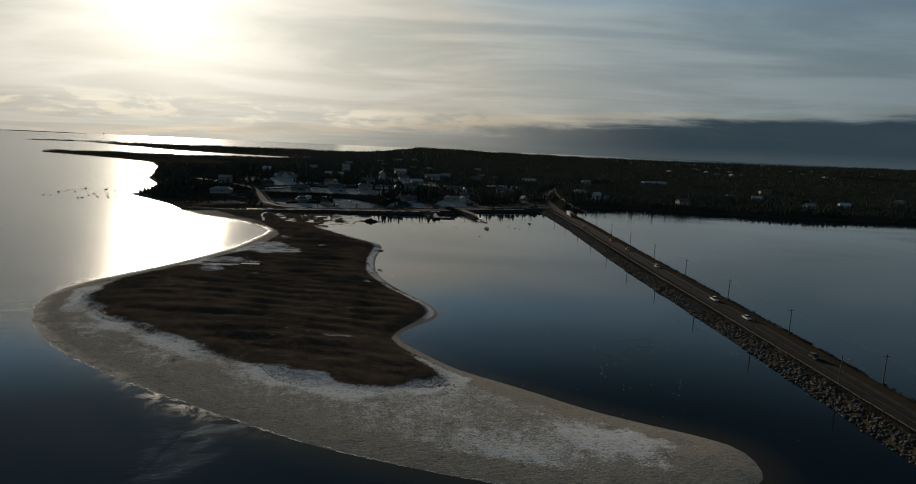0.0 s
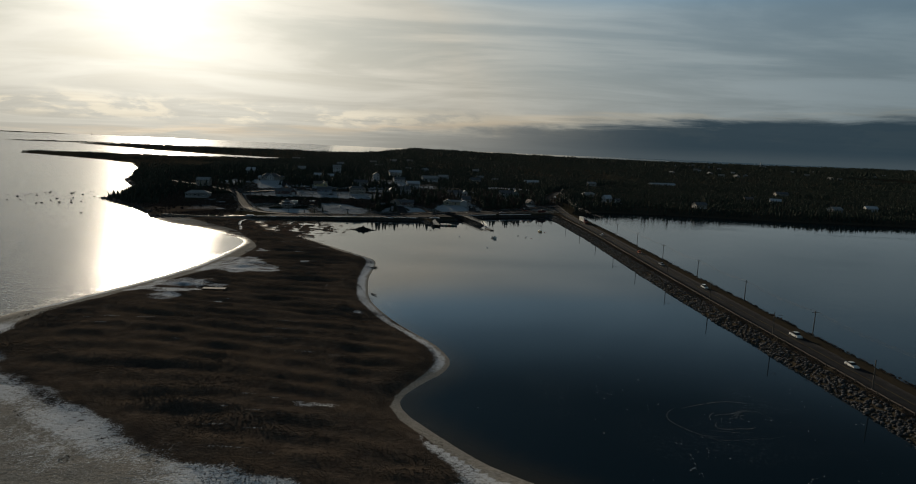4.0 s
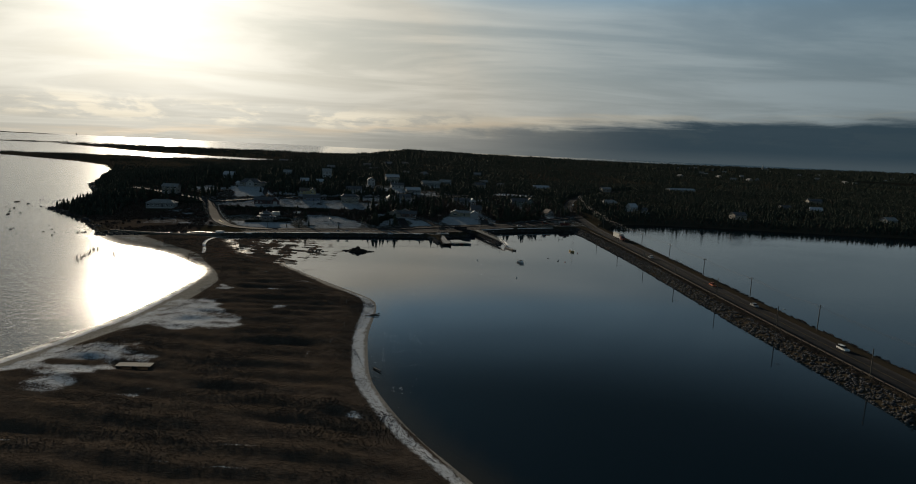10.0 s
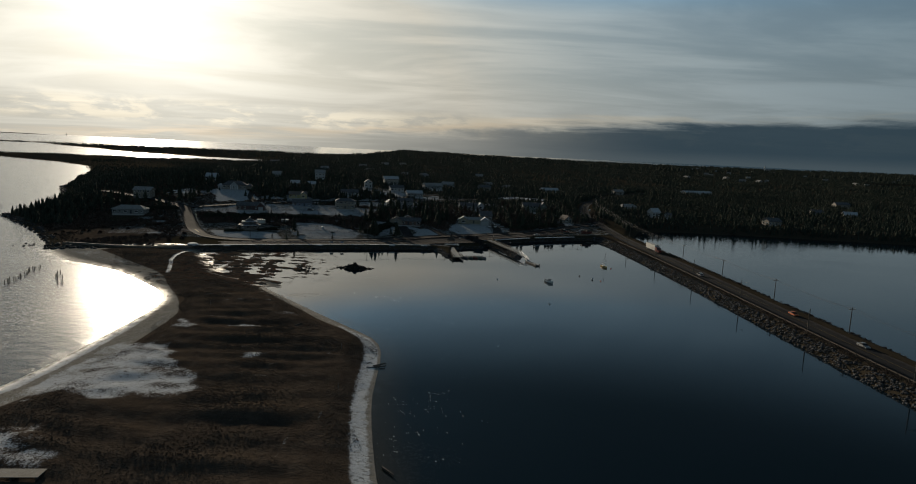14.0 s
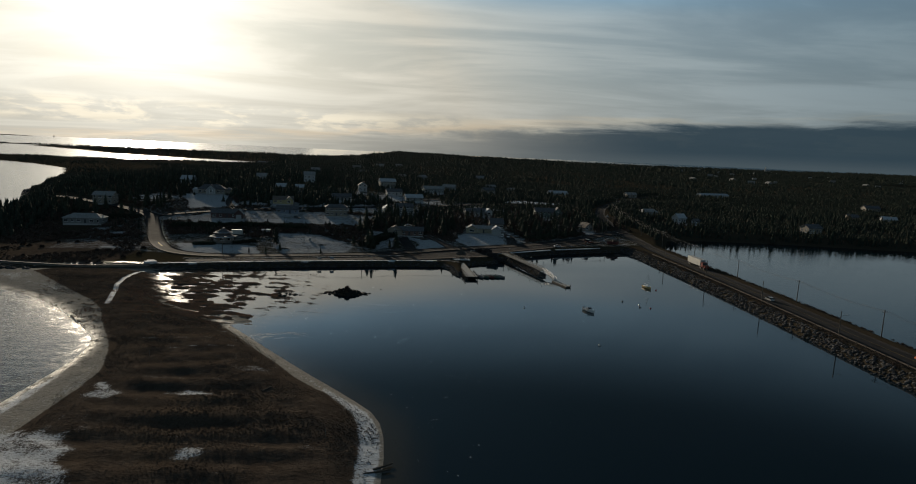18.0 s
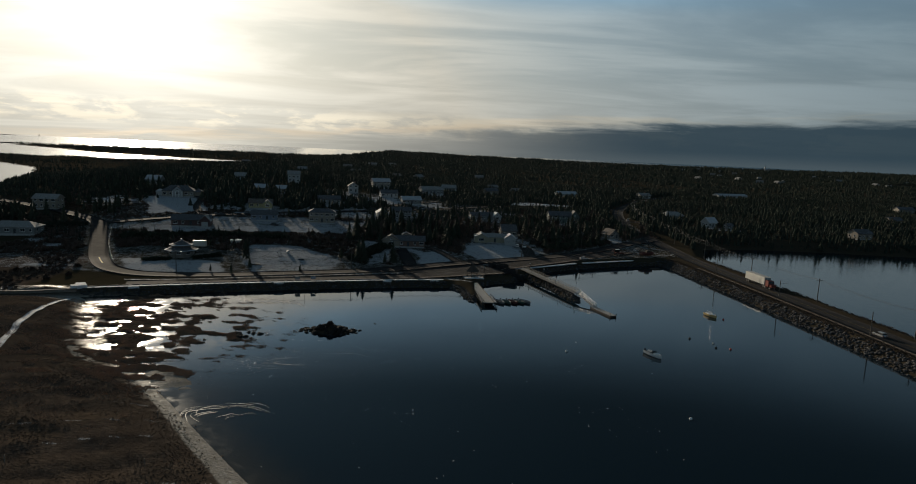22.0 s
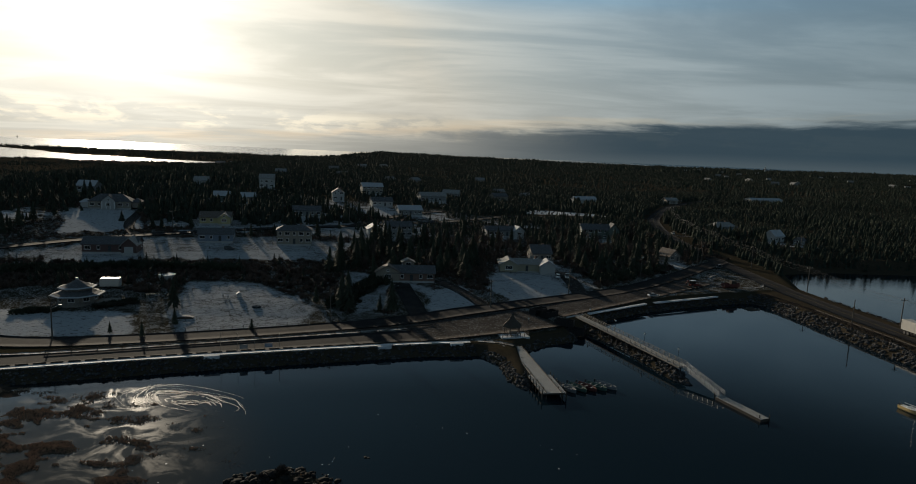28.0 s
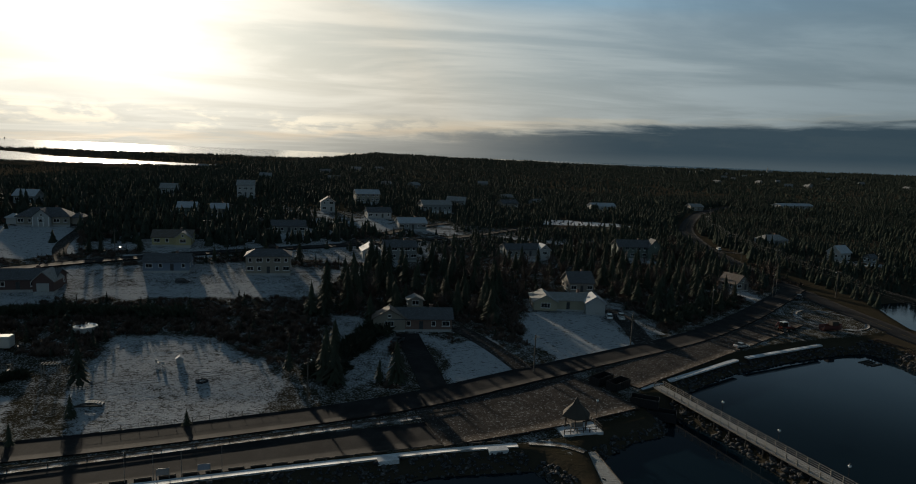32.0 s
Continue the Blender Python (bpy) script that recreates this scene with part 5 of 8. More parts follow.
section(hc, -10.0, -3.6, -6.4, 2, 2.6, 1.7, "y", "siding_cream", "shingle_light")
window(hc, -6.8, -6.4, 0.8, 2.6, 1.4)
house("tall grey house half hidden by trees", 8, 543, 6, 8, 8, 3.0, 2.8, "weathered_wood", "shingle_grey", ridge="x", wins=3)
house("grey two-storey house with dormers and a gabled end", 50, 614, 4, 16, 8, 4.9, 2.4, "siding_green", "shingle_grey", storeys=2, wins=6,
      wing=(5.0, 11.0, 1.6, 4.6, 3.6, "y", "siding_green", "shingle_grey"))
house("low long house with a gabled end", -1, 598, 14, 18, 7.5, 2.8, 1.7, "siding_grey", "shingle_grey", wins=6,
      wing=(4.6, 9.5, 1.8, 2.8, 2.0, "y", "siding_white", "shingle_frost"))
house("small grey cottage gable to the road", 67, 556, 22, 6.0, 7.5, 2.3, 2.6, "weathered_wood", "shingle_brown", ridge="y", wins=2)
house("white house with steep frosted roof", 154, 627, 25, 8, 6.5, 3.2, 2.8, "siding_white", "shingle_frost", wins=3)
house("dark garden shed beside the lane", 163, 618, 20, 4.5, 3.5, 2.3, 1.3, "siding_grey", "shingle_grey", wins=1, stack=False, name="shed")
house("grey-roofed house among trees", 142, 664, 15, 15, 8, 2.8, 2.6, "siding_grey", "shingle_light", hip=3.5, wins=5)
house("long white house at the wood's edge", 96, 822, 14, 20, 8, 3.0, 2.2, "siding_white", "shingle_frost", wins=6)
house("pale house beside the highway", 182, 850, 15, 12, 8, 2.9, 2.0, "siding_beige", "shingle_light", wins=4)
house("long low white building in the woods", 294, 896, 18, 40, 10, 3.2, 1.6, "siding_white", "shingle_frost", wins=12, name="hall", stack=False)
house("small green-trimmed house gable to the lane", -91, 668, 10, 7, 7.5, 4.4, 2.4, "siding_white", "shingle_grey", ridge="y", storeys=2, wins=2)
house("white bungalow with dark windows", -65, 662, 16, 12, 8, 2.8, 2.0, "siding_white", "shingle_grey", wins=4)
house("pale bungalow on a snowy plot", -48, 638, 16, 13, 8, 2.8, 2.0, "siding_grey", "shingle_frost", wins=5)
house("low grey house behind a hedge", -97, 602, 14, 13, 8, 2.7, 1.8, "siding_grey", "shingle_grey", wins=5)
house("wide pale house at the wood's edge", -35, 718, 18, 18, 9, 3.4, 2.2, "siding_grey", "shingle_light", wins=6)
house("pale two-storey house by the wood", -76, 722, 18, 14, 8, 4.8, 2.2, "siding_beige", "shingle_frost", storeys=2, wins=5)
house("tall white house standing over the trees", -141, 702, 10, 9, 8, 6.0, 2.4, "siding_white", "shingle_light", storeys=2, wins=3)
house("small house among spruces", -145, 625, 10, 7.5, 7, 2.9, 2.0, "siding_green", "shingle_frost", wins=2)
house("small white-roofed house among spruces", -133, 630, 14, 7, 6, 2.7, 1.8, "siding_beige", "shingle_frost", wins=2)
house("house half hidden in the spruce wood", -178, 690, 8, 8, 7, 3.0, 2.2, "siding_white", "shingle_light", wins=2)
house("house with a frosted roof in the wood", -216, 632, 0, 9, 7, 3.0, 2.4, "siding_grey", "shingle_frost", wins=3)
house("white hip-roofed bungalow by the western shore", -209, 483, 8, 18, 9, 2.7, 2.2, "siding_grey", "shingle_light", hip=4.2, wins=6)
house("pale two-storey house above the shore road", -224, 531, 4, 11, 8, 4.8, 1.9, "siding_beige", "shingle_light", storeys=2, wins=4)
for i, (hx, hy, hw, kind) in enumerate([(355, 682, 11, 0), (381, 612, 12, 1), (328, 690, 10, 2), (433, 637, 11, 0), (548, 720, 15, 1), (240, 600, 12, 2),
                                        (420, 800, 16, 2), (-20, 760, 12, 1), (20, 800, 13, 2)]):
    house(("white house on the eastern shore", "pale grey house among eastern woods", "beige house at the eastern water")[kind], hx, hy, (i * 37) % 50 - 20, hw, 8, 3.2, 2.3,
          ("siding_white", "siding_grey", "siding_beige")[kind], ("shingle_frost", "shingle_light", "shingle_grey")[kind], wins=4, group="houses on the eastern shore")


def far_house(x, y, w, d, h, rise, rot):
    z = ground_z(x, y) + 0.2
    top = thing("distant_house", "distant pale house standing among far woods", "house", pose(x, y, z, 0, 0, rot), "distant houses")
    section(top, -w / 2, w / 2, -d / 2, d / 2, h + 3, rise, "x", "siding_grey", "far_roof", base=-3)


rh = random.Random(5)
for i in range(26):
    y = rh.uniform(1250, 2500)
    x = y * rh.uniform(0.32, 0.68)
    far_house(x, y, rh.uniform(8, 13), rh.uniform(6, 8), rh.uniform(2.5, 3.6), rh.uniform(1.5, 2.6), rh.uniform(0, 180))
for i in range(12):
    y = rh.uniform(800, 1200)
    x = rh.uniform(-300, 120)
    far_house(x, y, rh.uniform(8, 12), 7, rh.uniform(2.5, 3.5), 2, rh.uniform(0, 60))


# the eight-sided house by the shore road
def octagon_ring(r, z, n=8, turn=22.5):
    return [(r * math.cos(radians(turn + 360 * k / n)), r * math.sin(radians(turn + 360 * k / n)), z) for k in range(n)]


def octagon_house(x, y):
    top = thing("octagon_house", "eight-sided pale house with two-tiered flared roof", "house", pose(x, y, ground_z(x, y) + 0.2, 0, 0, 8) @ Matrix.Scale(0.86, 4))
    bm = bmesh.new()
    loft(bm, [octagon_ring(5.6, -1.5), octagon_ring(5.6, 2.7)])
    part("wall", bm, "weathered_wood", top)
    bm = bmesh.new()
    loft(bm, [octagon_ring(7.6, 2.3), octagon_ring(7.6, 2.48), octagon_ring(5.6, 3.05), octagon_ring(3.9, 3.9)])
    part("roof", bm, "shingle_grey", top, "frosted flared lower roof")
    bm = bmesh.new()
    loft(bm, [octagon_ring(3.9, 3.7), octagon_ring(3.9, 5.0)])
    part("upper_wall", bm, "weathered_wood", top)
    bm = bmesh.new()
    loft(bm, [octagon_ring(5.4, 4.55), octagon_ring(5.4, 4.72), octagon_ring(3.6, 5.2), octagon_ring(1.8, 6.1), octagon_ring(0.5, 6.8)])
    part("upper_roof", bm, "shingle_grey", top, "frosted flared upper roof")
    # lit edge of the frosted eaves, put in as a paler ring
    for ra, rb, za, zb in ((7.62, 6.9, 2.50, 2.72), (5.42, 4.75, 4.74, 4.94)):
        bm = bmesh.new()
        loft(bm, [octagon_ring(ra, za), octagon_ring(rb, zb + 0.03)], False)
        part("snow_rim", bm, "shingle_frost", top, "bright rim of the frosted eaves")
    bm = bmesh.new()
    box(bm, -0.35, 0.35, -0.35, 0.35, 6.7, 7.5)
    part("cupola", bm, "siding_white", top)
    for k in range(8):
        a = 45 * k - 90
        p = Vector((5.6 * math.cos(radians(22.5)), 0, 0))
        p.rotate(Euler((0, 0, radians(a))))
        w = window(top, 0, 0, 0, 1.9, 1.3)
        w.matrix_basis = pose(p.x, p.y, 0.8, 0, 0, a + 90)
    bm = bmesh.new()
    box(bm, 6.2, 13.0, -2.6, 1.5, -0.2, 0.55)
    part("deck", bm, "weathered_wood", top)
    for k in range(9):
        bm = bmesh.new()
        box(bm, 6.2 + k * 0.85 - 0.05, 6.2 + k * 0.85 + 0.05, 1.4, 1.5, 0.55, 1.6)
        part("fence_post", bm, "weathered_wood", top)
    bm = bmesh.new()
    box(bm, 6.2, 13.0, 1.42, 1.48, 1.5, 1.6)
    part("handrail", bm, "weathered_wood", top)
    KEEP_OUT.append((x, y, 9))
    KEEP_OUT.append((x, y - 12, 10))


octagon_house(-131, 461.5)
bm = bmesh.new()
box(bm, -2.6, 2.6, -1.2, 1.2, 0.5, 2.9, bevel=0.15)
van = thing("camper_trailer", "white camper trailer parked behind the octagon house", "trailer", pose(-128.5, 474, ground_z(-128.5, 474), 0, 0, 8))
part("body", bm, "trailer_white", van)
for sx in (-0.9, 0.2):
    for sy in (-1.15, 1.15):
        bm = bmesh.new()
        tube(bm, (sx, sy - 0.1, 0.33), (sx, sy + 0.1, 0.33), 0.33, sides=14)
        part("wheel", bm, "rubber", van)
bm = bmesh.new()
box(bm, 2.6, 4.0, -0.08, 0.08, 0.45, 0.6)
part("drawbar", bm, "black_metal", van)
KEEP_OUT.append((-128.5, 474, 5))

# ---- waterfront ----
def rail_run(top, a, b, z, step, mat="weathered_wood", h=1.05, rails=3):
    """Posts and rails of a railing between two points, in the space of its thing."""
    a, b = Vector((*a, z[0])), Vector((*b, z[1]))
    n = max(1, round((b - a).length / step))
    for i in range(n + 1):
        p = a.lerp(b, i / n)
        bm = bmesh.new()
        box(bm, p.x - 0.06, p.x + 0.06, p.y - 0.06, p.y + 0.06, p.z - 0.2, p.z + h)
        part("post", bm, mat, top)
    for k in range(rails):
        up = Vector((0, 0, h - k * h / rails))
        bm = bmesh.new()
        tube(bm, a + up, b + up, 0.05, sides=6)
        part("rail", bm, mat, top)


def deck_strip(name, a, b, w, z0, z1, mat, top, thick=0.22):
    """A flat or sloping run of decking."""
    a, b = Vector((*a, z0)), Vector((*b, z1))
    t = (b - a).normalized()
    s = Vector((t.y, -t.x, 0)).normalized() * w / 2
    d = Vector((0, 0, -thick))
    bm = bmesh.new()
    loft(bm, [[a - s, a + s, a + s + d, a - s + d], [b - s, b + s, b + s + d, b - s + d]])
    bmesh.ops.recalc_face_normals(bm, faces=bm.faces)
    return part(name, bm, mat, top)


def cross_boards(top, a, b, w, z0, z1, step, mat, name="plank"):
    """Single boards across a run of decking, sharing one mesh."""
    a, b = Vector((*a, z0)), Vector((*b, z1))
    n = int((b - a).length / step)
    bm = bmesh.new()
    box(bm, -step / 2 + 0.03, step / 2 - 0.03, -w / 2, w / 2, 0.004, 0.05)
    t = b - a
    yaw = math.degrees(math.atan2(t.y, t.x))
    tilt = -math.degrees(math.atan2(t.z, math.hypot(t.x, t.y)))
    first = part(name, bm, mat, top)
    for i in range(n):
        p = a.lerp(b, (i + 0.5) / n)
        m = pose(p.x, p.y, p.z, 0, tilt, yaw)
        if i == 0:
            first.matrix_basis = m
        else:
            twin(first, name, m, top)


def lamp_post(x, y, z, label="black lamp post with white globe on the boardwalk"):
    top = thing("lamp_post", label, "lamp post", pose(x, y, z), "lamp posts on the wharf")
    bm = bmesh.new()
    tube(bm, (0, 0, 0), (0, 0, 0.5), 0.11, 0.08)
    tube(bm, (0, 0, 0.5), (0, 0, 3.2), 0.055, 0.045)
    part("post", bm, "black_metal", top)
    bm = bmesh.new()
    bmesh.ops.create_uvsphere(bm, u_segments=12, v_segments=8, radius=0.24, matrix=Matrix.Translation((0, 0, 3.42)))
    part("globe", bm, "lamp_globe", top)
    bm = bmesh.new()
    tube(bm, (0, 0, 3.62), (0, 0, 3.78), 0.15, 0.02)
    part("cap", bm, "black_metal", top)


# straight cast walks along the basin
for (a, b), text in ((((2.2, 465.6), (32.5, 485.6)), "frost-covered concrete sidewalk by the wharf"), (((36.0, 487.6), (62.5, 499.6)), "frost-covered concrete strip by the shore")):
    walkway = thing("sidewalk", text, "sidewalk", kind="structure")
    deck_strip("slab", a, b, 1.15, QUAY + 0.42, QUAY + 0.48, "frosted_concrete", walkway, 0.35)

# boardwalk on the stone mole, gangway and float
pier = thing("boardwalk", "pale frosted timber boardwalk with railings on a stone mole", "boardwalk")
A, B = (6.2, 466.5), (19.6, 424.5)
side = Vector((B[1] - A[1], -(B[0] - A[0]), 0)).normalized() * 1.12
deck_strip("deck", A, B, 2.4, 2.6, 2.55, "weathered_wood", pier, 0.3)
cross_boards(pier, A, B, 2.3, 2.6, 2.55, 0.5, "frosted_planks")
for sg in (-1, 1):
    rail_run(pier, (A[0] + sg * side.x, A[1] + sg * side.y), (B[0] + sg * side.x, B[1] + sg * side.y), (2.6, 2.55), 2.0)
for i in range(12):
    for sg in (-1, 1):
        k = (i + 0.5) / 12
        p = Vector(A).lerp(Vector(B), k) + sg * side.to_2d() * 0.8
        bm = bmesh.new()
        tube(bm, (p.x, p.y, 0.2), (p.x, p.y, 2.4), 0.14)
        part("piling", bm, "dark_wood", pier)
for k in (0.08, 0.36, 0.64, 0.92):
    p = Vector(A).lerp(Vector(B), k) - side.to_2d() * 1.22
    lamp_post(p.x, p.y, 2.0)
ramp = thing("gangway", "sloping metal gangway down to the floating dock", "gangway")
C, D = (19.7, 424.2), (22.6, 412.0)
deck_strip("deck", C, D, 1.4, 2.55, 0.75, "frosted_planks", ramp, 0.12)
gs = Vector((D[1] - C[1], -(D[0] - C[0]), 0)).normalized() * 0.7
for sg in (-1, 1):
    rail_run(ramp, (C[0] + sg * gs.x, C[1] + sg * gs.y), (D[0] + sg * gs.x, D[1] + sg * gs.y), (2.6, 0.8), 1.6, "rail_steel", 1.0, 3)
dockf = thing("floating_dock", "low floating dock with frosted planks", "dock")
E1, E2 = (22.4, 412.5), (26.0, 401.6)
deck_strip("float", E1, E2, 2.2, 0.55, 0.55, "dark_wood", dockf, 0.75)
cross_boards(dockf, E1, E2, 2.15, 0.55, 0.55, 0.42, "frosted_planks")
for q in (E1, E2):
    for sg in (-1, 1):
        bm = bmesh.new()
        tube(bm, (q[0] + sg * 0.95, q[1] + 0.25, -1.0), (q[0] + sg * 0.95, q[1] + 0.25, 1.3), 0.1)
        part("piling", bm, "dark_wood", dockf)

# timber dock with piles
dock = thing("timber_dock", "wooden dock on piles with frost on its planks", "dock")
P1, P2 = (-16.0, 439.5), (-12.2, 410.5)
deck_strip("deck", P1, P2, 3.4, 1.5, 1.2, "dark_wood", dock, 0.3)
cross_boards(dock, P1, P2, 3.4, 1.5, 1.2, 0.5, "frosted_planks")
HEAD = tuple(Vector(P1).lerp(Vector(P2), 0.66))
deck_strip("head_deck", HEAD, P2, 5.0, 1.29, 1.19, "dark_wood", dock, 0.28)
cross_boards(dock, HEAD, P2, 5.0, 1.32, 1.22, 0.5, "frosted_planks")
ds = Vector((P2[1] - P1[1], -(P2[0] - P1[0]), 0)).normalized() * 1.6
for i in range(6):
    for sg in (-1, 1):
        p = Vector(HEAD).lerp(Vector(P2), i / 5) + sg * ds.to_2d() * 1.58
        bm = bmesh.new()
        tube(bm, (p.x, p.y, -1.5), (p.x, p.y, 2.0), 0.12)
        part("piling", bm, "dark_wood", dock)
for i in range(13):
    for sg in (-1, 1):
        p = Vector(P1).lerp(Vector(P2), 0.12 + 0.88 * i / 12) + sg * ds.to_2d() * 1.0
        bm = bmesh.new()
        tube(bm, (p.x, p.y, -1.5), (p.x, p.y, 1.75 if i % 2 else 1.2), 0.13)
        part("piling", bm, "dark_wood", dock)
for sg in (-1, 1):
    a, b = Vector(P1) + sg * ds.to_2d() * 0.97, Vector(P2) + sg * ds.to_2d() * 0.97
    bm = bmesh.new()
    tube(bm, (a.x, a.y, 1.65), (b.x, b.y, 1.35), 0.09, sides=6)
    part("kerb_beam", bm, "dark_wood", dock)


# boats
def hull(bm, l, w, h, stern=0.75, draft=0.25, n=9):
    """An open hull, bow to +x."""
    rings = []
    for i in range(n):
        k = i / (n - 1)
        x = -l / 2 + l * k
        b = w / 2 * (stern + (1 - stern) * min(1, k * 2.2)) * (1 - max(0, (k - 0.5) / 0.5) ** 2.2) + 0.015
        sheer = h * (1 + 0.35 * max(0, k - 0.45) ** 1.5)
        keel = -draft * (1 - max(0, (k - 0.75) / 0.25) ** 2)
        inner = 0.92
        rings.append([(x, -b, sheer), (x, -b * 0.88, 0.12 * h), (x, -b * 0.45, keel), (x, b * 0.45, keel), (x, b * 0.88, 0.12 * h), (x, b, sheer),
                      (x, b * inner, sheer - 0.01), (x, b * 0.7, 0.2 * h), (x, -b * 0.7, 0.2 * h), (x, -b * inner, sheer - 0.01)])
    loft(bm, rings)
    bmesh.ops.recalc_face_normals(bm, faces=bm.faces)


def skiff(x, y, rot, mat, label):
    top = thing("skiff", label, "boat", pose(x, y, 0.1, 0, 0, rot), "skiffs tied up at the dock")
    bm = bmesh.new()
    hull(bm, 5.2, 1.9, 0.62)
    part("hull", bm, mat, top)
    for k in (-1.5, -0.2, 1.1):
        bm = bmesh.new()
        box(bm, k - 0.15, k + 0.15, -0.72, 0.72, 0.38, 0.43)
        part("thwart", bm, "boat_inside", top)
    bm = bmesh.new()
    box(bm, -2.85, -2.5, -0.17, 0.17, 0.45, 1.05, bevel=0.06)
    box(bm, -2.78, -2.66, -0.06, 0.06, -0.3, 0.45)
    part("outboard_motor", bm, "paint_dark", top)


for i, (mat, lab) in enumerate([("hull_grey", "grey open skiff with an outboard motor"), ("hull_green", "green open skiff with an outboard motor"), ("hull_red", "dark red open skiff with an outboard motor"),
                                ("hull_green", "weathered green skiff with an outboard motor"), ("hull_grey", "pale grey open skiff with an outboard motor")]):
    skiff(-8.4 + 2.15 * i, 415.8 + 0.45 * i, -58 + 3 * i, mat, lab)


def motor_boat(x, y, rot):
    top = thing("motor_boat", "white moored motorboat with dark cockpit", "boat", pose(x, y, 0.12, 0, 0, rot) @ Matrix.Scale(0.76, 4))
    bm = bmesh.new()
    hull(bm, 7.6, 2.6, 0.95, 0.85, 0.3)
    part("hull", bm, "paint_white", top)
    bm = bmesh.new()
    loft(bm, [[(0.9, -1.1, 0.85), (0.9, 1.1, 0.85), (0.9, 1.0, 1.2), (0.9, -1.0, 1.2)], [(3.2, -0.35, 1.05), (3.2, 0.35, 1.05), (3.2, 0.3, 1.18), (3.2, -0.3, 1.18)]])
    part("foredeck", bm, "paint_white", top)
    bm = bmesh.new()
    box(bm, -3.3, 0.8, -1.05, 1.05, 0.3, 0.42)
    part("cockpit_floor", bm, "paint_dark", top)
    bm = bmesh.new()
    loft(bm, [[(0.55, -1.0, 1.1), (0.55, 1.0, 1.1), (0.65, 1.0, 1.1), (0.65, -1.0, 1.1)], [(0.15, -0.85, 1.75), (0.15, 0.85, 1.75), (0.2, 0.85, 1.75), (0.2, -0.85, 1.75)]])
    part("windshield", bm, "glass_dark", top)
    for sy in (-0.5, 0.5):
        bm = bmesh.new()
        box(bm, -1.2, -0.6, sy - 0.3, sy + 0.3, 0.4, 0.95, bevel=0.05)
        part("seat", bm, "paint_dark", top)
    bm = bmesh.new()
    box(bm, -4.2, -3.75, -0.25, 0.25, 0.3, 1.3, bevel=0.08)
    part("outboard_motor", bm, "paint_dark", top)


def sail_boat(x, y, rot):
    top = thing("sail_boat", "small yellow sailing boat with bare mast at a mooring", "boat", pose(x, y, 0.15, 0, 0, rot) @ Matrix.Scale(0.78, 4))
    bm = bmesh.new()
    hull(bm, 7.0, 2.3, 0.85, 0.6, 0.4)
    part("hull", bm, "hull_yellow", top)
    bm = bmesh.new()
    loft(bm, [[(-2.9, -0.7, 0.75), (-2.9, 0.7, 0.75), (-2.9, 0.65, 0.86), (-2.9, -0.65, 0.86)], [(0, -1.0, 0.8), (0, 1.0, 0.8), (0, 0.95, 0.92), (0, -0.95, 0.92)],
              [(3.1, -0.12, 0.95), (3.1, 0.12, 0.95), (3.1, 0.1, 1.04), (3.1, -0.1, 1.04)]])
    part("deck", bm, "paint_white", top)
    bm = bmesh.new()
    loft(bm, [[(-0.9, -0.6, 0.88), (-0.9, 0.6, 0.88), (-0.85, 0.5, 1.35), (-0.85, -0.5, 1.35)], [(1.6, -0.4, 0.95), (1.6, 0.4, 0.95), (1.3, 0.32, 1.22), (1.3, -0.32, 1.22)]])
    part("cabin", bm, "paint_white", top)
    bm = bmesh.new()
    tube(bm, (0.7, 0, 0.9), (0.7, 0, 9.0), 0.06, 0.045)
    part("mast", bm, "chrome", top)
    bm = bmesh.new()
    tube(bm, (0.65, 0, 1.7), (-2.4, 0, 1.75), 0.08, 0.06)
    part("boom", bm, "paint_white", top)
    for p in ((3.3, 0, 1.05), (-3.3, 0, 0.85), (0.6, 1.0, 0.9), (0.6, -1.0, 0.9)):
        bm = bmesh.new()
        tube(bm, p, (0.7, 0, 8.8), 0.012, sides=4)
        part("stay", bm, "wire", top)
    bm = bmesh.new()
    box(bm, -3.65, -3.4, -0.14, 0.14, 0.4, 1.15, bevel=0.05)
    part("outboard_motor", bm, "paint_dark", top)


motor_boat(25.9, 364.5, -66)
sail_boat(59.5, 407.3, -72)
for i, (bx, by, mat) in enumerate([(42, 381, "rubber"), (47, 377, "paint_white"), (46, 373, "rubber"), (49.5, 372, "buoy_red"), (4, 366, "paint_white"), (20, 326, "paint_white"), (62, 403.5, "buoy_red")]):
    b = thing("mooring_buoy", {"rubber": "small dark mooring buoy afloat", "paint_white": "small white mooring buoy afloat", "buoy_red": "small red mooring buoy afloat"}[mat], "buoy",
              pose(bx, by, 0.08), "mooring buoys in the basin")
    bm = bmesh.new()
    bmesh.ops.create_uvsphere(bm, u_segments=10, v_segments=7, radius=0.32)
    part("float", bm, mat, b)
    bm = bmesh.new()
    tube(bm, (0, 0, 0.28), (0, 0, 0.5), 0.05)
    part("ring_post", bm, "black_metal", b)


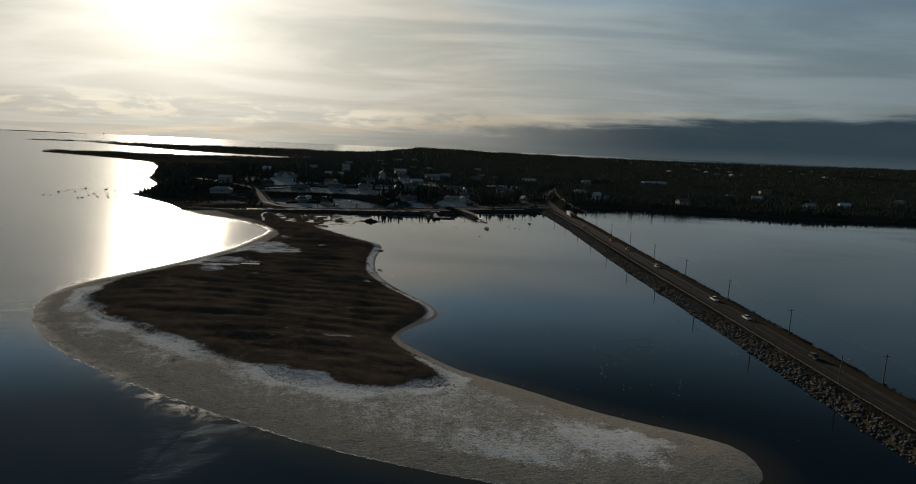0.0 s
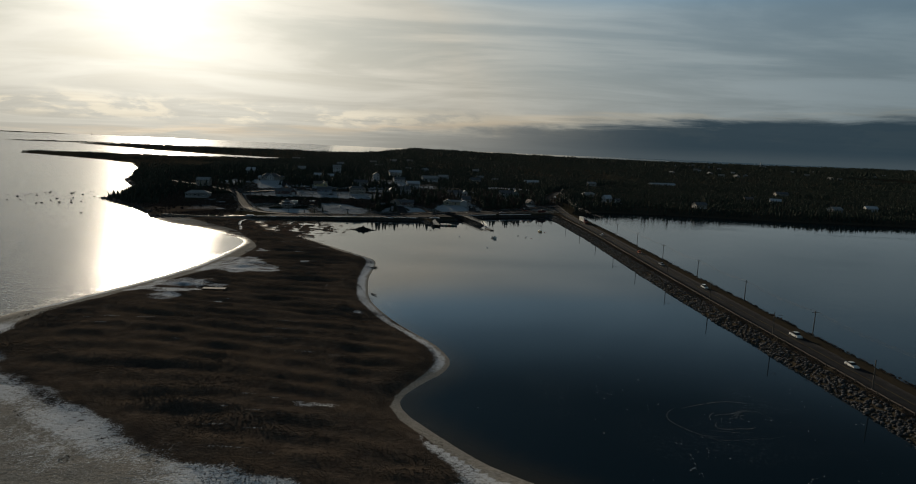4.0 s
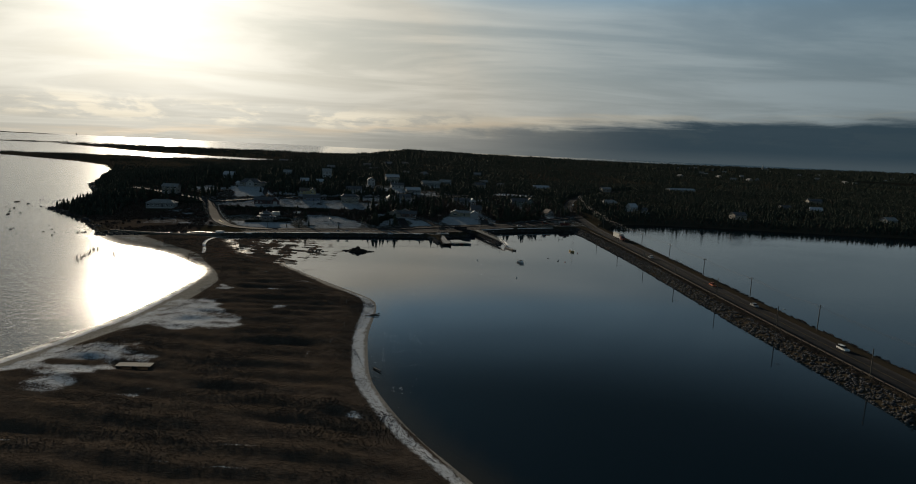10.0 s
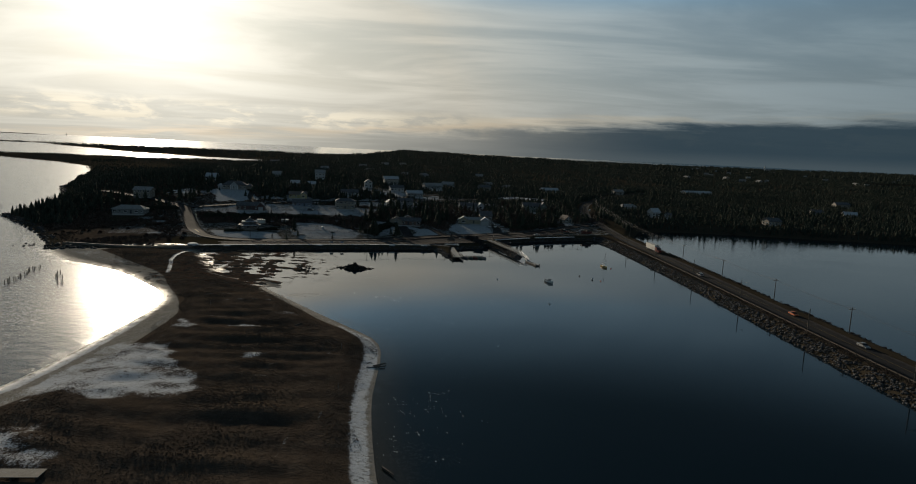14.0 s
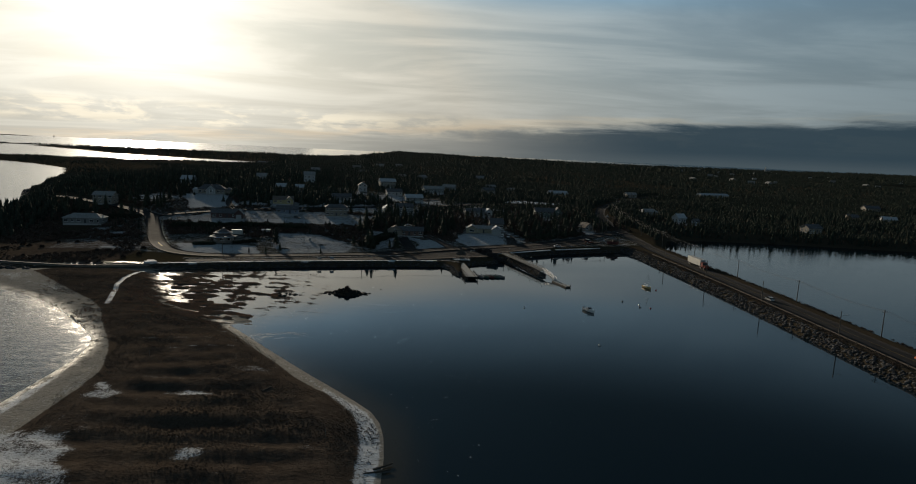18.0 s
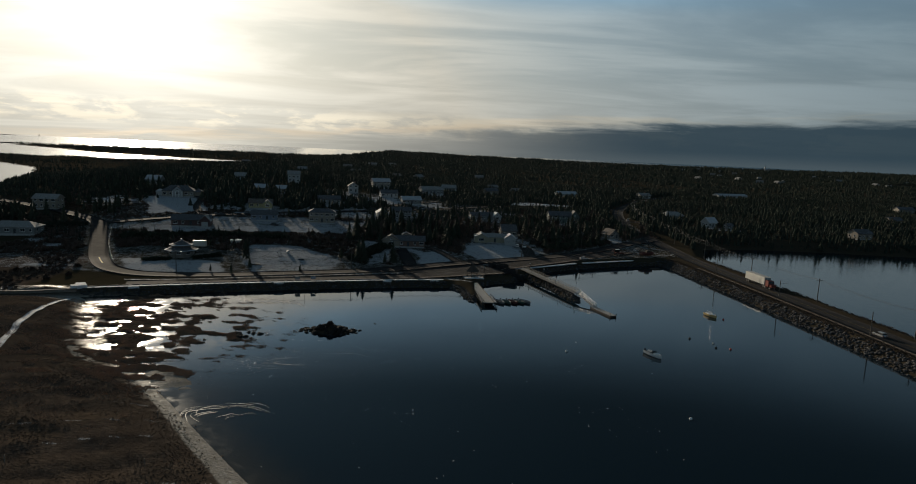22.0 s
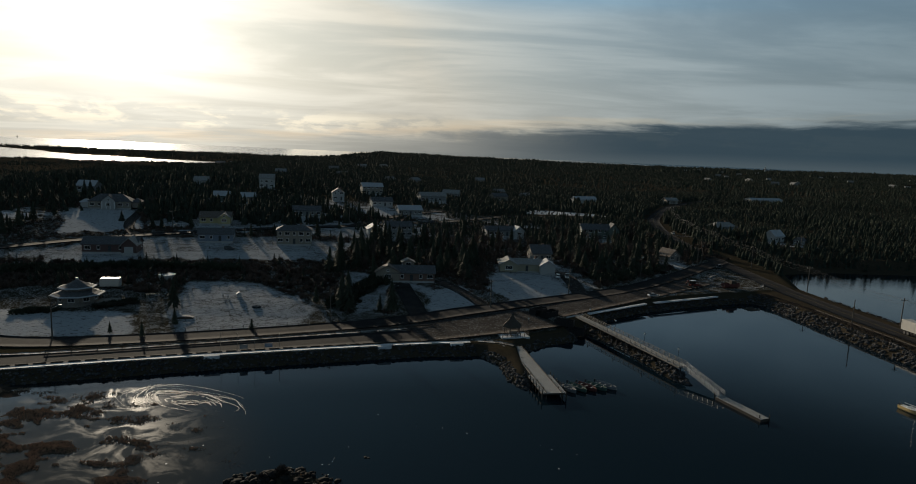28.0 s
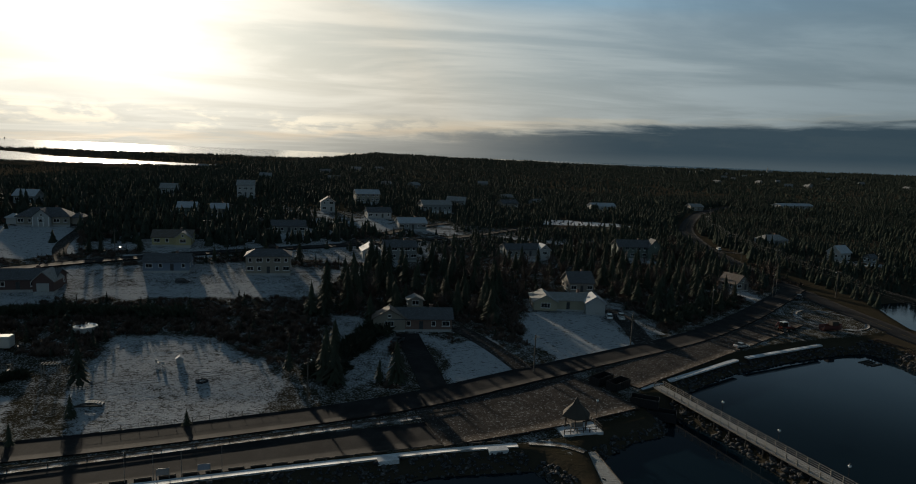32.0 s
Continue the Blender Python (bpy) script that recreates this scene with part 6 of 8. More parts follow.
# pavilion with a pointed roof at the slip
pav = thing("pavilion", "small dark pointed-roof pavilion with a pale plinth", "pavilion", pose(-15.8, 447.5, ground_z(-15.8, 447.5) + 0.05, 0, 0, 12))
bm = bmesh.new()
box(bm, -3.6, 3.8, -3.0, 2.8, -0.6, 0.28)
part("plinth", bm, "frosted_concrete", pav)
for k in range(6):
    a = radians(60 * k)
    bm = bmesh.new()
    box(bm, 2.0 * math.cos(a) - 0.08, 2.0 * math.cos(a) + 0.08, 2.0 * math.sin(a) - 0.08, 2.0 * math.sin(a) + 0.08, 0.28, 2.5)
    part("post", bm, "dark_wood", pav)
bm = bmesh.new()
loft(bm, [octagon_ring(2.6, 2.3, 6, 0), octagon_ring(2.6, 2.45, 6, 0), octagon_ring(0.9, 4.2, 6, 0), octagon_ring(0.75, 4.3, 6, 0), octagon_ring(0.05, 5.6, 6, 0)])
part("roof", bm, "dark_wood", pav, "dark pointed roof")
bm = bmesh.new()
box(bm, -1.0, 1.2, -0.4, 0.4, 0.28, 1.1)
part("bench", bm, "weathered_wood", pav)
for p, q in (((-3.4, -2.8), (3.6, -2.8)), ((3.6, -2.8), (3.6, 2.5))):
    rail_run(pav, p, q, (0.28, 0.28), 1.2, "dark_wood", 0.95, 2)
lamp_post(-11, 451.5, ground_z(-11, 451.5), "black lamp post with white globe beside the pavilion")


# dark steel skips beside the slip
def skip(x, y, rot):
    top = thing("steel_skip", "black open steel skip beside the slip", "skip", pose(x, y, ground_z(x, y) + 0.08, 0, 0, rot), "steel skips")
    w, l, h = 1.2, 2.6, 1.7
    for n, c in (("side_panel", (-l, l, -w, -w + 0.08)), ("side_panel", (-l, l, w - 0.08, w)), ("end_panel", (-l, -l + 0.08, -w + 0.08, w - 0.08)), ("end_panel", (l - 0.08, l, -w + 0.08, w - 0.08))):
        bm = bmesh.new()
        box(bm, *c, 0.15, h)
        part(n, bm, "black_metal", top)
    bm = bmesh.new()
    box(bm, -l, l, -w, w, 0.0, 0.15)
    part("floor_plate", bm, "black_metal", top)
    for k in range(7):
        for sy in (-w - 0.06, w):
            bm = bmesh.new()
            box(bm, -l + 0.1 + k * 0.82, -l + 0.2 + k * 0.82, sy, sy + 0.06, 0.15, h)
            part("rib", bm, "black_metal", top)


skip(-5.4, 468.0, 40)
skip(-2.6, 465.6, 40)
skip(0.0, 457.5, -25)
skip(2.6, 455.3, -25)


# kerb stops, signs and posts along the sidewalk
def walk_point(k, off):
    p = np.array(WALK, float)
    s = np.concatenate([[0], np.cumsum(np.hypot(*np.diff(p, axis=0).T))])
    u = k * s[-1]
    x, y = np.interp(u, s, p[:, 0]), np.interp(u, s, p[:, 1])
    i = min(len(p) - 2, max(0, int(np.searchsorted(s, u)) - 1))
    t = (p[i + 1] - p[i]) / np.hypot(*(p[i + 1] - p[i]))
    return x - t[1] * off, y + t[0] * off, math.degrees(math.atan2(t[1], t[0]))


bm = bmesh.new()
loft(bm, [[(x, -0.13, 0), (x, 0.13, 0), (x, 0.09, 0.2), (x, -0.09, 0.2)] for x in (-1.1, 1.1)])
stop = part("wheel_stop", bm, "dark_wood")
tagged(stop, "dark timber wheel stop at the sidewalk's edge", "wheel stop", "wheel stops of the parking strip")
for i in range(38):
    x, y, a = walk_point(0.02 + 0.95 * i / 37, 1.55)
    m = pose(x, y, ground_z(x, y) + 0.09, 0, 0, a)
    if i == 0:
        stop.matrix_basis = m
    else:
        copy_thing(stop, m)
for k in (0.12, 0.5, 0.82, 0.97):
    x, y, a = walk_point(k, -0.9)
    bm = bmesh.new()
    box(bm, -1.6, 1.6, -0.8, 0.8, -0.5, 0.2, bevel=0.03)
    o = part("lookout_slab", bm, "frosted_concrete")
    o.matrix_basis = pose(x, y, ground_z(x, y) + 0.25, 0, 0, a)
    tagged(o, "frosted concrete lookout slab jutting from the sidewalk", "slab", "lookout slabs on the sea wall")
    o.location.z = QUAY + 0.05


def sign(x, y, rot, w, h, post, mat, label):
    top = thing("sign_board", label, "sign", pose(x, y, ground_z(x, y) + 0.1, 0, 0, rot), "signs along the sidewalk")
    for sx in (-w / 2, w / 2):
        bm = bmesh.new()
        box(bm, sx - 0.05, sx + 0.05, -0.05, 0.05, -0.1, post)
        part("post", bm, "weathered_wood", top)
    bm = bmesh.new()
    box(bm, -w / 2, w / 2, -0.09, -0.05, post - h, post)
    part("panel", bm, mat, top)


x, y, a = walk_point(0.555, 1.0)
sign(x, y, a, 1.6, 1.0, 1.5, "hull_grey", "grey information board on two posts")
x, y, a = walk_point(0.60, 1.0)
sign(x, y, a, 1.6, 0.9, 1.5, "siding_blue", "blue information board on two posts")
for k, h in ((0.515, 4.2), (0.545, 4.0), (0.575, 4.4), (0.62, 3.6)):
    x, y, a = walk_point(k, 1.2)
    fp = thing("flag_pole", "thin bare flag pole on the sidewalk", "flag pole", pose(x, y, ground_z(x, y) + 0.1), "flag poles")
    bm = bmesh.new()
    tube(bm, (0, 0, -0.1), (0, 0, h), 0.05, 0.03)
    part("pole", bm, "weathered_wood", fp)
    bm = bmesh.new()
    bmesh.ops.create_uvsphere(bm, u_segments=8, v_segments=6, radius=0.07, matrix=Matrix.Translation((0, 0, h + 0.04)))
    part("finial", bm, "chrome", fp)
bm = bmesh.new()
box(bm, -2.2, 2.2, -1.3, 1.3, -0.8, 0.9, bevel=0.08)
o = part("concrete_block", bm, "frosted_concrete")
o.matrix_basis = pose(-141.5, 408, QUAY, 0, 0, 35)
tagged(o, "large pale concrete block at the end of the sea wall", "concrete block")


# guard rails
def guard_rail(points, label, step=3.0, lift=0.1, beam="rail_steel"):
    p = chaikin(points, 2, closed=False)
    s = np.concatenate([[0], np.cumsum(np.hypot(*np.diff(p, axis=0).T))])
    u = np.linspace(0, s[-1], int(s[-1] / step) + 1)
    x, y = np.interp(u, s, p[:, 0]), np.interp(u, s, p[:, 1])
    z = terrain(x, y)[0] + lift
    top = thing("guard_rail", label, "guard rail", pose(float(x[0]), float(y[0]), 0))
    ox, oy = float(x[0]), float(y[0])
    bm = bmesh.new()
    box(bm, -0.07, 0.07, -0.07, 0.07, -0.25, 0.72)
    post = part("post", bm, "dark_wood", top)
    for i in range(len(u)):
        m = pose(x[i] - ox, y[i] - oy, z[i])
        if i == 0:
            post.matrix_basis = m
        else:
            twin(post, "post", m, top)
    bm = bmesh.new()
    t = np.gradient(np.stack([x, y], -1), axis=0)
    t /= np.hypot(t[:, 0], t[:, 1])[:, None]
    rings = []
    for i in range(len(u)):
        n = Vector((t[i, 1], -t[i, 0], 0))
        c = Vector((x[i] - ox, y[i] - oy, z[i]))
        rings.append([c + n * a + Vector((0, 0, b)) for a, b in ((0.08, 0.42), (0.14, 0.48), (0.09, 0.55), (0.14, 0.62), (0.08, 0.70), (0.06, 0.70), (0.06, 0.42))])
    loft(bm, rings)
    bmesh.ops.recalc_face_normals(bm, faces=bm.faces)
    part("beam", bm, beam, top)


guard_rail(MEDIAN[1:], "dark weathered guard rail on the snowy verge", 4.8, 0.1, "dark_wood")
guard_rail([(float(np.interp(y, EDGE_Y, EDGE_X)) + 5.6, y) for y in (-40, 40, 140, 210, 310, 380, 440, 480)], "weathered timber guard rail along the causeway", 3.8, 0.0, "dark_wood")
guard_rail([(-176, 497), (-164, 470), (-150, 446)], "pale guard rail on the bend of the shore road", 3.4)

# old pilings in the bay
rp = random.Random(8)
for ax, ay, bx, by, n in ((-171, 322, -179, 352, 26), (-166, 343, -154, 323, 9)):
    for i in range(n):
        k = (i + rp.uniform(-0.3, 0.3)) / n
        o = bmesh.new()
        tube(o, (0, 0, -1.5), (rp.uniform(-0.2, 0.2), rp.uniform(-0.2, 0.2), rp.uniform(0.5, 1.9)), 0.17, 0.12, 7)
        ob = part("old_piling", o, "dark_wood")
        ob.location = (ax + (bx - ax) * k + rp.uniform(-1.2, 1.2), ay + (by - ay) * k, 0)
        tagged(ob, "rotten dark timber piling standing in the bay", "piling", "old pilings in the bay")

# wooden platform, logs and marker posts on the dunes
plat = thing("wooden_platform", "low weathered wooden platform in the dune grass", "platform", pose(-82, 195.5, ground_z(-82, 195.5) + 0.5, 0, 0, 4))
for k in range(14):
    bm = bmesh.new()
    box(bm, -4.0 + k * 0.57, -3.46 + k * 0.57, -1.3, 1.3, 0, 0.09)
    part("board", bm, "weathered_wood", plat)
for sx in (-3.6, 0, 3.6):
    bm = bmesh.new()
    box(bm, sx - 0.1, sx + 0.1, -1.3, 1.3, -0.8, -0.005)
    part("bearer", bm, "dark_wood", plat)
for lx, ly, rot, l in ((-34, 252.5, 20, 4.6), (-33.2, 254.3, 35, 3.6), (-26, 203, -50, 3.4), (-60, 283, 60, 3.0)):
    bm = bmesh.new()
    tube(bm, (-l / 2, 0, 0), (l / 2, 0, 0.12), 0.22, 0.12, 9)
    for k in (0.1, 0.3):
        tube(bm, (l * k, 0, 0.1), (l * k + 0.3, 0.25, 0.45), 0.05, 0.02, 5)
    o = part("driftwood_log", bm, "dark_wood")
    o.matrix_basis = pose(lx, ly, max(0.1, ground_z(lx, ly)) + 0.1, 0, 0, rot)
    tagged(o, "dark driftwood log lying at the water's edge", "log", "driftwood")
for px, py in ((-44, 262), (-72, 300), (-40, 235), (-78, 318), (-92, 300)):
    bm = bmesh.new()
    tube(bm, (0, 0, -0.5), (0, 0, 1.5), 0.05, 0.05, 6)
    o = part("marker_post", bm, "weathered_wood")
    o.location = (px, py, ground_z(px, py))
    tagged(o, "thin pale marker post in dune grass", "post", "marker posts on the spit")

ramp_slab = thing("snowy_ramp", "snow-covered concrete ramp at the end of the sea wall", "ramp", pose(-143, 411, 0, 0, 0, 20))
bm = bmesh.new()
box(bm, -1.4, 1.4, -4.0, 3.0, ground_z(-143, 411) - 1.0, max(ground_z(-143, 411), ground_z(-142, 414)) + 0.35, bevel=0.08)
part("slab", bm, "frosted_concrete", ramp_slab)

# ---- vehicles ----
def wheel(top, x, y, r, w=0.22):
    bm = bmesh.new()
    tube(bm, (0, -w / 2, 0), (0, w / 2, 0), r, sides=16)
    t = part("wheel", bm, "rubber", top)
    t.location = (x, y, r)
    bm = bmesh.new()
    tube(bm, (0, -w / 2 - 0.015, 0), (0, w / 2 + 0.015, 0), r * 0.6, sides=12)
    part("rim", bm, "chrome", t)


def car(x, y, rot, kind, paint, label, z=None, group="cars on the causeway"):
    """A car with its nose to +x: 'sedan', 'wagon' or 'pickup'."""
    top = thing("pickup_truck" if kind == "pickup" else "car", label, "pickup" if kind == "pickup" else "car", pose(x, y, (ground_z(x, y) + 0.12) if z is None else z, 0, 0, rot) @ Matrix.Scale(0.84, 4), group)
    l, w = (5.4, 1.9) if kind == "pickup" else (4.7, 1.82)
    hood, deck = (1.02, 1.0) if kind == "pickup" else (0.86, 0.95)
    bm = bmesh.new()
    prof = [(-l / 2, 0.62), (-l / 2 + 0.12, deck), (-0.5, deck + 0.02), (0.9, hood + 0.06), (l / 2 - 0.35, hood - 0.08), (l / 2, 0.62)]
    rings = []
    for sy, k in ((-1, 0.96), (-0.9, 1.0), (0.9, 1.0), (1, 0.96)):
        rings.append([(p[0] * (0.99 if abs(sy) == 1 else 1), sy * w / 2, 0.28 + (p[1] - 0.28) * k) for p in prof] + [(l / 2 - 0.05, sy * w / 2, 0.3), (-l / 2 + 0.05, sy * w / 2, 0.3)])
    loft(bm, rings)
    bmesh.ops.recalc_face_normals(bm, faces=bm.faces)
    body = part("body", bm, paint, top)
    if kind == "sedan":
        cab = [(-1.75, 0.93), (-0.95, 1.42), (0.25, 1.45), (1.15, 0.92)]
    elif kind == "wagon":
        cab = [(-2.2, 0.95), (-1.95, 1.52), (0.2, 1.58), (1.15, 0.92)]
    else:
        cab = [(-0.75, 1.0), (-0.6, 1.78), (0.75, 1.8), (1.45, 1.02)]
    bm = bmesh.new()
    loft(bm, [[(p[0], sy * w * (0.47 if p[1] < 1.1 else 0.40), p[1]) for p in cab] for sy in (-1, 1)])
    bmesh.ops.recalc_face_normals(bm, faces=bm.faces)
    part("glass_cabin", bm, "glass_dark", top, "dark car glass")
    bm = bmesh.new()
    a, b = cab[1], cab[2]
    box(bm, a[0] - 0.05, b[0] + 0.05, -w * 0.40, w * 0.40, a[1] - 0.01, b[1] + 0.05, bevel=0.03)
    part("roof", bm, paint, top)
    if kind == "pickup":
        bm = bmesh.new()
        box(bm, -l / 2 + 0.15, -0.85, -w / 2 + 0.12, w / 2 - 0.12, 0.98, 1.012)
        part("load_bed", bm, "rubber", top)
    for sx in (-l * 0.3, l * 0.31):
        for sy in (-w / 2 + 0.08, w / 2 - 0.08):
            wheel(top, sx, sy, 0.36 if kind == "pickup" else 0.32)
    for sy in (-0.62, 0.62):
        for sx, mat, nm in ((l / 2 - 0.06, "light_lens", "headlight"), (-l / 2 - 0.01, "tail_lens", "tail_light")):
            bm = bmesh.new()
            box(bm, sx, sx + 0.06, sy - 0.16, sy + 0.16, 0.62, 0.76)
            part(nm, bm, mat, body)


def on_road(y, lane):
    x = float(np.interp(y, LINE_Y, LINE_X)) + lane
    x2 = float(np.interp(y + 5, LINE_Y, LINE_X)) + lane
    return x, y, math.degrees(math.atan2(5, x2 - x))


for y, lane, back, kind, paint, label in ((162, 1.9, 0, "pickup", "paint_white", "white pickup truck driving on the causeway"), (136, 1.9, 0, "sedan", "paint_white", "white sedan driving on the causeway"),
                                          (228, 1.9, 0, "wagon", "paint_white", "white estate car driving on the causeway"), (278, 1.9, 0, "sedan", "paint_silver", "silver sedan driving on the causeway"),
                                          (96, 1.9, 0, "wagon", "paint_dark", "dark off-road wagon driving on the causeway"), (313, 1.9, 0, "sedan", "paint_orange", "orange car driving on the causeway"),
                                          (380, -1.9, 180, "wagon", "paint_silver", "silver estate car driving on the causeway")):
    x, y, a = on_road(y, lane)
    car(x, y, a + 180 + back, kind, paint, label, DAM + 0.11)


def lorry(y):
    """A tractor with a long box trailer, nose to +x."""
    x, y, a = on_road(y, 1.9)
    top = thing("box_lorry", "articulated lorry with a dirty white box trailer", "lorry", pose(x, y, DAM + 0.11, 0, 0, a + 180))
    bm = bmesh.new()
    box(bm, -8.2, 5.4, -1.28, 1.28, 1.15, 4.0, bevel=0.04)
    tr = part("trailer_box", bm, "trailer_white", top)
    for k in range(10):
        for sy in (-1.30, 1.28):
            bm = bmesh.new()
            box(bm, -7.9 + k * 1.42, -7.82 + k * 1.42, sy, sy + 0.02, 1.2, 3.95)
            part("rib", bm, "trailer_white", tr)
    bm = bmesh.new()
    box(bm, -8.0, 5.0, -0.5, 0.5, 0.85, 1.14)
    part("chassis", bm, "black_metal", top)
    bm = bmesh.new()
    loft(bm, [[(5.9, sy, 0.9), (8.0, sy, 0.9), (8.0, sy, 2.1), (7.7, sy * 0.95, 3.0), (5.9, sy * 0.95, 3.2)] for sy in (-1.2, 1.2)])
    bmesh.ops.recalc_face_normals(bm, faces=bm.faces)
    part("cab", bm, "paint_red", top)
    bm = bmesh.new()
    loft(bm, [[(8.01, sy, 0.8), (9.6, sy * 0.92, 0.8), (9.6, sy * 0.92, 1.8), (8.01, sy, 2.0)] for sy in (-1.0, 1.0)])
    bmesh.ops.recalc_face_normals(bm, faces=bm.faces)
    part("bonnet", bm, "paint_red", top)
    bm = bmesh.new()
    loft(bm, [[(8.02, sy, 2.15), (8.05, sy, 2.15), (7.76, sy * 0.93, 2.92), (7.72, sy * 0.93, 2.92)] for sy in (-1.05, 1.05)])
    part("windshield", bm, "glass_dark", top)
    for sx in (-6.9, -5.7, 4.7, 5.9, 8.9):
        for sy in (-1.05, 1.05):
            wheel(top, sx, sy, 0.5, 0.32)
    for sy in (-1.15, 1.15):
        bm = bmesh.new()
        tube(bm, (5.75, sy * 0.8, 1.0), (5.75, sy * 0.8, 3.9), 0.09)
        part("exhaust_stack", bm, "chrome", top)


lorry(449)
car(38, 494, 15, "sedan", "paint_silver", "silver car parked on the gravel yard", group="parked cars")
car(85, 546, -130, "pickup", "paint_dark", "dark pickup waiting at the junction", group="parked cars")
car(9.5, 512.5, 80, "wagon", "paint_white", "white wagon parked before the garage", group="parked cars")
car(13, 513, 80, "pickup", "paint_white", "white pickup parked before the garage", group="parked cars")
car(103, 642, 80, "wagon", "paint_white", "white van driving into the village", group="parked cars")
car(-48, 485, 60, "sedan", "paint_dark", "dark car parked by the brick bungalow", group="parked cars")
car(-110, 523, 20, "wagon", "paint_dark", "dark wagon parked by the blue house", group="parked cars")
car(-140, 553, 30, "sedan", "paint_silver", "silver car parked by the yellow house", group="parked cars")


def digger(x, y, rot):
    top = thing("backhoe_loader", "dark red and black backhoe loader parked on gravel", "digger", pose(x, y, ground_z(x, y) + 0.1, 0, 0, rot))
    bm = bmesh.new()
    box(bm, -1.6, 2.0, -0.6, 0.6, 0.8, 1.5, bevel=0.08)
    part("body", bm, "paint_red", top)
    bm = bmesh.new()
    loft(bm, [[(-1.3, sy, 1.5), (0.5, sy, 1.5), (0.35, sy * 0.9, 2.7), (-1.2, sy * 0.9, 2.7)] for sy in (-0.65, 0.65)])
    bmesh.ops.recalc_face_normals(bm, faces=bm.faces)
    part("cab", bm, "glass_dark", top)
    bm = bmesh.new()
    box(bm, -1.35, 0.5, -0.68, 0.68, 2.7, 2.82)
    part("roof", bm, "paint_white", top)
    for sx, r in ((-1.0, 0.72), (1.5, 0.5)):
        for sy in (-0.85, 0.85):
            wheel(top, sx, sy, r, 0.4)
    bm = bmesh.new()
    loft(bm, [[(2.9, -1.1, 0.3), (3.5, -1.1, 0.3), (2.95, -1.1, 1.1)], [(2.9, 1.1, 0.3), (3.5, 1.1, 0.3), (2.95, 1.1, 1.1)]])
    part("bucket", bm, "black_metal", top)
    for sy in (-0.6, 0.6):
        bm = bmesh.new()
        tube(bm, (1.0, sy, 1.5), (2.95, sy, 0.7), 0.09, sides=6)
        part("loader_arm", bm, "paint_red", top)
    bm = bmesh.new()
    tube(bm, (-1.6, 0, 1.0), (-2.6, 0, 2.9), 0.14, sides=6)
    tube(bm, (-2.6, 0, 2.9), (-3.6, 0, 1.6), 0.11, sides=6)
    part("boom", bm, "paint_red", top)


digger(58, 509, 20)
# stand-in for a dark machine on the yard, shaped as a boat
yard = thing("laid_up_boat", "dark red boat shape standing in for a dark machine on the yard", "boat", pose(73, 511, ground_z(73, 511) + 0.7, 0, 0, 10))
bm = bmesh.new()
hull(bm, 7.0, 2.5, 1.1, 0.8, 0.5)
part("hull", bm, "hull_red", yard)
bm = bmesh.new()
box(bm, -0.5, 1.6, -0.8, 0.8, 0.9, 2.1, bevel=0.08)
part("wheelhouse", bm, "dark_wood", yard)
for sx in (-2.0, 1.5):
    bm = bmesh.new()
    box(bm, sx - 0.12, sx + 0.12, -1.0, 1.0, -0.75, -0.3)
    part("chock", bm, "dark_wood", yard)
raft = thing("derelict_raft", "half-sunk wreck of a raft at the corner of the basin", "raft", pose(71, 492, 0.05, 0, 0, 20))
for k in range(5):
    bm = bmesh.new()
    tube(bm, (-2.5 + rp.uniform(-0.4, 0.4), k * 0.8 - 1.6, 0), (2.5, k * 0.8 - 1.6 + rp.uniform(-0.5, 0.5), 0.1), 0.16, 0.12, 7)
    part("timber", bm, "dark_wood", raft)


# ---- utility poles and lines ----
def utility_pole(x, y, h, rot, arm=True, light=False, lean=0.0, z=None, group="utility poles"):
    z = ground_z(x, y) if z is None else z
    top = thing("utility_pole", "weathered wooden utility pole with a cross-arm" if arm else "weathered wooden pole with a street light", "utility pole", pose(x, y, z, lean, lean * 0.5, rot), group)
    bm = bmesh.new()
    tube(bm, (0, 0, -0.6), (0, 0, h), 0.17, 0.11, 9)
    part("pole", bm, "pole_wood", top)
    if arm:
        bm = bmesh.new()
        box(bm, -1.1, 1.1, -0.06, 0.06, h - 0.75, h - 0.62)
        a = part("cross_arm", bm, "pole_wood", top)
        for k in (-1.0, 0, 1.0):
            bm = bmesh.new()
            tube(bm, (k, 0, h - 0.62), (k, 0, h - 0.42), 0.06, 0.04, 7)
            part("insulator", bm, "lamp_globe", a)
    if light:
        bm = bmesh.new()
        tube(bm, (0, 0, h - 1.5), (1.9, 0, h - 1.0), 0.045, sides=6)
        part("bracket", bm, "rail_steel", top)
        bm = bmesh.new()
        box(bm, 1.7, 2.5, -0.14, 0.14, h - 1.08, h - 0.93, bevel=0.03)
        part("lamp_head", bm, "rail_steel", top)
    return Vector((x, y, z + h - 0.45))


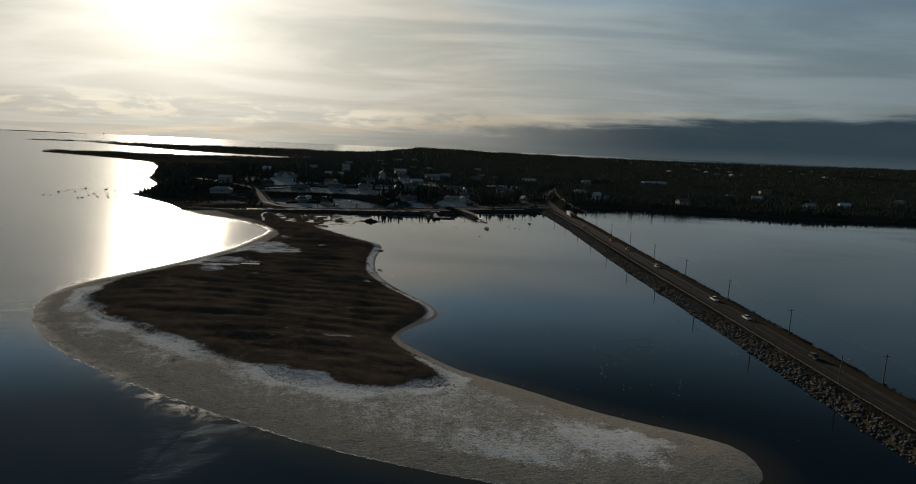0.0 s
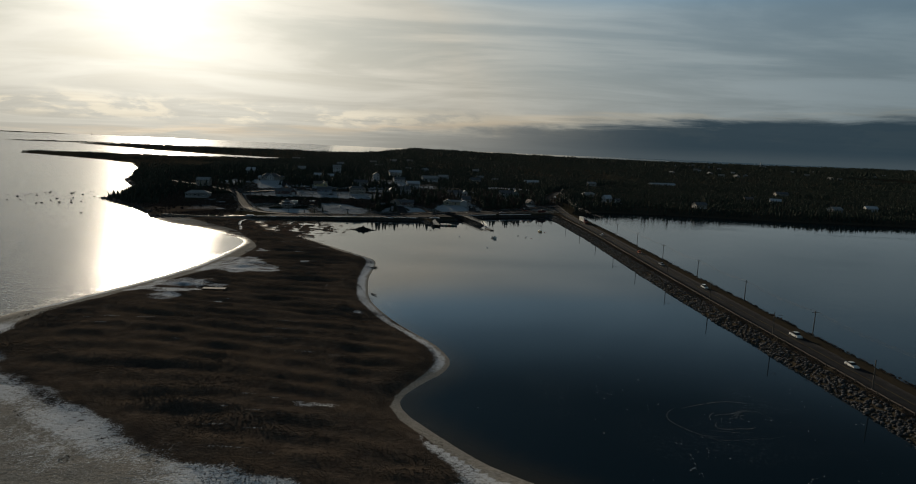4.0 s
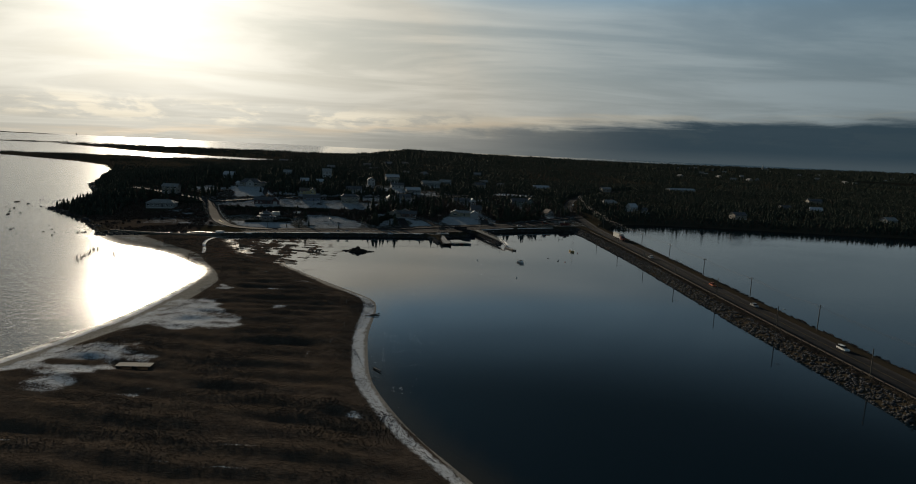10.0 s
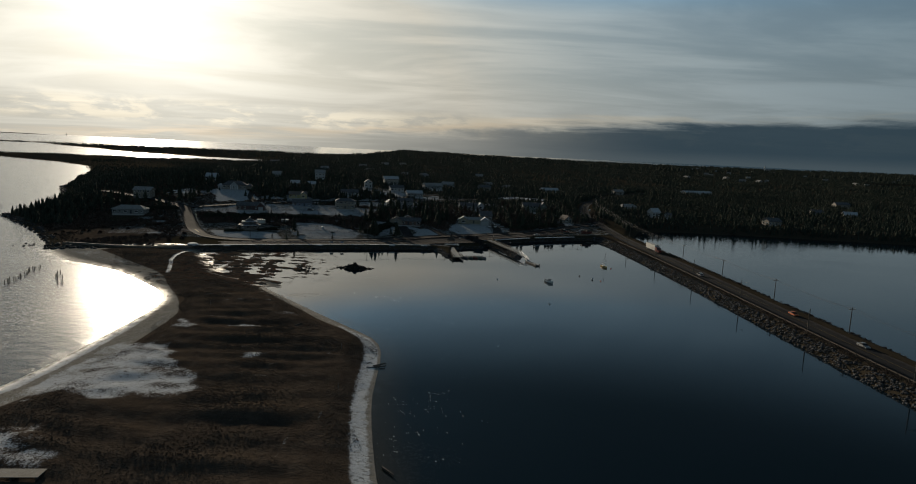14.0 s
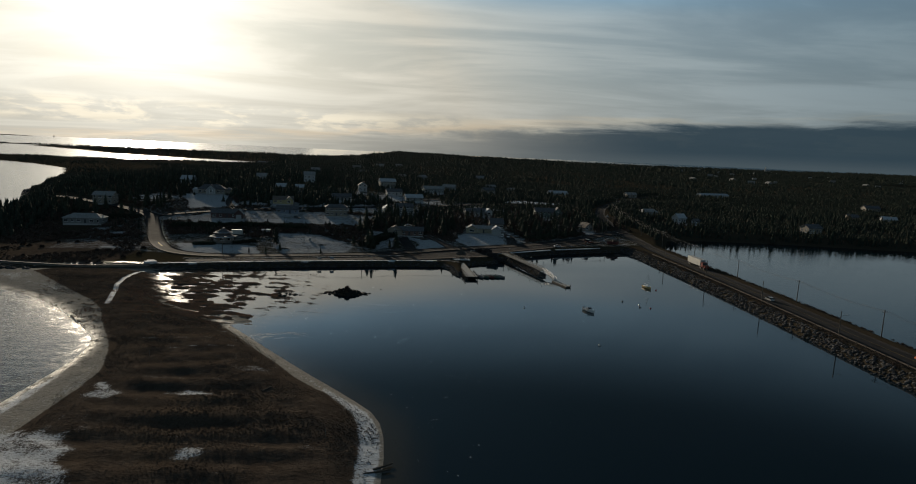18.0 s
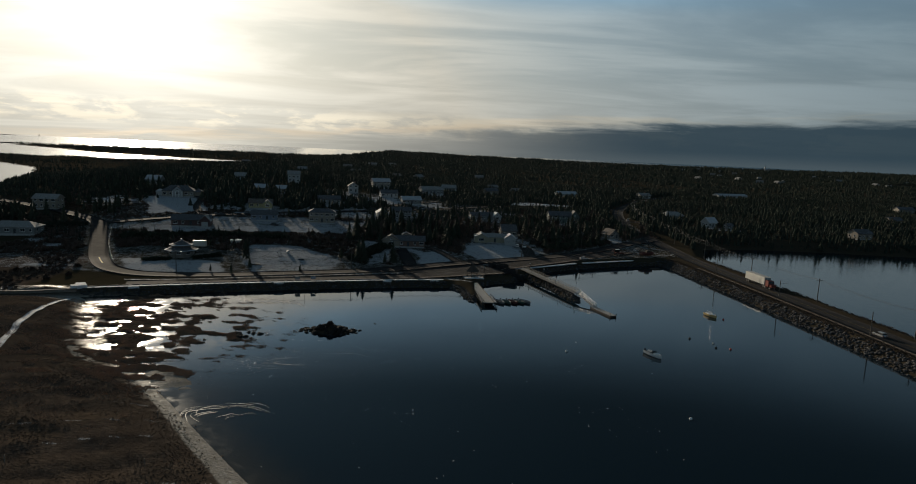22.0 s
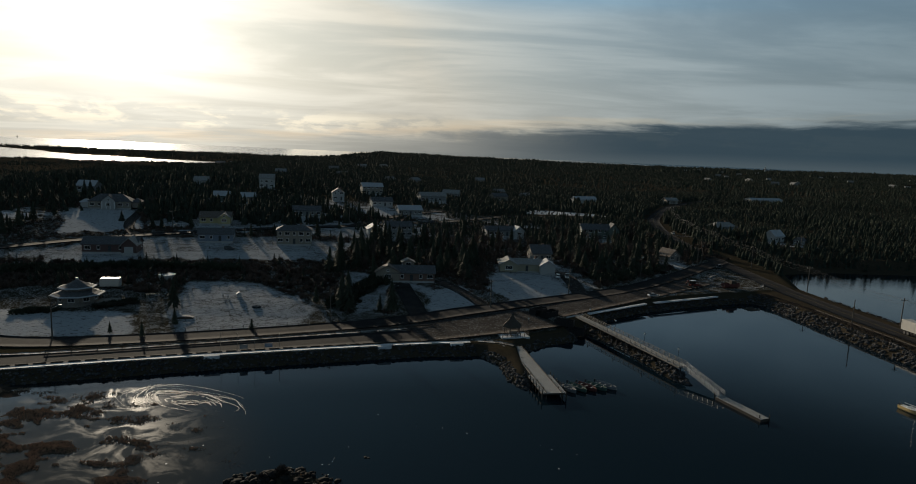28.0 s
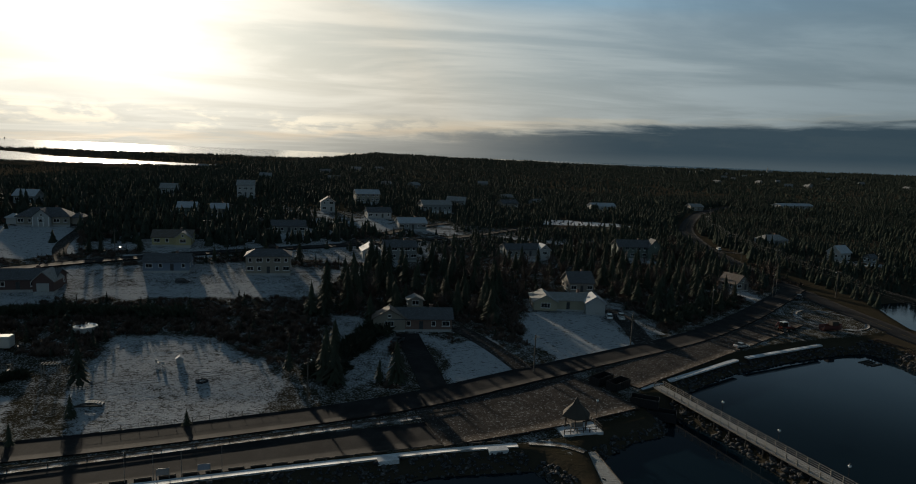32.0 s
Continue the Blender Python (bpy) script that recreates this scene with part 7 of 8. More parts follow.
def wires(tops, label, offsets, sag=0.7):
    line = thing("power_line", label, "cable")
    for a, b in zip(tops, tops[1:]):
        t = (b - a).normalized()
        n = Vector((t.y, -t.x, 0))
        for o, dz in offsets:
            cu = bmesh.new()
            pts = [a.lerp(b, k / 8) + n * o + Vector((0, 0, dz - sag * 4 * (k / 8) * (1 - k / 8))) for k in range(9)]
            loft(cu, [[p + n * 0.018, p + Vector((0, 0, 0.018)), p - n * 0.018, p - Vector((0, 0, 0.018))] for p in pts])
            part("wire", cu, "wire", line)


outer, inner = [], []
for i in range(14):
    y = -10 + 43.2 * i
    if y < 505:
        inner_x = float(np.interp(y, EDGE_Y, EDGE_X)) + 6.1
        outer.append(utility_pole(float(np.interp(y, LINE_Y, LINE_X)) + 7.4, y, 8.4, 4, True, False, rp.uniform(-1, 1), DAM, "poles along the causeway"))
        inner.append(utility_pole(inner_x, y, 7.4, 2, False, i % 2 == 0, rp.uniform(-1, 1), DAM, "poles along the causeway"))
wires(outer, "three power lines strung along the causeway", ((-1.0, 0), (0, 0.05), (1.0, 0)))
town = [utility_pole(x, y, 8.6, 60, True, i % 2 == 0) for i, (x, y) in enumerate([(-122, 434), (-63, 455), (-19, 471), (9, 492.5), (43, 521.5), (79, 550)])]
wires(town, "power lines above the shore road", ((-1.0, 0), (0, 0.05), (1.0, 0)), 0.9)
high = [utility_pole(x, y, 9.5, 10, True, False) for x, y in [(101, 510), (102, 552), (103, 592), (107, 634), (113, 664), (129, 712), (161, 776)]]
wires(outer[-1:] + high, "many power lines along the highway", ((-1.0, 0), (0, 0.05), (1.0, 0), (0.4, -1.2), (-0.4, -1.6)), 1.0)
for x, y in ((87, 590), (75, 545), (153, 600), (-140, 548), (-75, 592), (-30, 628), (-120, 574), (-95, 612)):
    utility_pole(x, y, 8.2, 40, True, False)

# ---- burial ground ----
def headstone(label):
    """Upright slab with a rounded head on a low plinth, about a metre high."""
    top = thing("headstone", label, "headstone", group="headstones in the burial ground")
    bm = bmesh.new()
    rim = [(-0.36, 0.18), (0.36, 0.18), (0.36, 0.85)] + [(0.36 * math.cos(a), 0.85 + 0.24 * math.sin(a)) for a in (0.6, 1.2, 1.9, 2.5)] + [(-0.36, 0.85)]
    front = [bm.verts.new((x, -0.09, z)) for x, z in rim]
    back = [bm.verts.new((x, 0.09, z)) for x, z in rim]
    bm.faces.new(front)
    bm.faces.new(back[::-1])
    for k in range(len(rim)):
        j = (k + 1) % len(rim)
        bm.faces.new((front[j], front[k], back[k], back[j]))
    part("slab", bm, "rock", top)
    bm = bmesh.new()
    bmesh.ops.create_cube(bm, size=1, matrix=Matrix.Translation((0, 0, 0.06)) @ Matrix.Diagonal((0.95, 0.42, 0.28, 1)))
    bmesh.ops.bevel(bm, geom=bm.edges[:], offset=0.03, segments=1)
    part("plinth", bm, "concrete", top)
    return top


stone = headstone("dark granite headstone standing in thin snow")
rs = random.Random(71)
spots = [(36 + 6.1 * i + 2.0 * j + rs.uniform(-0.7, 0.7), 722 + 5.2 * j + rs.uniform(-0.5, 0.5)) for j in range(4) for i in range(8 - j)]
for k, (x, y) in enumerate(spots):
    ob = stone if k == 0 else copy_thing(stone, pose(0, 0, 0))
    ob.matrix_basis = pose(x, y, float(terrain(np.array([x]), np.array([y]))[0][0]), rs.uniform(-3, 3), 0, rs.uniform(-14, 14))

# ---- gardens ----
def fence(points, label, h=1.0, step=2.6):
    top = thing("wire_fence", label, "fence", group="garden fences")
    p = np.array(points, float)
    s = np.concatenate([[0], np.cumsum(np.hypot(*np.diff(p, axis=0).T))])
    u = np.linspace(0, s[-1], int(s[-1] / step) + 1)
    pts = [Vector((x, y, ground_z(x, y))) for x, y in zip(np.interp(u, s, p[:, 0]), np.interp(u, s, p[:, 1]))]
    bm = bmesh.new()
    tube(bm, (0, 0, -0.3), (0, 0, h), 0.055, 0.05, 6)
    post = part("post", bm, "weathered_wood", top)
    for i, q in enumerate(pts):
        if i == 0:
            post.location = q
        else:
            twin(post, "post", Matrix.Translation(q), top)
    for k in (0.45, 0.95):
        bm = bmesh.new()
        loft(bm, [[q + Vector((0, 0.015, h * k)), q + Vector((0, 0, h * k + 0.015)), q + Vector((0, -0.015, h * k)), q + Vector((0, 0, h * k - 0.015))] for q in pts])
        part("wire", bm, "wire", top)


fence([(-98, 441), (-84, 446), (-68, 451.5)], "low post and wire fence before a snowy lawn")
fence([(-112, 462), (-104, 476), (-86, 481)], "low post and wire fence behind a garden")
# a trampoline, built as a closed white drum with a pale top
pool = thing("garden_pool", "round white drum standing for a garden trampoline", "pool", pose(-117, 485, ground_z(-117, 485), 0, 0, 0))
bm = bmesh.new()
tube(bm, (0, 0, -0.3), (0, 0, 1.2), 2.5, sides=28)
part("wall", bm, "siding_white", pool)
bm = bmesh.new()
tube(bm, (0, 0, 1.205), (0, 0, 1.27), 2.4, sides=28)
part("cover", bm, "frosted_concrete", pool, "pale round top of the trampoline")
arb = thing("garden_arbour", "open wooden garden arbour with two posts", "arbour", pose(-112, 463, ground_z(-112, 463), 0, 0, 10))
for sx in (-1.4, 1.4):
    for sy in (-0.6, 0.6):
        bm = bmesh.new()
        box(bm, sx - 0.07, sx + 0.07, sy - 0.07, sy + 0.07, -0.2, 2.3)
        part("post", bm, "weathered_wood", arb)
for k in range(6):
    bm = bmesh.new()
    box(bm, -1.6 + k * 0.6, -1.5 + k * 0.6, -0.9, 0.9, 2.3, 2.4)
    part("slat", bm, "weathered_wood", arb)
bridge = thing("garden_bridge", "small arched garden footbridge under frost", "bridge", pose(-99.5, 452, ground_z(-99.5, 452) + 0.35, 0, 0, 8))
for k in range(10):
    bm = bmesh.new()
    box(bm, -2.2 + k * 0.44, -1.79 + k * 0.44, -0.6, 0.6, 0.35 - 0.02 * (k - 4.5) ** 2, 0.43 - 0.02 * (k - 4.5) ** 2)
    part("board", bm, "frosted_planks", bridge)
for sy in (-0.58, 0.58):
    bm = bmesh.new()
    box(bm, -2.2, 2.2, sy - 0.05, sy + 0.05, -0.5, -0.07)
    part("beam", bm, "dark_wood", bridge)
well = thing("stone_well", "low round stone fire ring on the lawn", "fire ring", pose(-84, 462, ground_z(-84, 462)))
for k in range(10):
    a = math.tau * k / 10
    bm = bmesh.new()
    bmesh.ops.create_icosphere(bm, subdivisions=1, radius=0.32, matrix=Matrix.Translation((0.9 * math.cos(a), 0.9 * math.sin(a), 0.12)))
    part("stone", bm, "stone", well)
shed = thing("play_house", "small white play house on the snowy lawn", "play house", pose(-91, 470, ground_z(-91, 470), 0, 0, 15))
section(shed, -0.6, 0.6, -0.5, 0.5, 0.9, 0.4, "y", "siding_white", "shingle_frost", over=0.2)
for i, (gx, gy) in enumerate(((-95, 469), (-93.5, 468.2))):
    ch = thing("garden_chair", "white garden chair on the snowy lawn", "chair", pose(gx, gy, ground_z(gx, gy), 0, 0, 160 + 30 * i), "garden chairs")
    for nm, c in (("seat", (-0.28, 0.28, -0.28, 0.28, 0.4, 0.45)), ("backrest", (-0.28, 0.28, 0.24, 0.3, 0.45, 1.0))):
        bm = bmesh.new()
        box(bm, *c)
        part(nm, bm, "siding_white", ch)
    for sx in (-0.25, 0.25):
        for sy in (-0.25, 0.25):
            bm = bmesh.new()
            box(bm, sx - 0.03, sx + 0.03, sy - 0.03, sy + 0.03, 0, 0.4)
            part("leg", bm, "siding_white", ch)

# a lighthouse and a church far away
lh = thing("lighthouse", "distant white lighthouse on a low island", "lighthouse", pose(-2640, 4450, ground_z(-2640, 4450) - 1))
bm = bmesh.new()
tube(bm, (0, 0, 0), (0, 0, 11), 3.2, 2.4, 12)
part("tower", bm, "siding_white", lh)
bm = bmesh.new()
tube(bm, (0, 0, 11), (0, 0, 13.5), 1.9, 1.9, 12)
tube(bm, (0, 0, 13.5), (0, 0, 15.5), 2.1, 0.2, 12)
part("lantern", bm, "paint_red", lh)
chx, chy = 1249, 2617
church = thing("church", "distant white church with a pointed steeple", "church", pose(chx, chy, ground_z(chx, chy) + 2, 0, 0, 20))
section(church, -11, 11, -6, 6, 9, 5, "x", "siding_white", "far_roof", base=-2)
bm = bmesh.new()
loft(bm, [octagon_ring(3.2, -2), octagon_ring(3.2, 16), octagon_ring(2.6, 17), octagon_ring(0.1, 29)])
o = part("steeple", bm, "siding_white", church)
o.location = (-13, 0, 0)

# ---- woods and planting ----
def plant(templates, x, y, h, seed, group):
    r = random.Random(seed)
    t = templates[r.randrange(len(templates))]
    o = copy_thing(t, pose(x, y, ground_z(x, y), 0, 0, r.uniform(0, 360)))
    w = r.uniform(0.85, 1.2) * h
    o.scale = (w, w, h)
    return tagged(o, group=group)


def grove(templates, count, x0, x1, y0, y1, hs, seed, group, pad=1.5, slope=0.0):
    """Random planting in a stretch of the plan, clear of roads, lawns and houses."""
    r = random.Random(seed)
    made = tries = 0
    while made < count and tries < count * 12:
        tries += 1
        x, y = r.uniform(x0, x1), r.uniform(y0, y1)
        y += slope * (x - (x0 + x1) / 2)
        if free(x, y, pad) and lawn_snow(np.array([x]), np.array([y]))[0] < 0.4:
            h = r.uniform(*hs)
            plant(templates, x, y, h, seed * 1000 + made, group)
            KEEP_OUT.append((x, y, 0.12 * h + 0.4))
            made += 1


N_CLEAR = len(KEEP_OUT)
VILLAGE = "trees among the village houses"
grove(SPRUCES, 60, -72, -18, 500, 556, (6, 12), 1, VILLAGE)
grove(SPRUCES, 54, 12, 62, 520, 600, (5, 11), 2, VILLAGE, slope=0.5)
grove(SPRUCES, 26, -62, -44, 462, 500, (5, 10), 3, VILLAGE)
grove(SPRUCES, 44, -240, -190, 500, 560, (5, 9), 4, VILLAGE)
grove(SPRUCES, 52, -160, -60, 596, 660, (4, 9), 5, VILLAGE)
grove(SPRUCES, 44, 30, 95, 560, 680, (5, 10), 6, VILLAGE, slope=0.3)
grove(SPRUCES, 26, 112, 240, 566, 640, (4, 9), 7, VILLAGE)
grove(SPRUCES, 44, -40, 30, 560, 640, (4, 9), 8, VILLAGE)
grove(SPRUCES, 24, -155, -80, 545, 590, (4, 9), 9, VILLAGE)
grove(SPRUCES, 20, -230, -190, 575, 640, (5, 10), 10, VILLAGE)
grove(BARE, 40, -64, 20, 490, 570, (5, 9), 11, "bare trees among the village houses")
grove(BARE, 30, 20, 100, 530, 640, (5, 9), 12, "bare trees among the village houses", slope=0.4)
grove(BUSHES, 90, -165, -66, 478, 500, (2.2, 4.0), 13, "bushes in the hedge below the houses", 0.5)
grove(BUSHES, 40, 18, 66, 505, 545, (2, 3.5), 14, "bushes beside the road", 0.5, slope=0.6)
grove(BUSHES, 26, -60, -46, 462, 486, (1.5, 3), 15, "bushes beside the driveway", 0.3)
grove(BUSHES, 26, -240, -150, 412, 462, (1.5, 3.0), 16, "bushes by the western shore", 0.5)
for i, (x, y, h) in enumerate([(-105, 459, 9), (-104, 438, 4), (-81, 446, 3), (-69, 468, 5), (-100, 447, 4.5), (-112, 439.5, 3)]):
    plant(SPRUCES, x, y, h, 700 + i, "garden spruces")
plant(BUSHES, -58, 377.3, 2.6, 880, "bush on the boulder islet")
plant(BUSHES, -60.5, 376.6, 1.8, 881, "bush on the boulder islet")
for i in range(46):
    y = -20 + i * 11 + random.Random(i).uniform(-4, 4)
    x = float(np.interp(y, LINE_Y, LINE_X)) + 9.4 + random.Random(i).uniform(-0.8, 1.2)
    plant(BUSHES, x, y, random.Random(i).uniform(0.9, 1.9), 900 + i, "low scrub on the causeway's outer edge")
for t in SPRUCES + BARE + BUSHES:
    for o in (*t.children, t):
        bpy.data.objects.remove(o)


def low_spruce(seed):
    """A far tree: three ragged tiers of boughs."""
    r = random.Random(seed)
    v, f = [], []
    for z0, z1, rad in ((0.02, 0.60, 0.27), (0.30, 0.82, 0.20), (0.58, 1.0, 0.11)):
        b = len(v)
        v.append((r.uniform(-0.02, 0.02), r.uniform(-0.02, 0.02), z1))
        for k in range(5):
            a, q = math.tau * k / 5 + r.uniform(-0.4, 0.4), rad * r.uniform(0.6, 1.3)
            v.append((q * math.cos(a), q * math.sin(a), z0 + r.uniform(-0.07, 0.07)))
        f += [(b, b + 1 + k, b + 1 + (k + 1) % 5) for k in range(5)]
    return np.array(v), np.array(f)


def far_tuft(seed):
    r = random.Random(seed)
    v = [(0, 0, 1)] + [(0.33 * r.uniform(0.7, 1.2) * math.cos(math.tau * k / 4), 0.33 * r.uniform(0.7, 1.2) * math.sin(math.tau * k / 4), 0) for k in range(4)]
    return np.array(v), np.array([(0, 1 + k, 1 + (k + 1) % 4) for k in range(4)])


def wood(name, label, x0, x1, y0, y1, spacing, hs, shapes, mat, seed, test=None):
    r = np.random.default_rng(seed)
    n = int((x1 - x0) * (y1 - y0) / spacing ** 2)
    x, y = r.uniform(x0, x1, n), r.uniform(y0, y1, n)
    # only what stands in or near the cone of view counts
    ok = (x > -0.95 * y - 120) & (x < 0.85 * y + 260)
    x, y = x[ok], y[ok]
    dist = signed(x, y, MAIN)
    ok = dist > 5
    if test is not None:
        ok &= test(x, y)
    x, y = x[ok], y[ok]
    z = terrain(x, y)[0]
    keep = z > sea_level(x, y) + 1.0
    x, y, z = x[keep], y[keep], z[keep]
    h = r.uniform(hs[0], hs[1], len(x)) * (1 - 0.3 * smooth(-x, 300, 500)) * (0.8 + 0.3 * np.clip(ripple(x, y, 40), -1, 1))
    return tagged(scatter(name, shapes, np.stack([x, y, z - 0.2], -1), h, mat), label, "forest", kind="stuff")


CLEAR = np.array([(a, b, c) for a, b, c in KEEP_OUT])


def outside(x, y):
    """Outside the village, its roads and clearings."""
    ok = ~((x > -230) & (x < 70) & (y < 590 + 0.2 * x))
    near = (y < 1150)
    for a, b, c in CLEAR:
        ok &= ~near | ((x - a) ** 2 + (y - b) ** 2 > (c + 1.5) ** 2)
    lane = np.interp(y, [p[1] for p in HIGHWAY[9:]], [p[0] for p in HIGHWAY[9:]])
    ok &= (x < lane - 4.6) | (x > lane + 6 + 4 * ripple(x, y, 14) + 5 * smooth(680 - y, 0, 60)) | (y > 850)
    # openings in the wood; the headstones' one is widened to suit the camera's view
    houses = blobs(x, y, [(-70, 650, 48, 34, 1), (-175, 556, 22, 26, 1), (15, 642, 30, 9, 1), (150, 620, 26, 14, 1), (58, 724, 36, 20, 1), (110, 838, 18, 6, 1), (250, 806, 16, 6, 1), (300, 890, 24, 6, 1), (-205, 560, 16, 14, 1)])
    return ok & (houses < 0.3)


def thicket(x, y):
    """Unkempt ground in the village, off its roads, plots and houses."""
    ok = (x > -250) & (x < 100) & (y < 640 + 0.2 * x) & (y > np.interp(x, [-250, -150, -60, 20, 100], [430, 472, 470, 500, 570]))
    for a, b, c in CLEAR[:N_CLEAR]:
        ok &= (x - a) ** 2 + (y - b) ** 2 > c ** 2
    return ok & (lawn_snow(x, y) < 0.28)


def off_road(x, y):
    ok = np.ones(len(x), bool)
    for a, b, c in CLEAR[:N_CLEAR]:
        ok &= (x - a) ** 2 + (y - b) ** 2 > c ** 2
    return ok


LOW = [low_spruce(i) for i in range(5)]
wood("thicket", "leafless brown thicket between the village plots", -250, 100, 430, 660, 1.5, (1.7, 3.8), [bush_shape(30, 70 + i) for i in range(4)], "twigs_far", 35, thicket)
wood("thicket", "young spruces in the village thickets", -250, 100, 470, 660, 6.5, (2.5, 6), [conifer_shape(7, 6, 90 + i) for i in range(3)], "needles_far", 36, thicket)
wood("thicket", "low brown scrub above the western shore", -250, -150, 405, 470, 1.5, (0.8, 2.2), [bush_shape(30, 76 + i) for i in range(3)], "twigs_far", 37, lambda x, y: off_road(x, y) & (lawn_snow(x, y) < 0.3) & (ripple(x, y, 8) > -0.1))
wood("spruce_wood", "dense dark spruce wood behind the village", -900, 1100, 455, 1000, 2.7, (2.6, 7.2), LOW, "needles_far", 31, outside)
wood("bare_wood", "leafless grey-brown trees mixed into the wood", -600, 900, 500, 1000, 6.5, (3.5, 6.5), [bare_shape(8, 60 + i, 0.35) for i in range(3)], "twigs_far", 32, outside)
wood("distant_forest", "distant dark spruce forest", -1500, 2000, 1000, 2000, 7.0, (4, 8), [(v[:12], f[:10]) for v, f in LOW[:3]], "needles_far", 33)
wood("distant_forest", "forest on the horizon", -2400, 3800, 2000, 3800, 17, (9, 14), [far_tuft(i) for i in range(3)], "needles_far", 34)


def far_island(label, cx, cy, az, half, wide, trees, seed):
    """A low rocky islet far out, with clumps of spruce."""
    r = np.random.default_rng(seed)
    u, w = np.linspace(-1, 1, 61), np.linspace(-1, 1, 7)
    gu, gw = np.meshgrid(u, w)
    c, sn = math.cos(az), math.sin(az)
    x, y = cx + gu * half * c - gw * wide * sn, cy + gu * half * sn + gw * wide * c
    h = np.sqrt(np.clip(1 - gu ** 2, 0, 1)) * (1 - gw ** 2) * (4 + 2.0 * ripple(gu * half, gw * wide, 22)) - 0.8
    idx = np.arange(gu.size).reshape(gu.shape)
    q = np.stack([idx[:-1, :-1], idx[:-1, 1:], idx[1:, 1:], idx[1:, :-1]], -1).reshape(-1, 4)
    me = raw_mesh("islet", np.stack([x, y, h + sea_level(x, y)], -1).reshape(-1, 3), q, "dark_rock")
    me.shade_smooth()
    tagged(new("islet", me), label, "island", kind="structure")
    k = np.clip(r.normal(0.55, 0.25, trees), -0.9, 0.95)
    px, py = cx + k * half * c, cy + k * half * sn
    tagged(scatter("island_trees", LOW, np.stack([px, py, sea_level(px, py) + 2.0], -1), r.uniform(3, 8, trees), "needles_far"), "dark spruces on a far islet", "forest", kind="stuff")


far_island("low rocky islet far out in the bay", -1751, 2706, math.atan2(0.536, 0.844), 200, 26, 60, 3)


# ---- dune grass and reeds ----
def tuft(blades, seed):
    r = random.Random(seed)
    v, f = [], []
    for _ in range(blades):
        a = r.uniform(0, math.tau)
        p = Vector((r.uniform(-0.35, 0.35), r.uniform(-0.35, 0.35), 0))
        s = Vector((math.cos(a), math.sin(a), 0)) * r.uniform(0.08, 0.16)
        tip = p + Vector((r.uniform(-0.4, 0.4), r.uniform(-0.4, 0.4), r.uniform(0.4, 0.75)))
        b = len(v)
        v += [tuple(p - s), tuple(p + s), tuple(tip)]
        f.append((b, b + 1, b + 2))
    return np.array(v), np.array(f)


TUFTS = [tuft(6, 80 + i) for i in range(5)]


def meadow():
    r = np.random.default_rng(51)
    x, y = r.uniform(-190, 10, 560000), r.uniform(60, 404, 560000)
    d = signed(x, y, DUNE) + 2.2 * ripple(x, y, 7)
    bare = drifts(x, y)
    patch = ripple(x, y, 3.5) + 0.6 * ripple(x, y, 14)
    ok = (d > -0.5) & (bare < r.uniform(0.15, 0.9, len(x))) & (patch > r.uniform(-2.6, -0.4, len(x)))
    x, y = x[ok], y[ok]
    z = terrain(x, y)[0]
    return tagged(scatter("dune_grass", TUFTS, np.stack([x, y, z - 0.05], -1), r.uniform(0.16, 0.34, len(x)) * (1 + 0.35 * np.clip(ripple(x * 0.6, y, 6.0), -0.8, 1.4)), "dune_grass"), "dry brown dune grass in tufts", "grass", kind="stuff")


def reed_bed(label, cx, cy, rx, ry, n, seed, gate):
    r = np.random.default_rng(seed)
    x, y = r.normal(cx, rx * 0.5, n), r.normal(cy, ry * 0.5, n)
    ok = ripple(x * 0.5, y, 1.9) + 0.5 * ripple(x * 0.6, y, 0.8) > gate
    x, y = x[ok], y[ok]
    z = terrain(x, y)[0]
    ok = (z > -0.75) & (signed(x, y, MAIN) < -0.5)
    x, y, z = x[ok], y[ok], z[ok]
    return tagged(scatter("reed_bed", TUFTS, np.stack([x, y, np.maximum(z, -0.25)], -1), r.uniform(0.18, 0.5, len(x)), "reeds"), label, "reeds", kind="stuff")


meadow()


def verge_grass():
    """Dry grass on the causeway's shoulder, between the stones and the rail."""
    r = np.random.default_rng(53)
    y = r.uniform(-60, 505, 26000)
    x = np.interp(y, EDGE_Y, EDGE_X) + r.uniform(3.6, 6.6, len(y))
    ok = ripple(x, y, 2.0) > r.uniform(-1.8, 0.3, len(y))
    x, y = x[ok], y[ok]
    return tagged(scatter("verge_grass", TUFTS, np.stack([x, y, terrain(x, y)[0] - 0.05], -1), r.uniform(0.25, 0.6, len(x)), "twigs"), "dry brown grass on the causeway shoulder", "grass", kind="stuff")


def verge_scrub():
    r = np.random.default_rng(54)
    y = r.uniform(-60, 500, 2600)
    x = np.interp(y, LINE_Y, LINE_X) + r.uniform(8.2, 10.8, len(y))
    ok = ripple(x, y, 4.0) > r.uniform(-1.2, 0.9, len(y))
    x, y = x[ok], y[ok]
    return tagged(scatter("scrub", [bush_shape(26, 120 + i) for i in range(3)], np.stack([x, y, terrain(x, y)[0] - 0.1], -1), r.uniform(0.6, 1.7, len(x)), "twigs_far"), "leafless low scrub along the causeway's outer edge", "scrub", kind="stuff")


verge_grass()
verge_scrub()


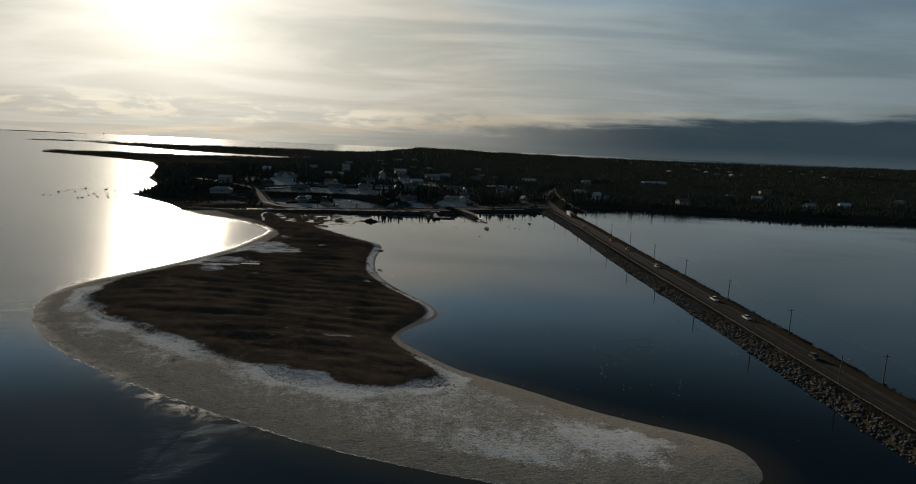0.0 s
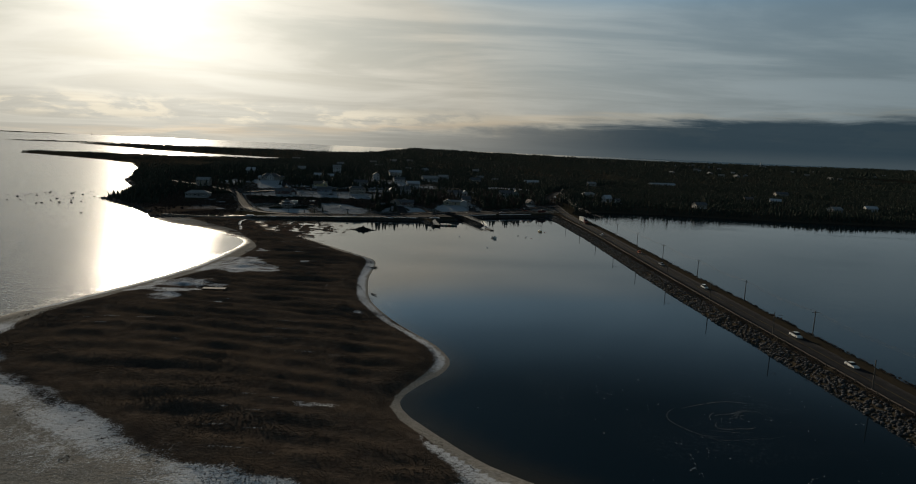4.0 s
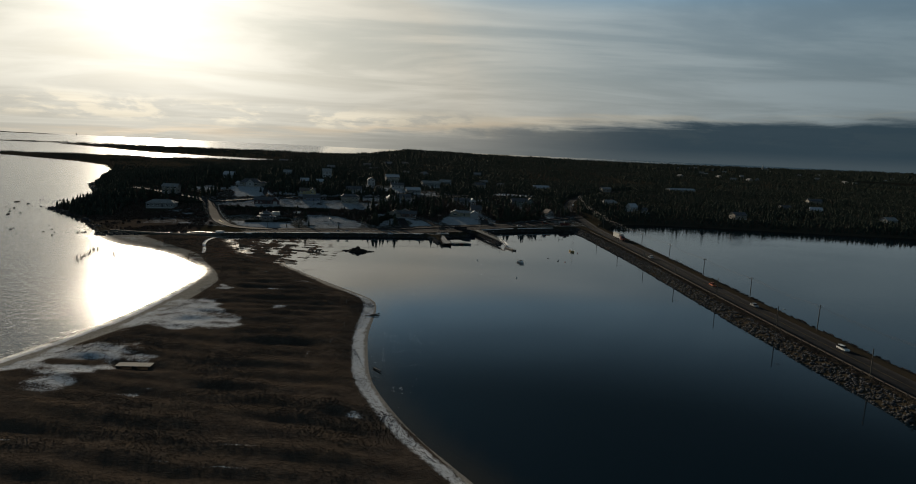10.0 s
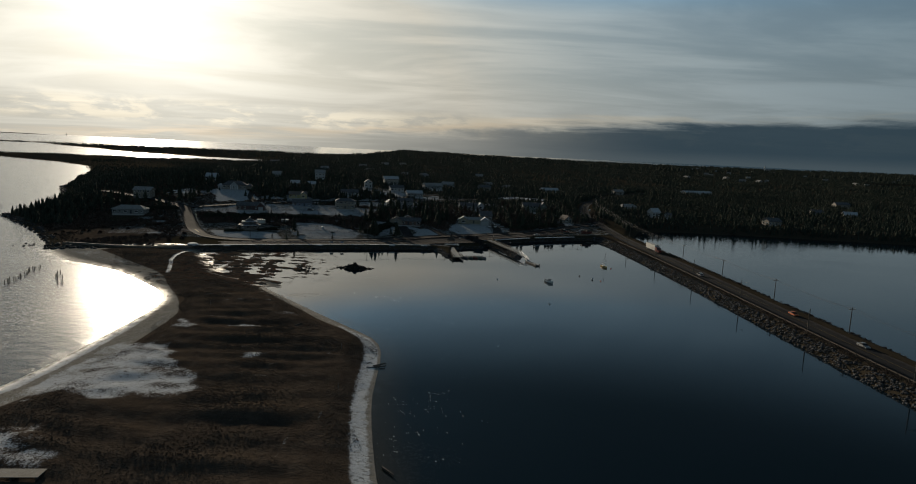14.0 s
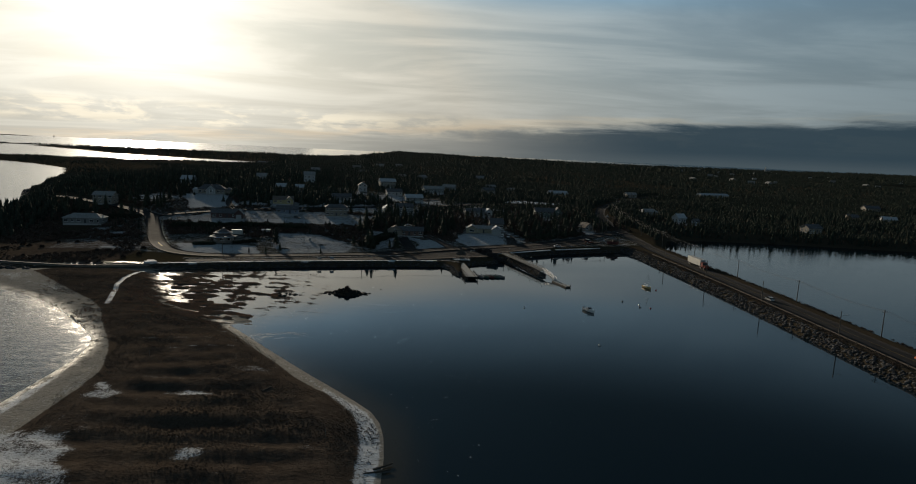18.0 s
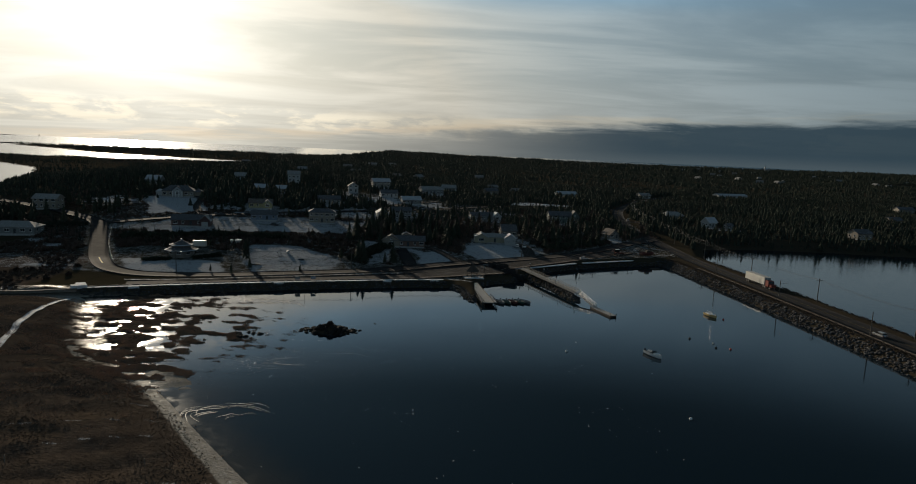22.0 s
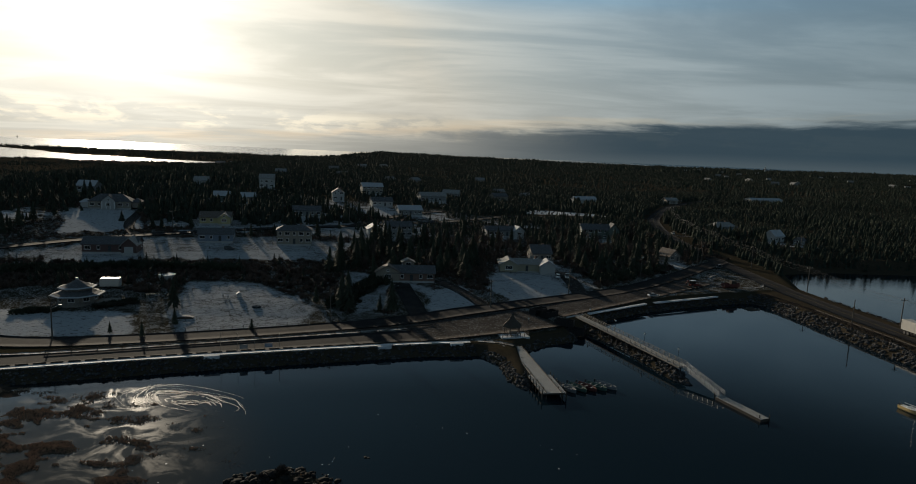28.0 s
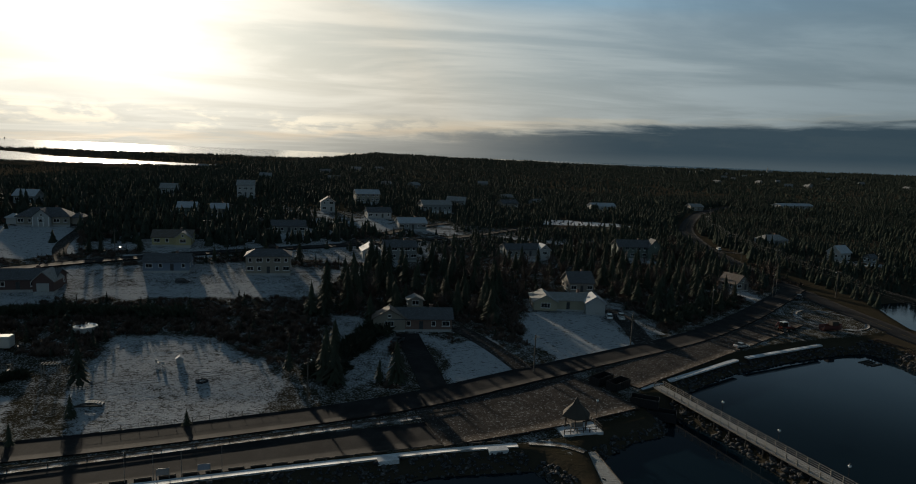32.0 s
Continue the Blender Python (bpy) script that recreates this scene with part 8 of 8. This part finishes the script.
def hedge(label, a, b, width, height, n, seed):
    """A row of dense evergreen shrubs grown together."""
    r = np.random.default_rng(seed)
    u = r.uniform(0, 1, n)
    x, y = a[0] + (b[0] - a[0]) * u + r.normal(0, width / 3, n), a[1] + (b[1] - a[1]) * u + r.normal(0, width / 3, n)
    return tagged(scatter("hedge", [bush_shape(44, 130 + i) for i in range(3)], np.stack([x, y, terrain(x, y)[0] - 0.1], -1), height * r.uniform(0.8, 1.25, n), "needles"), label, "hedge", group="garden hedges")


hedge("dark evergreen hedge before the octagon house", (-141, 451.5), (-133, 453.5), 2.2, 2.6, 46, 1)
hedge("dark evergreen hedge beside the octagon house", (-125, 457.5), (-116.5, 462), 2.2, 2.6, 46, 2)
hedge("tall dark hedge along the back of the garden", (-163, 483), (-156, 487), 3.0, 4.5, 60, 3)
hedge("tall dark hedge along the back of the garden", (-156, 484), (-134, 494), 3.5, 4.0, 110, 4)
hedge("tall dark hedge along the back of the garden", (-132, 495), (-100, 497), 3.5, 4.0, 130, 5)
hedge("dark hedge between the shore road and the bungalow", (-206, 495), (-191, 500), 4.0, 3.2, 80, 6)
hedge("dark bushes by the driveway", (-62, 466), (-52, 496), 4.0, 4.5, 110, 7)
hedge("dark bushes below the cottage", (24, 512), (56, 538), 5.0, 4.0, 130, 8)


def beach_tussocks():
    r = np.random.default_rng(52)
    x, y = r.uniform(-130, 20, 30000), r.uniform(50, 170, 30000)
    d = -signed(x, y, DUNE)
    ok = (d > 0) & (d < 9) & (ripple(x, y, 3.0) > 0.5 + 0.08 * d) & (signed(x, y, SPIT) > 5)
    x, y = x[ok], y[ok]
    z = terrain(x, y)[0]
    return tagged(scatter("beach_grass", TUFTS, np.stack([x, y, z - 0.05], -1), r.uniform(0.25, 0.5, len(x)), "dune_grass"), "stray grass tussocks in the beach snow", "grass", kind="stuff")


beach_tussocks()
reed_bed("brown reeds in the shallow marsh", -101, 376, 48, 50, 90000, 61, 0.12)
reed_bed("brown reeds along the spit beside the marsh", -94, 346, 26, 16, 30000, 64, 0.0)
reed_bed("brown weed in the shallows off the spit", -23, 203, 5, 14, 500, 62, 0.0)
reed_bed("brown weed in the shallows before the marsh", -82, 372, 30, 24, 9000, 63, 0.55)


# ---- froth, wrack and painted glint along the water's edge ----
def shore_line(name, label, mat, inset, width, seed, gate, y_max):
    """A broken strip that follows the spit's waterline."""
    r = np.random.default_rng(seed)
    p = SPIT[:2 * len(SPIT_WEST) - 4]
    v, f = [], []
    for (ax, ay), (bx, by) in zip(p, p[1:]):
        l = math.hypot(bx - ax, by - ay)
        n = max(1, int(l / 0.8))
        nx, ny = -(by - ay) / l, (bx - ax) / l
        for i in range(n):
            x, y = ax + (bx - ax) * i / n, ay + (by - ay) * i / n
            if y > y_max or ripple(x * 1.0, y * 1.0, 2.5) < gate:
                continue
            w, o = width * r.uniform(0.4, 1.4), inset + r.uniform(-0.25, 0.25)
            tx, ty = (bx - ax) / l * 0.55, (by - ay) / l * 0.55
            b = len(v)
            for sx, so in ((-1, 0), (1, 0), (1, 1), (-1, 1)):
                qx, qy = x + tx * sx * r.uniform(0.7, 1.3) - nx * (o + so * w), y + ty * sx * r.uniform(0.7, 1.3) - ny * (o + so * w)
                v.append((qx, qy, 0))
            f += [(b, b + 1, b + 2), (b, b + 2, b + 3)]
    v = np.array(v)
    v[:, 2] = np.maximum(terrain(v[:, 0], v[:, 1])[0], 0) + 0.03
    return tagged(new(name, raw_mesh(name, v, np.array(f), mat)), label, "foam", kind="stuff")


# white strip stands in for froth and the sun's glint at the waterline
shore_line("shore_foam", "thin broken line of white froth and painted sun glint at the waterline", "foam", -0.2, 0.09, 71, -0.5, 345)


def specks(label, cx, cy, rx, ry, n, seed, gate):
    r = np.random.default_rng(seed)
    x, y = r.normal(cx, rx * 0.5, n), r.normal(cy, ry * 0.5, n)
    ok = (np.abs(ripple(x, y, 6.0)) < gate) & (terrain(x, y)[0] < -0.1)
    x, y = x[ok], y[ok]
    flat = [(np.array([(0.5 * math.cos(a) * k, 0.4 * math.sin(a) * k, 0.03) for a, k in zip(np.linspace(0, 5.2, 6), (1, 0.8, 1.1, 0.7, 1, 0.9))]),
             np.array([(0, 1, 2), (0, 2, 3), (0, 3, 4), (0, 4, 5)]))]
    return tagged(scatter("froth", flat, np.stack([x, y, 0 * x], -1), r.uniform(0.08, 0.32, len(x)), "foam"), label, "foam", kind="stuff")


specks("scattered flecks of white froth adrift", -20, 330, 40, 60, 700, 81, 0.14)
specks("scattered flecks of white froth adrift", 62, 95, 40, 50, 700, 82, 0.2)
specks("flecks of white froth near the marsh", -55, 365, 30, 34, 700, 83, 0.2)
specks("flecks of white froth off the eastern beach", -22, 215, 10, 60, 350, 84, 0.4)


def froth_swirl(label, cx, cy, rx, ry, tilt, n, seed):
    """Thin strands of froth drawn out by a slow eddy."""
    r = np.random.default_rng(seed)
    v, f = [], []
    ct, st = math.cos(tilt), math.sin(tilt)
    for _ in range(n):
        k, a0, span, drift = r.uniform(0.08, 1.0), r.choice([0.6, 2.4]) + r.normal(0, 0.45), r.uniform(0.6, 2.3), r.uniform(-0.25, 0.35)
        w, m = 0.02 + 0.07 * r.random() ** 2, 10 + int(span * 14)
        line = []
        for i in range(m + 1):
            u = i / m
            a = a0 + span * u
            q = k * (1 - drift * u) + 0.07 * math.sin(2 * a + 4 * k) + 0.035 * math.sin(5 * a + 9 * k + 1.0)
            px, py = rx * q * math.cos(a) + 0.25 * rx * (1 - k), ry * q * math.sin(a)
            line.append((cx + px * ct - py * st, cy + px * st + py * ct, w * (0.25 + math.sin(math.pi * u)) * r.uniform(0.85, 1.15)))
        p = np.array(line)
        t = np.gradient(p[:, :2], axis=0)
        t /= np.hypot(t[:, 0], t[:, 1])[:, None] + 1e-9
        b = len(v)
        for (x, y, ww), (tx, ty) in zip(p, t):
            v += [(x - ty * ww, y + tx * ww, 0.03), (x + ty * ww, y - tx * ww, 0.03)]
        f += [(b + 2 * i, b + 2 * i + 1, b + 2 * i + 3, b + 2 * i + 2) for i in range(m) if r.random() > 0.04]
    return tagged(new("froth_swirl", raw_mesh("froth_swirl", np.array(v), np.array(f), "froth_film")), label, "foam", kind="stuff")


froth_swirl("strands of pale froth winding in an eddy below the sea wall", -82, 405.5, 14, 6.6, -0.30, 60, 91)
froth_swirl("strands of pale froth winding off the tip of the marsh", -67, 321, 11, 7.0, 0.1, 18, 92)
froth_swirl("faint strands of froth drifting in the basin", -58, 352, 15, 5, 0.3, 5, 93)
froth_swirl("faint strands of froth drifting off the sand bar", 64, 104, 17, 11, 0.5, 12, 94)
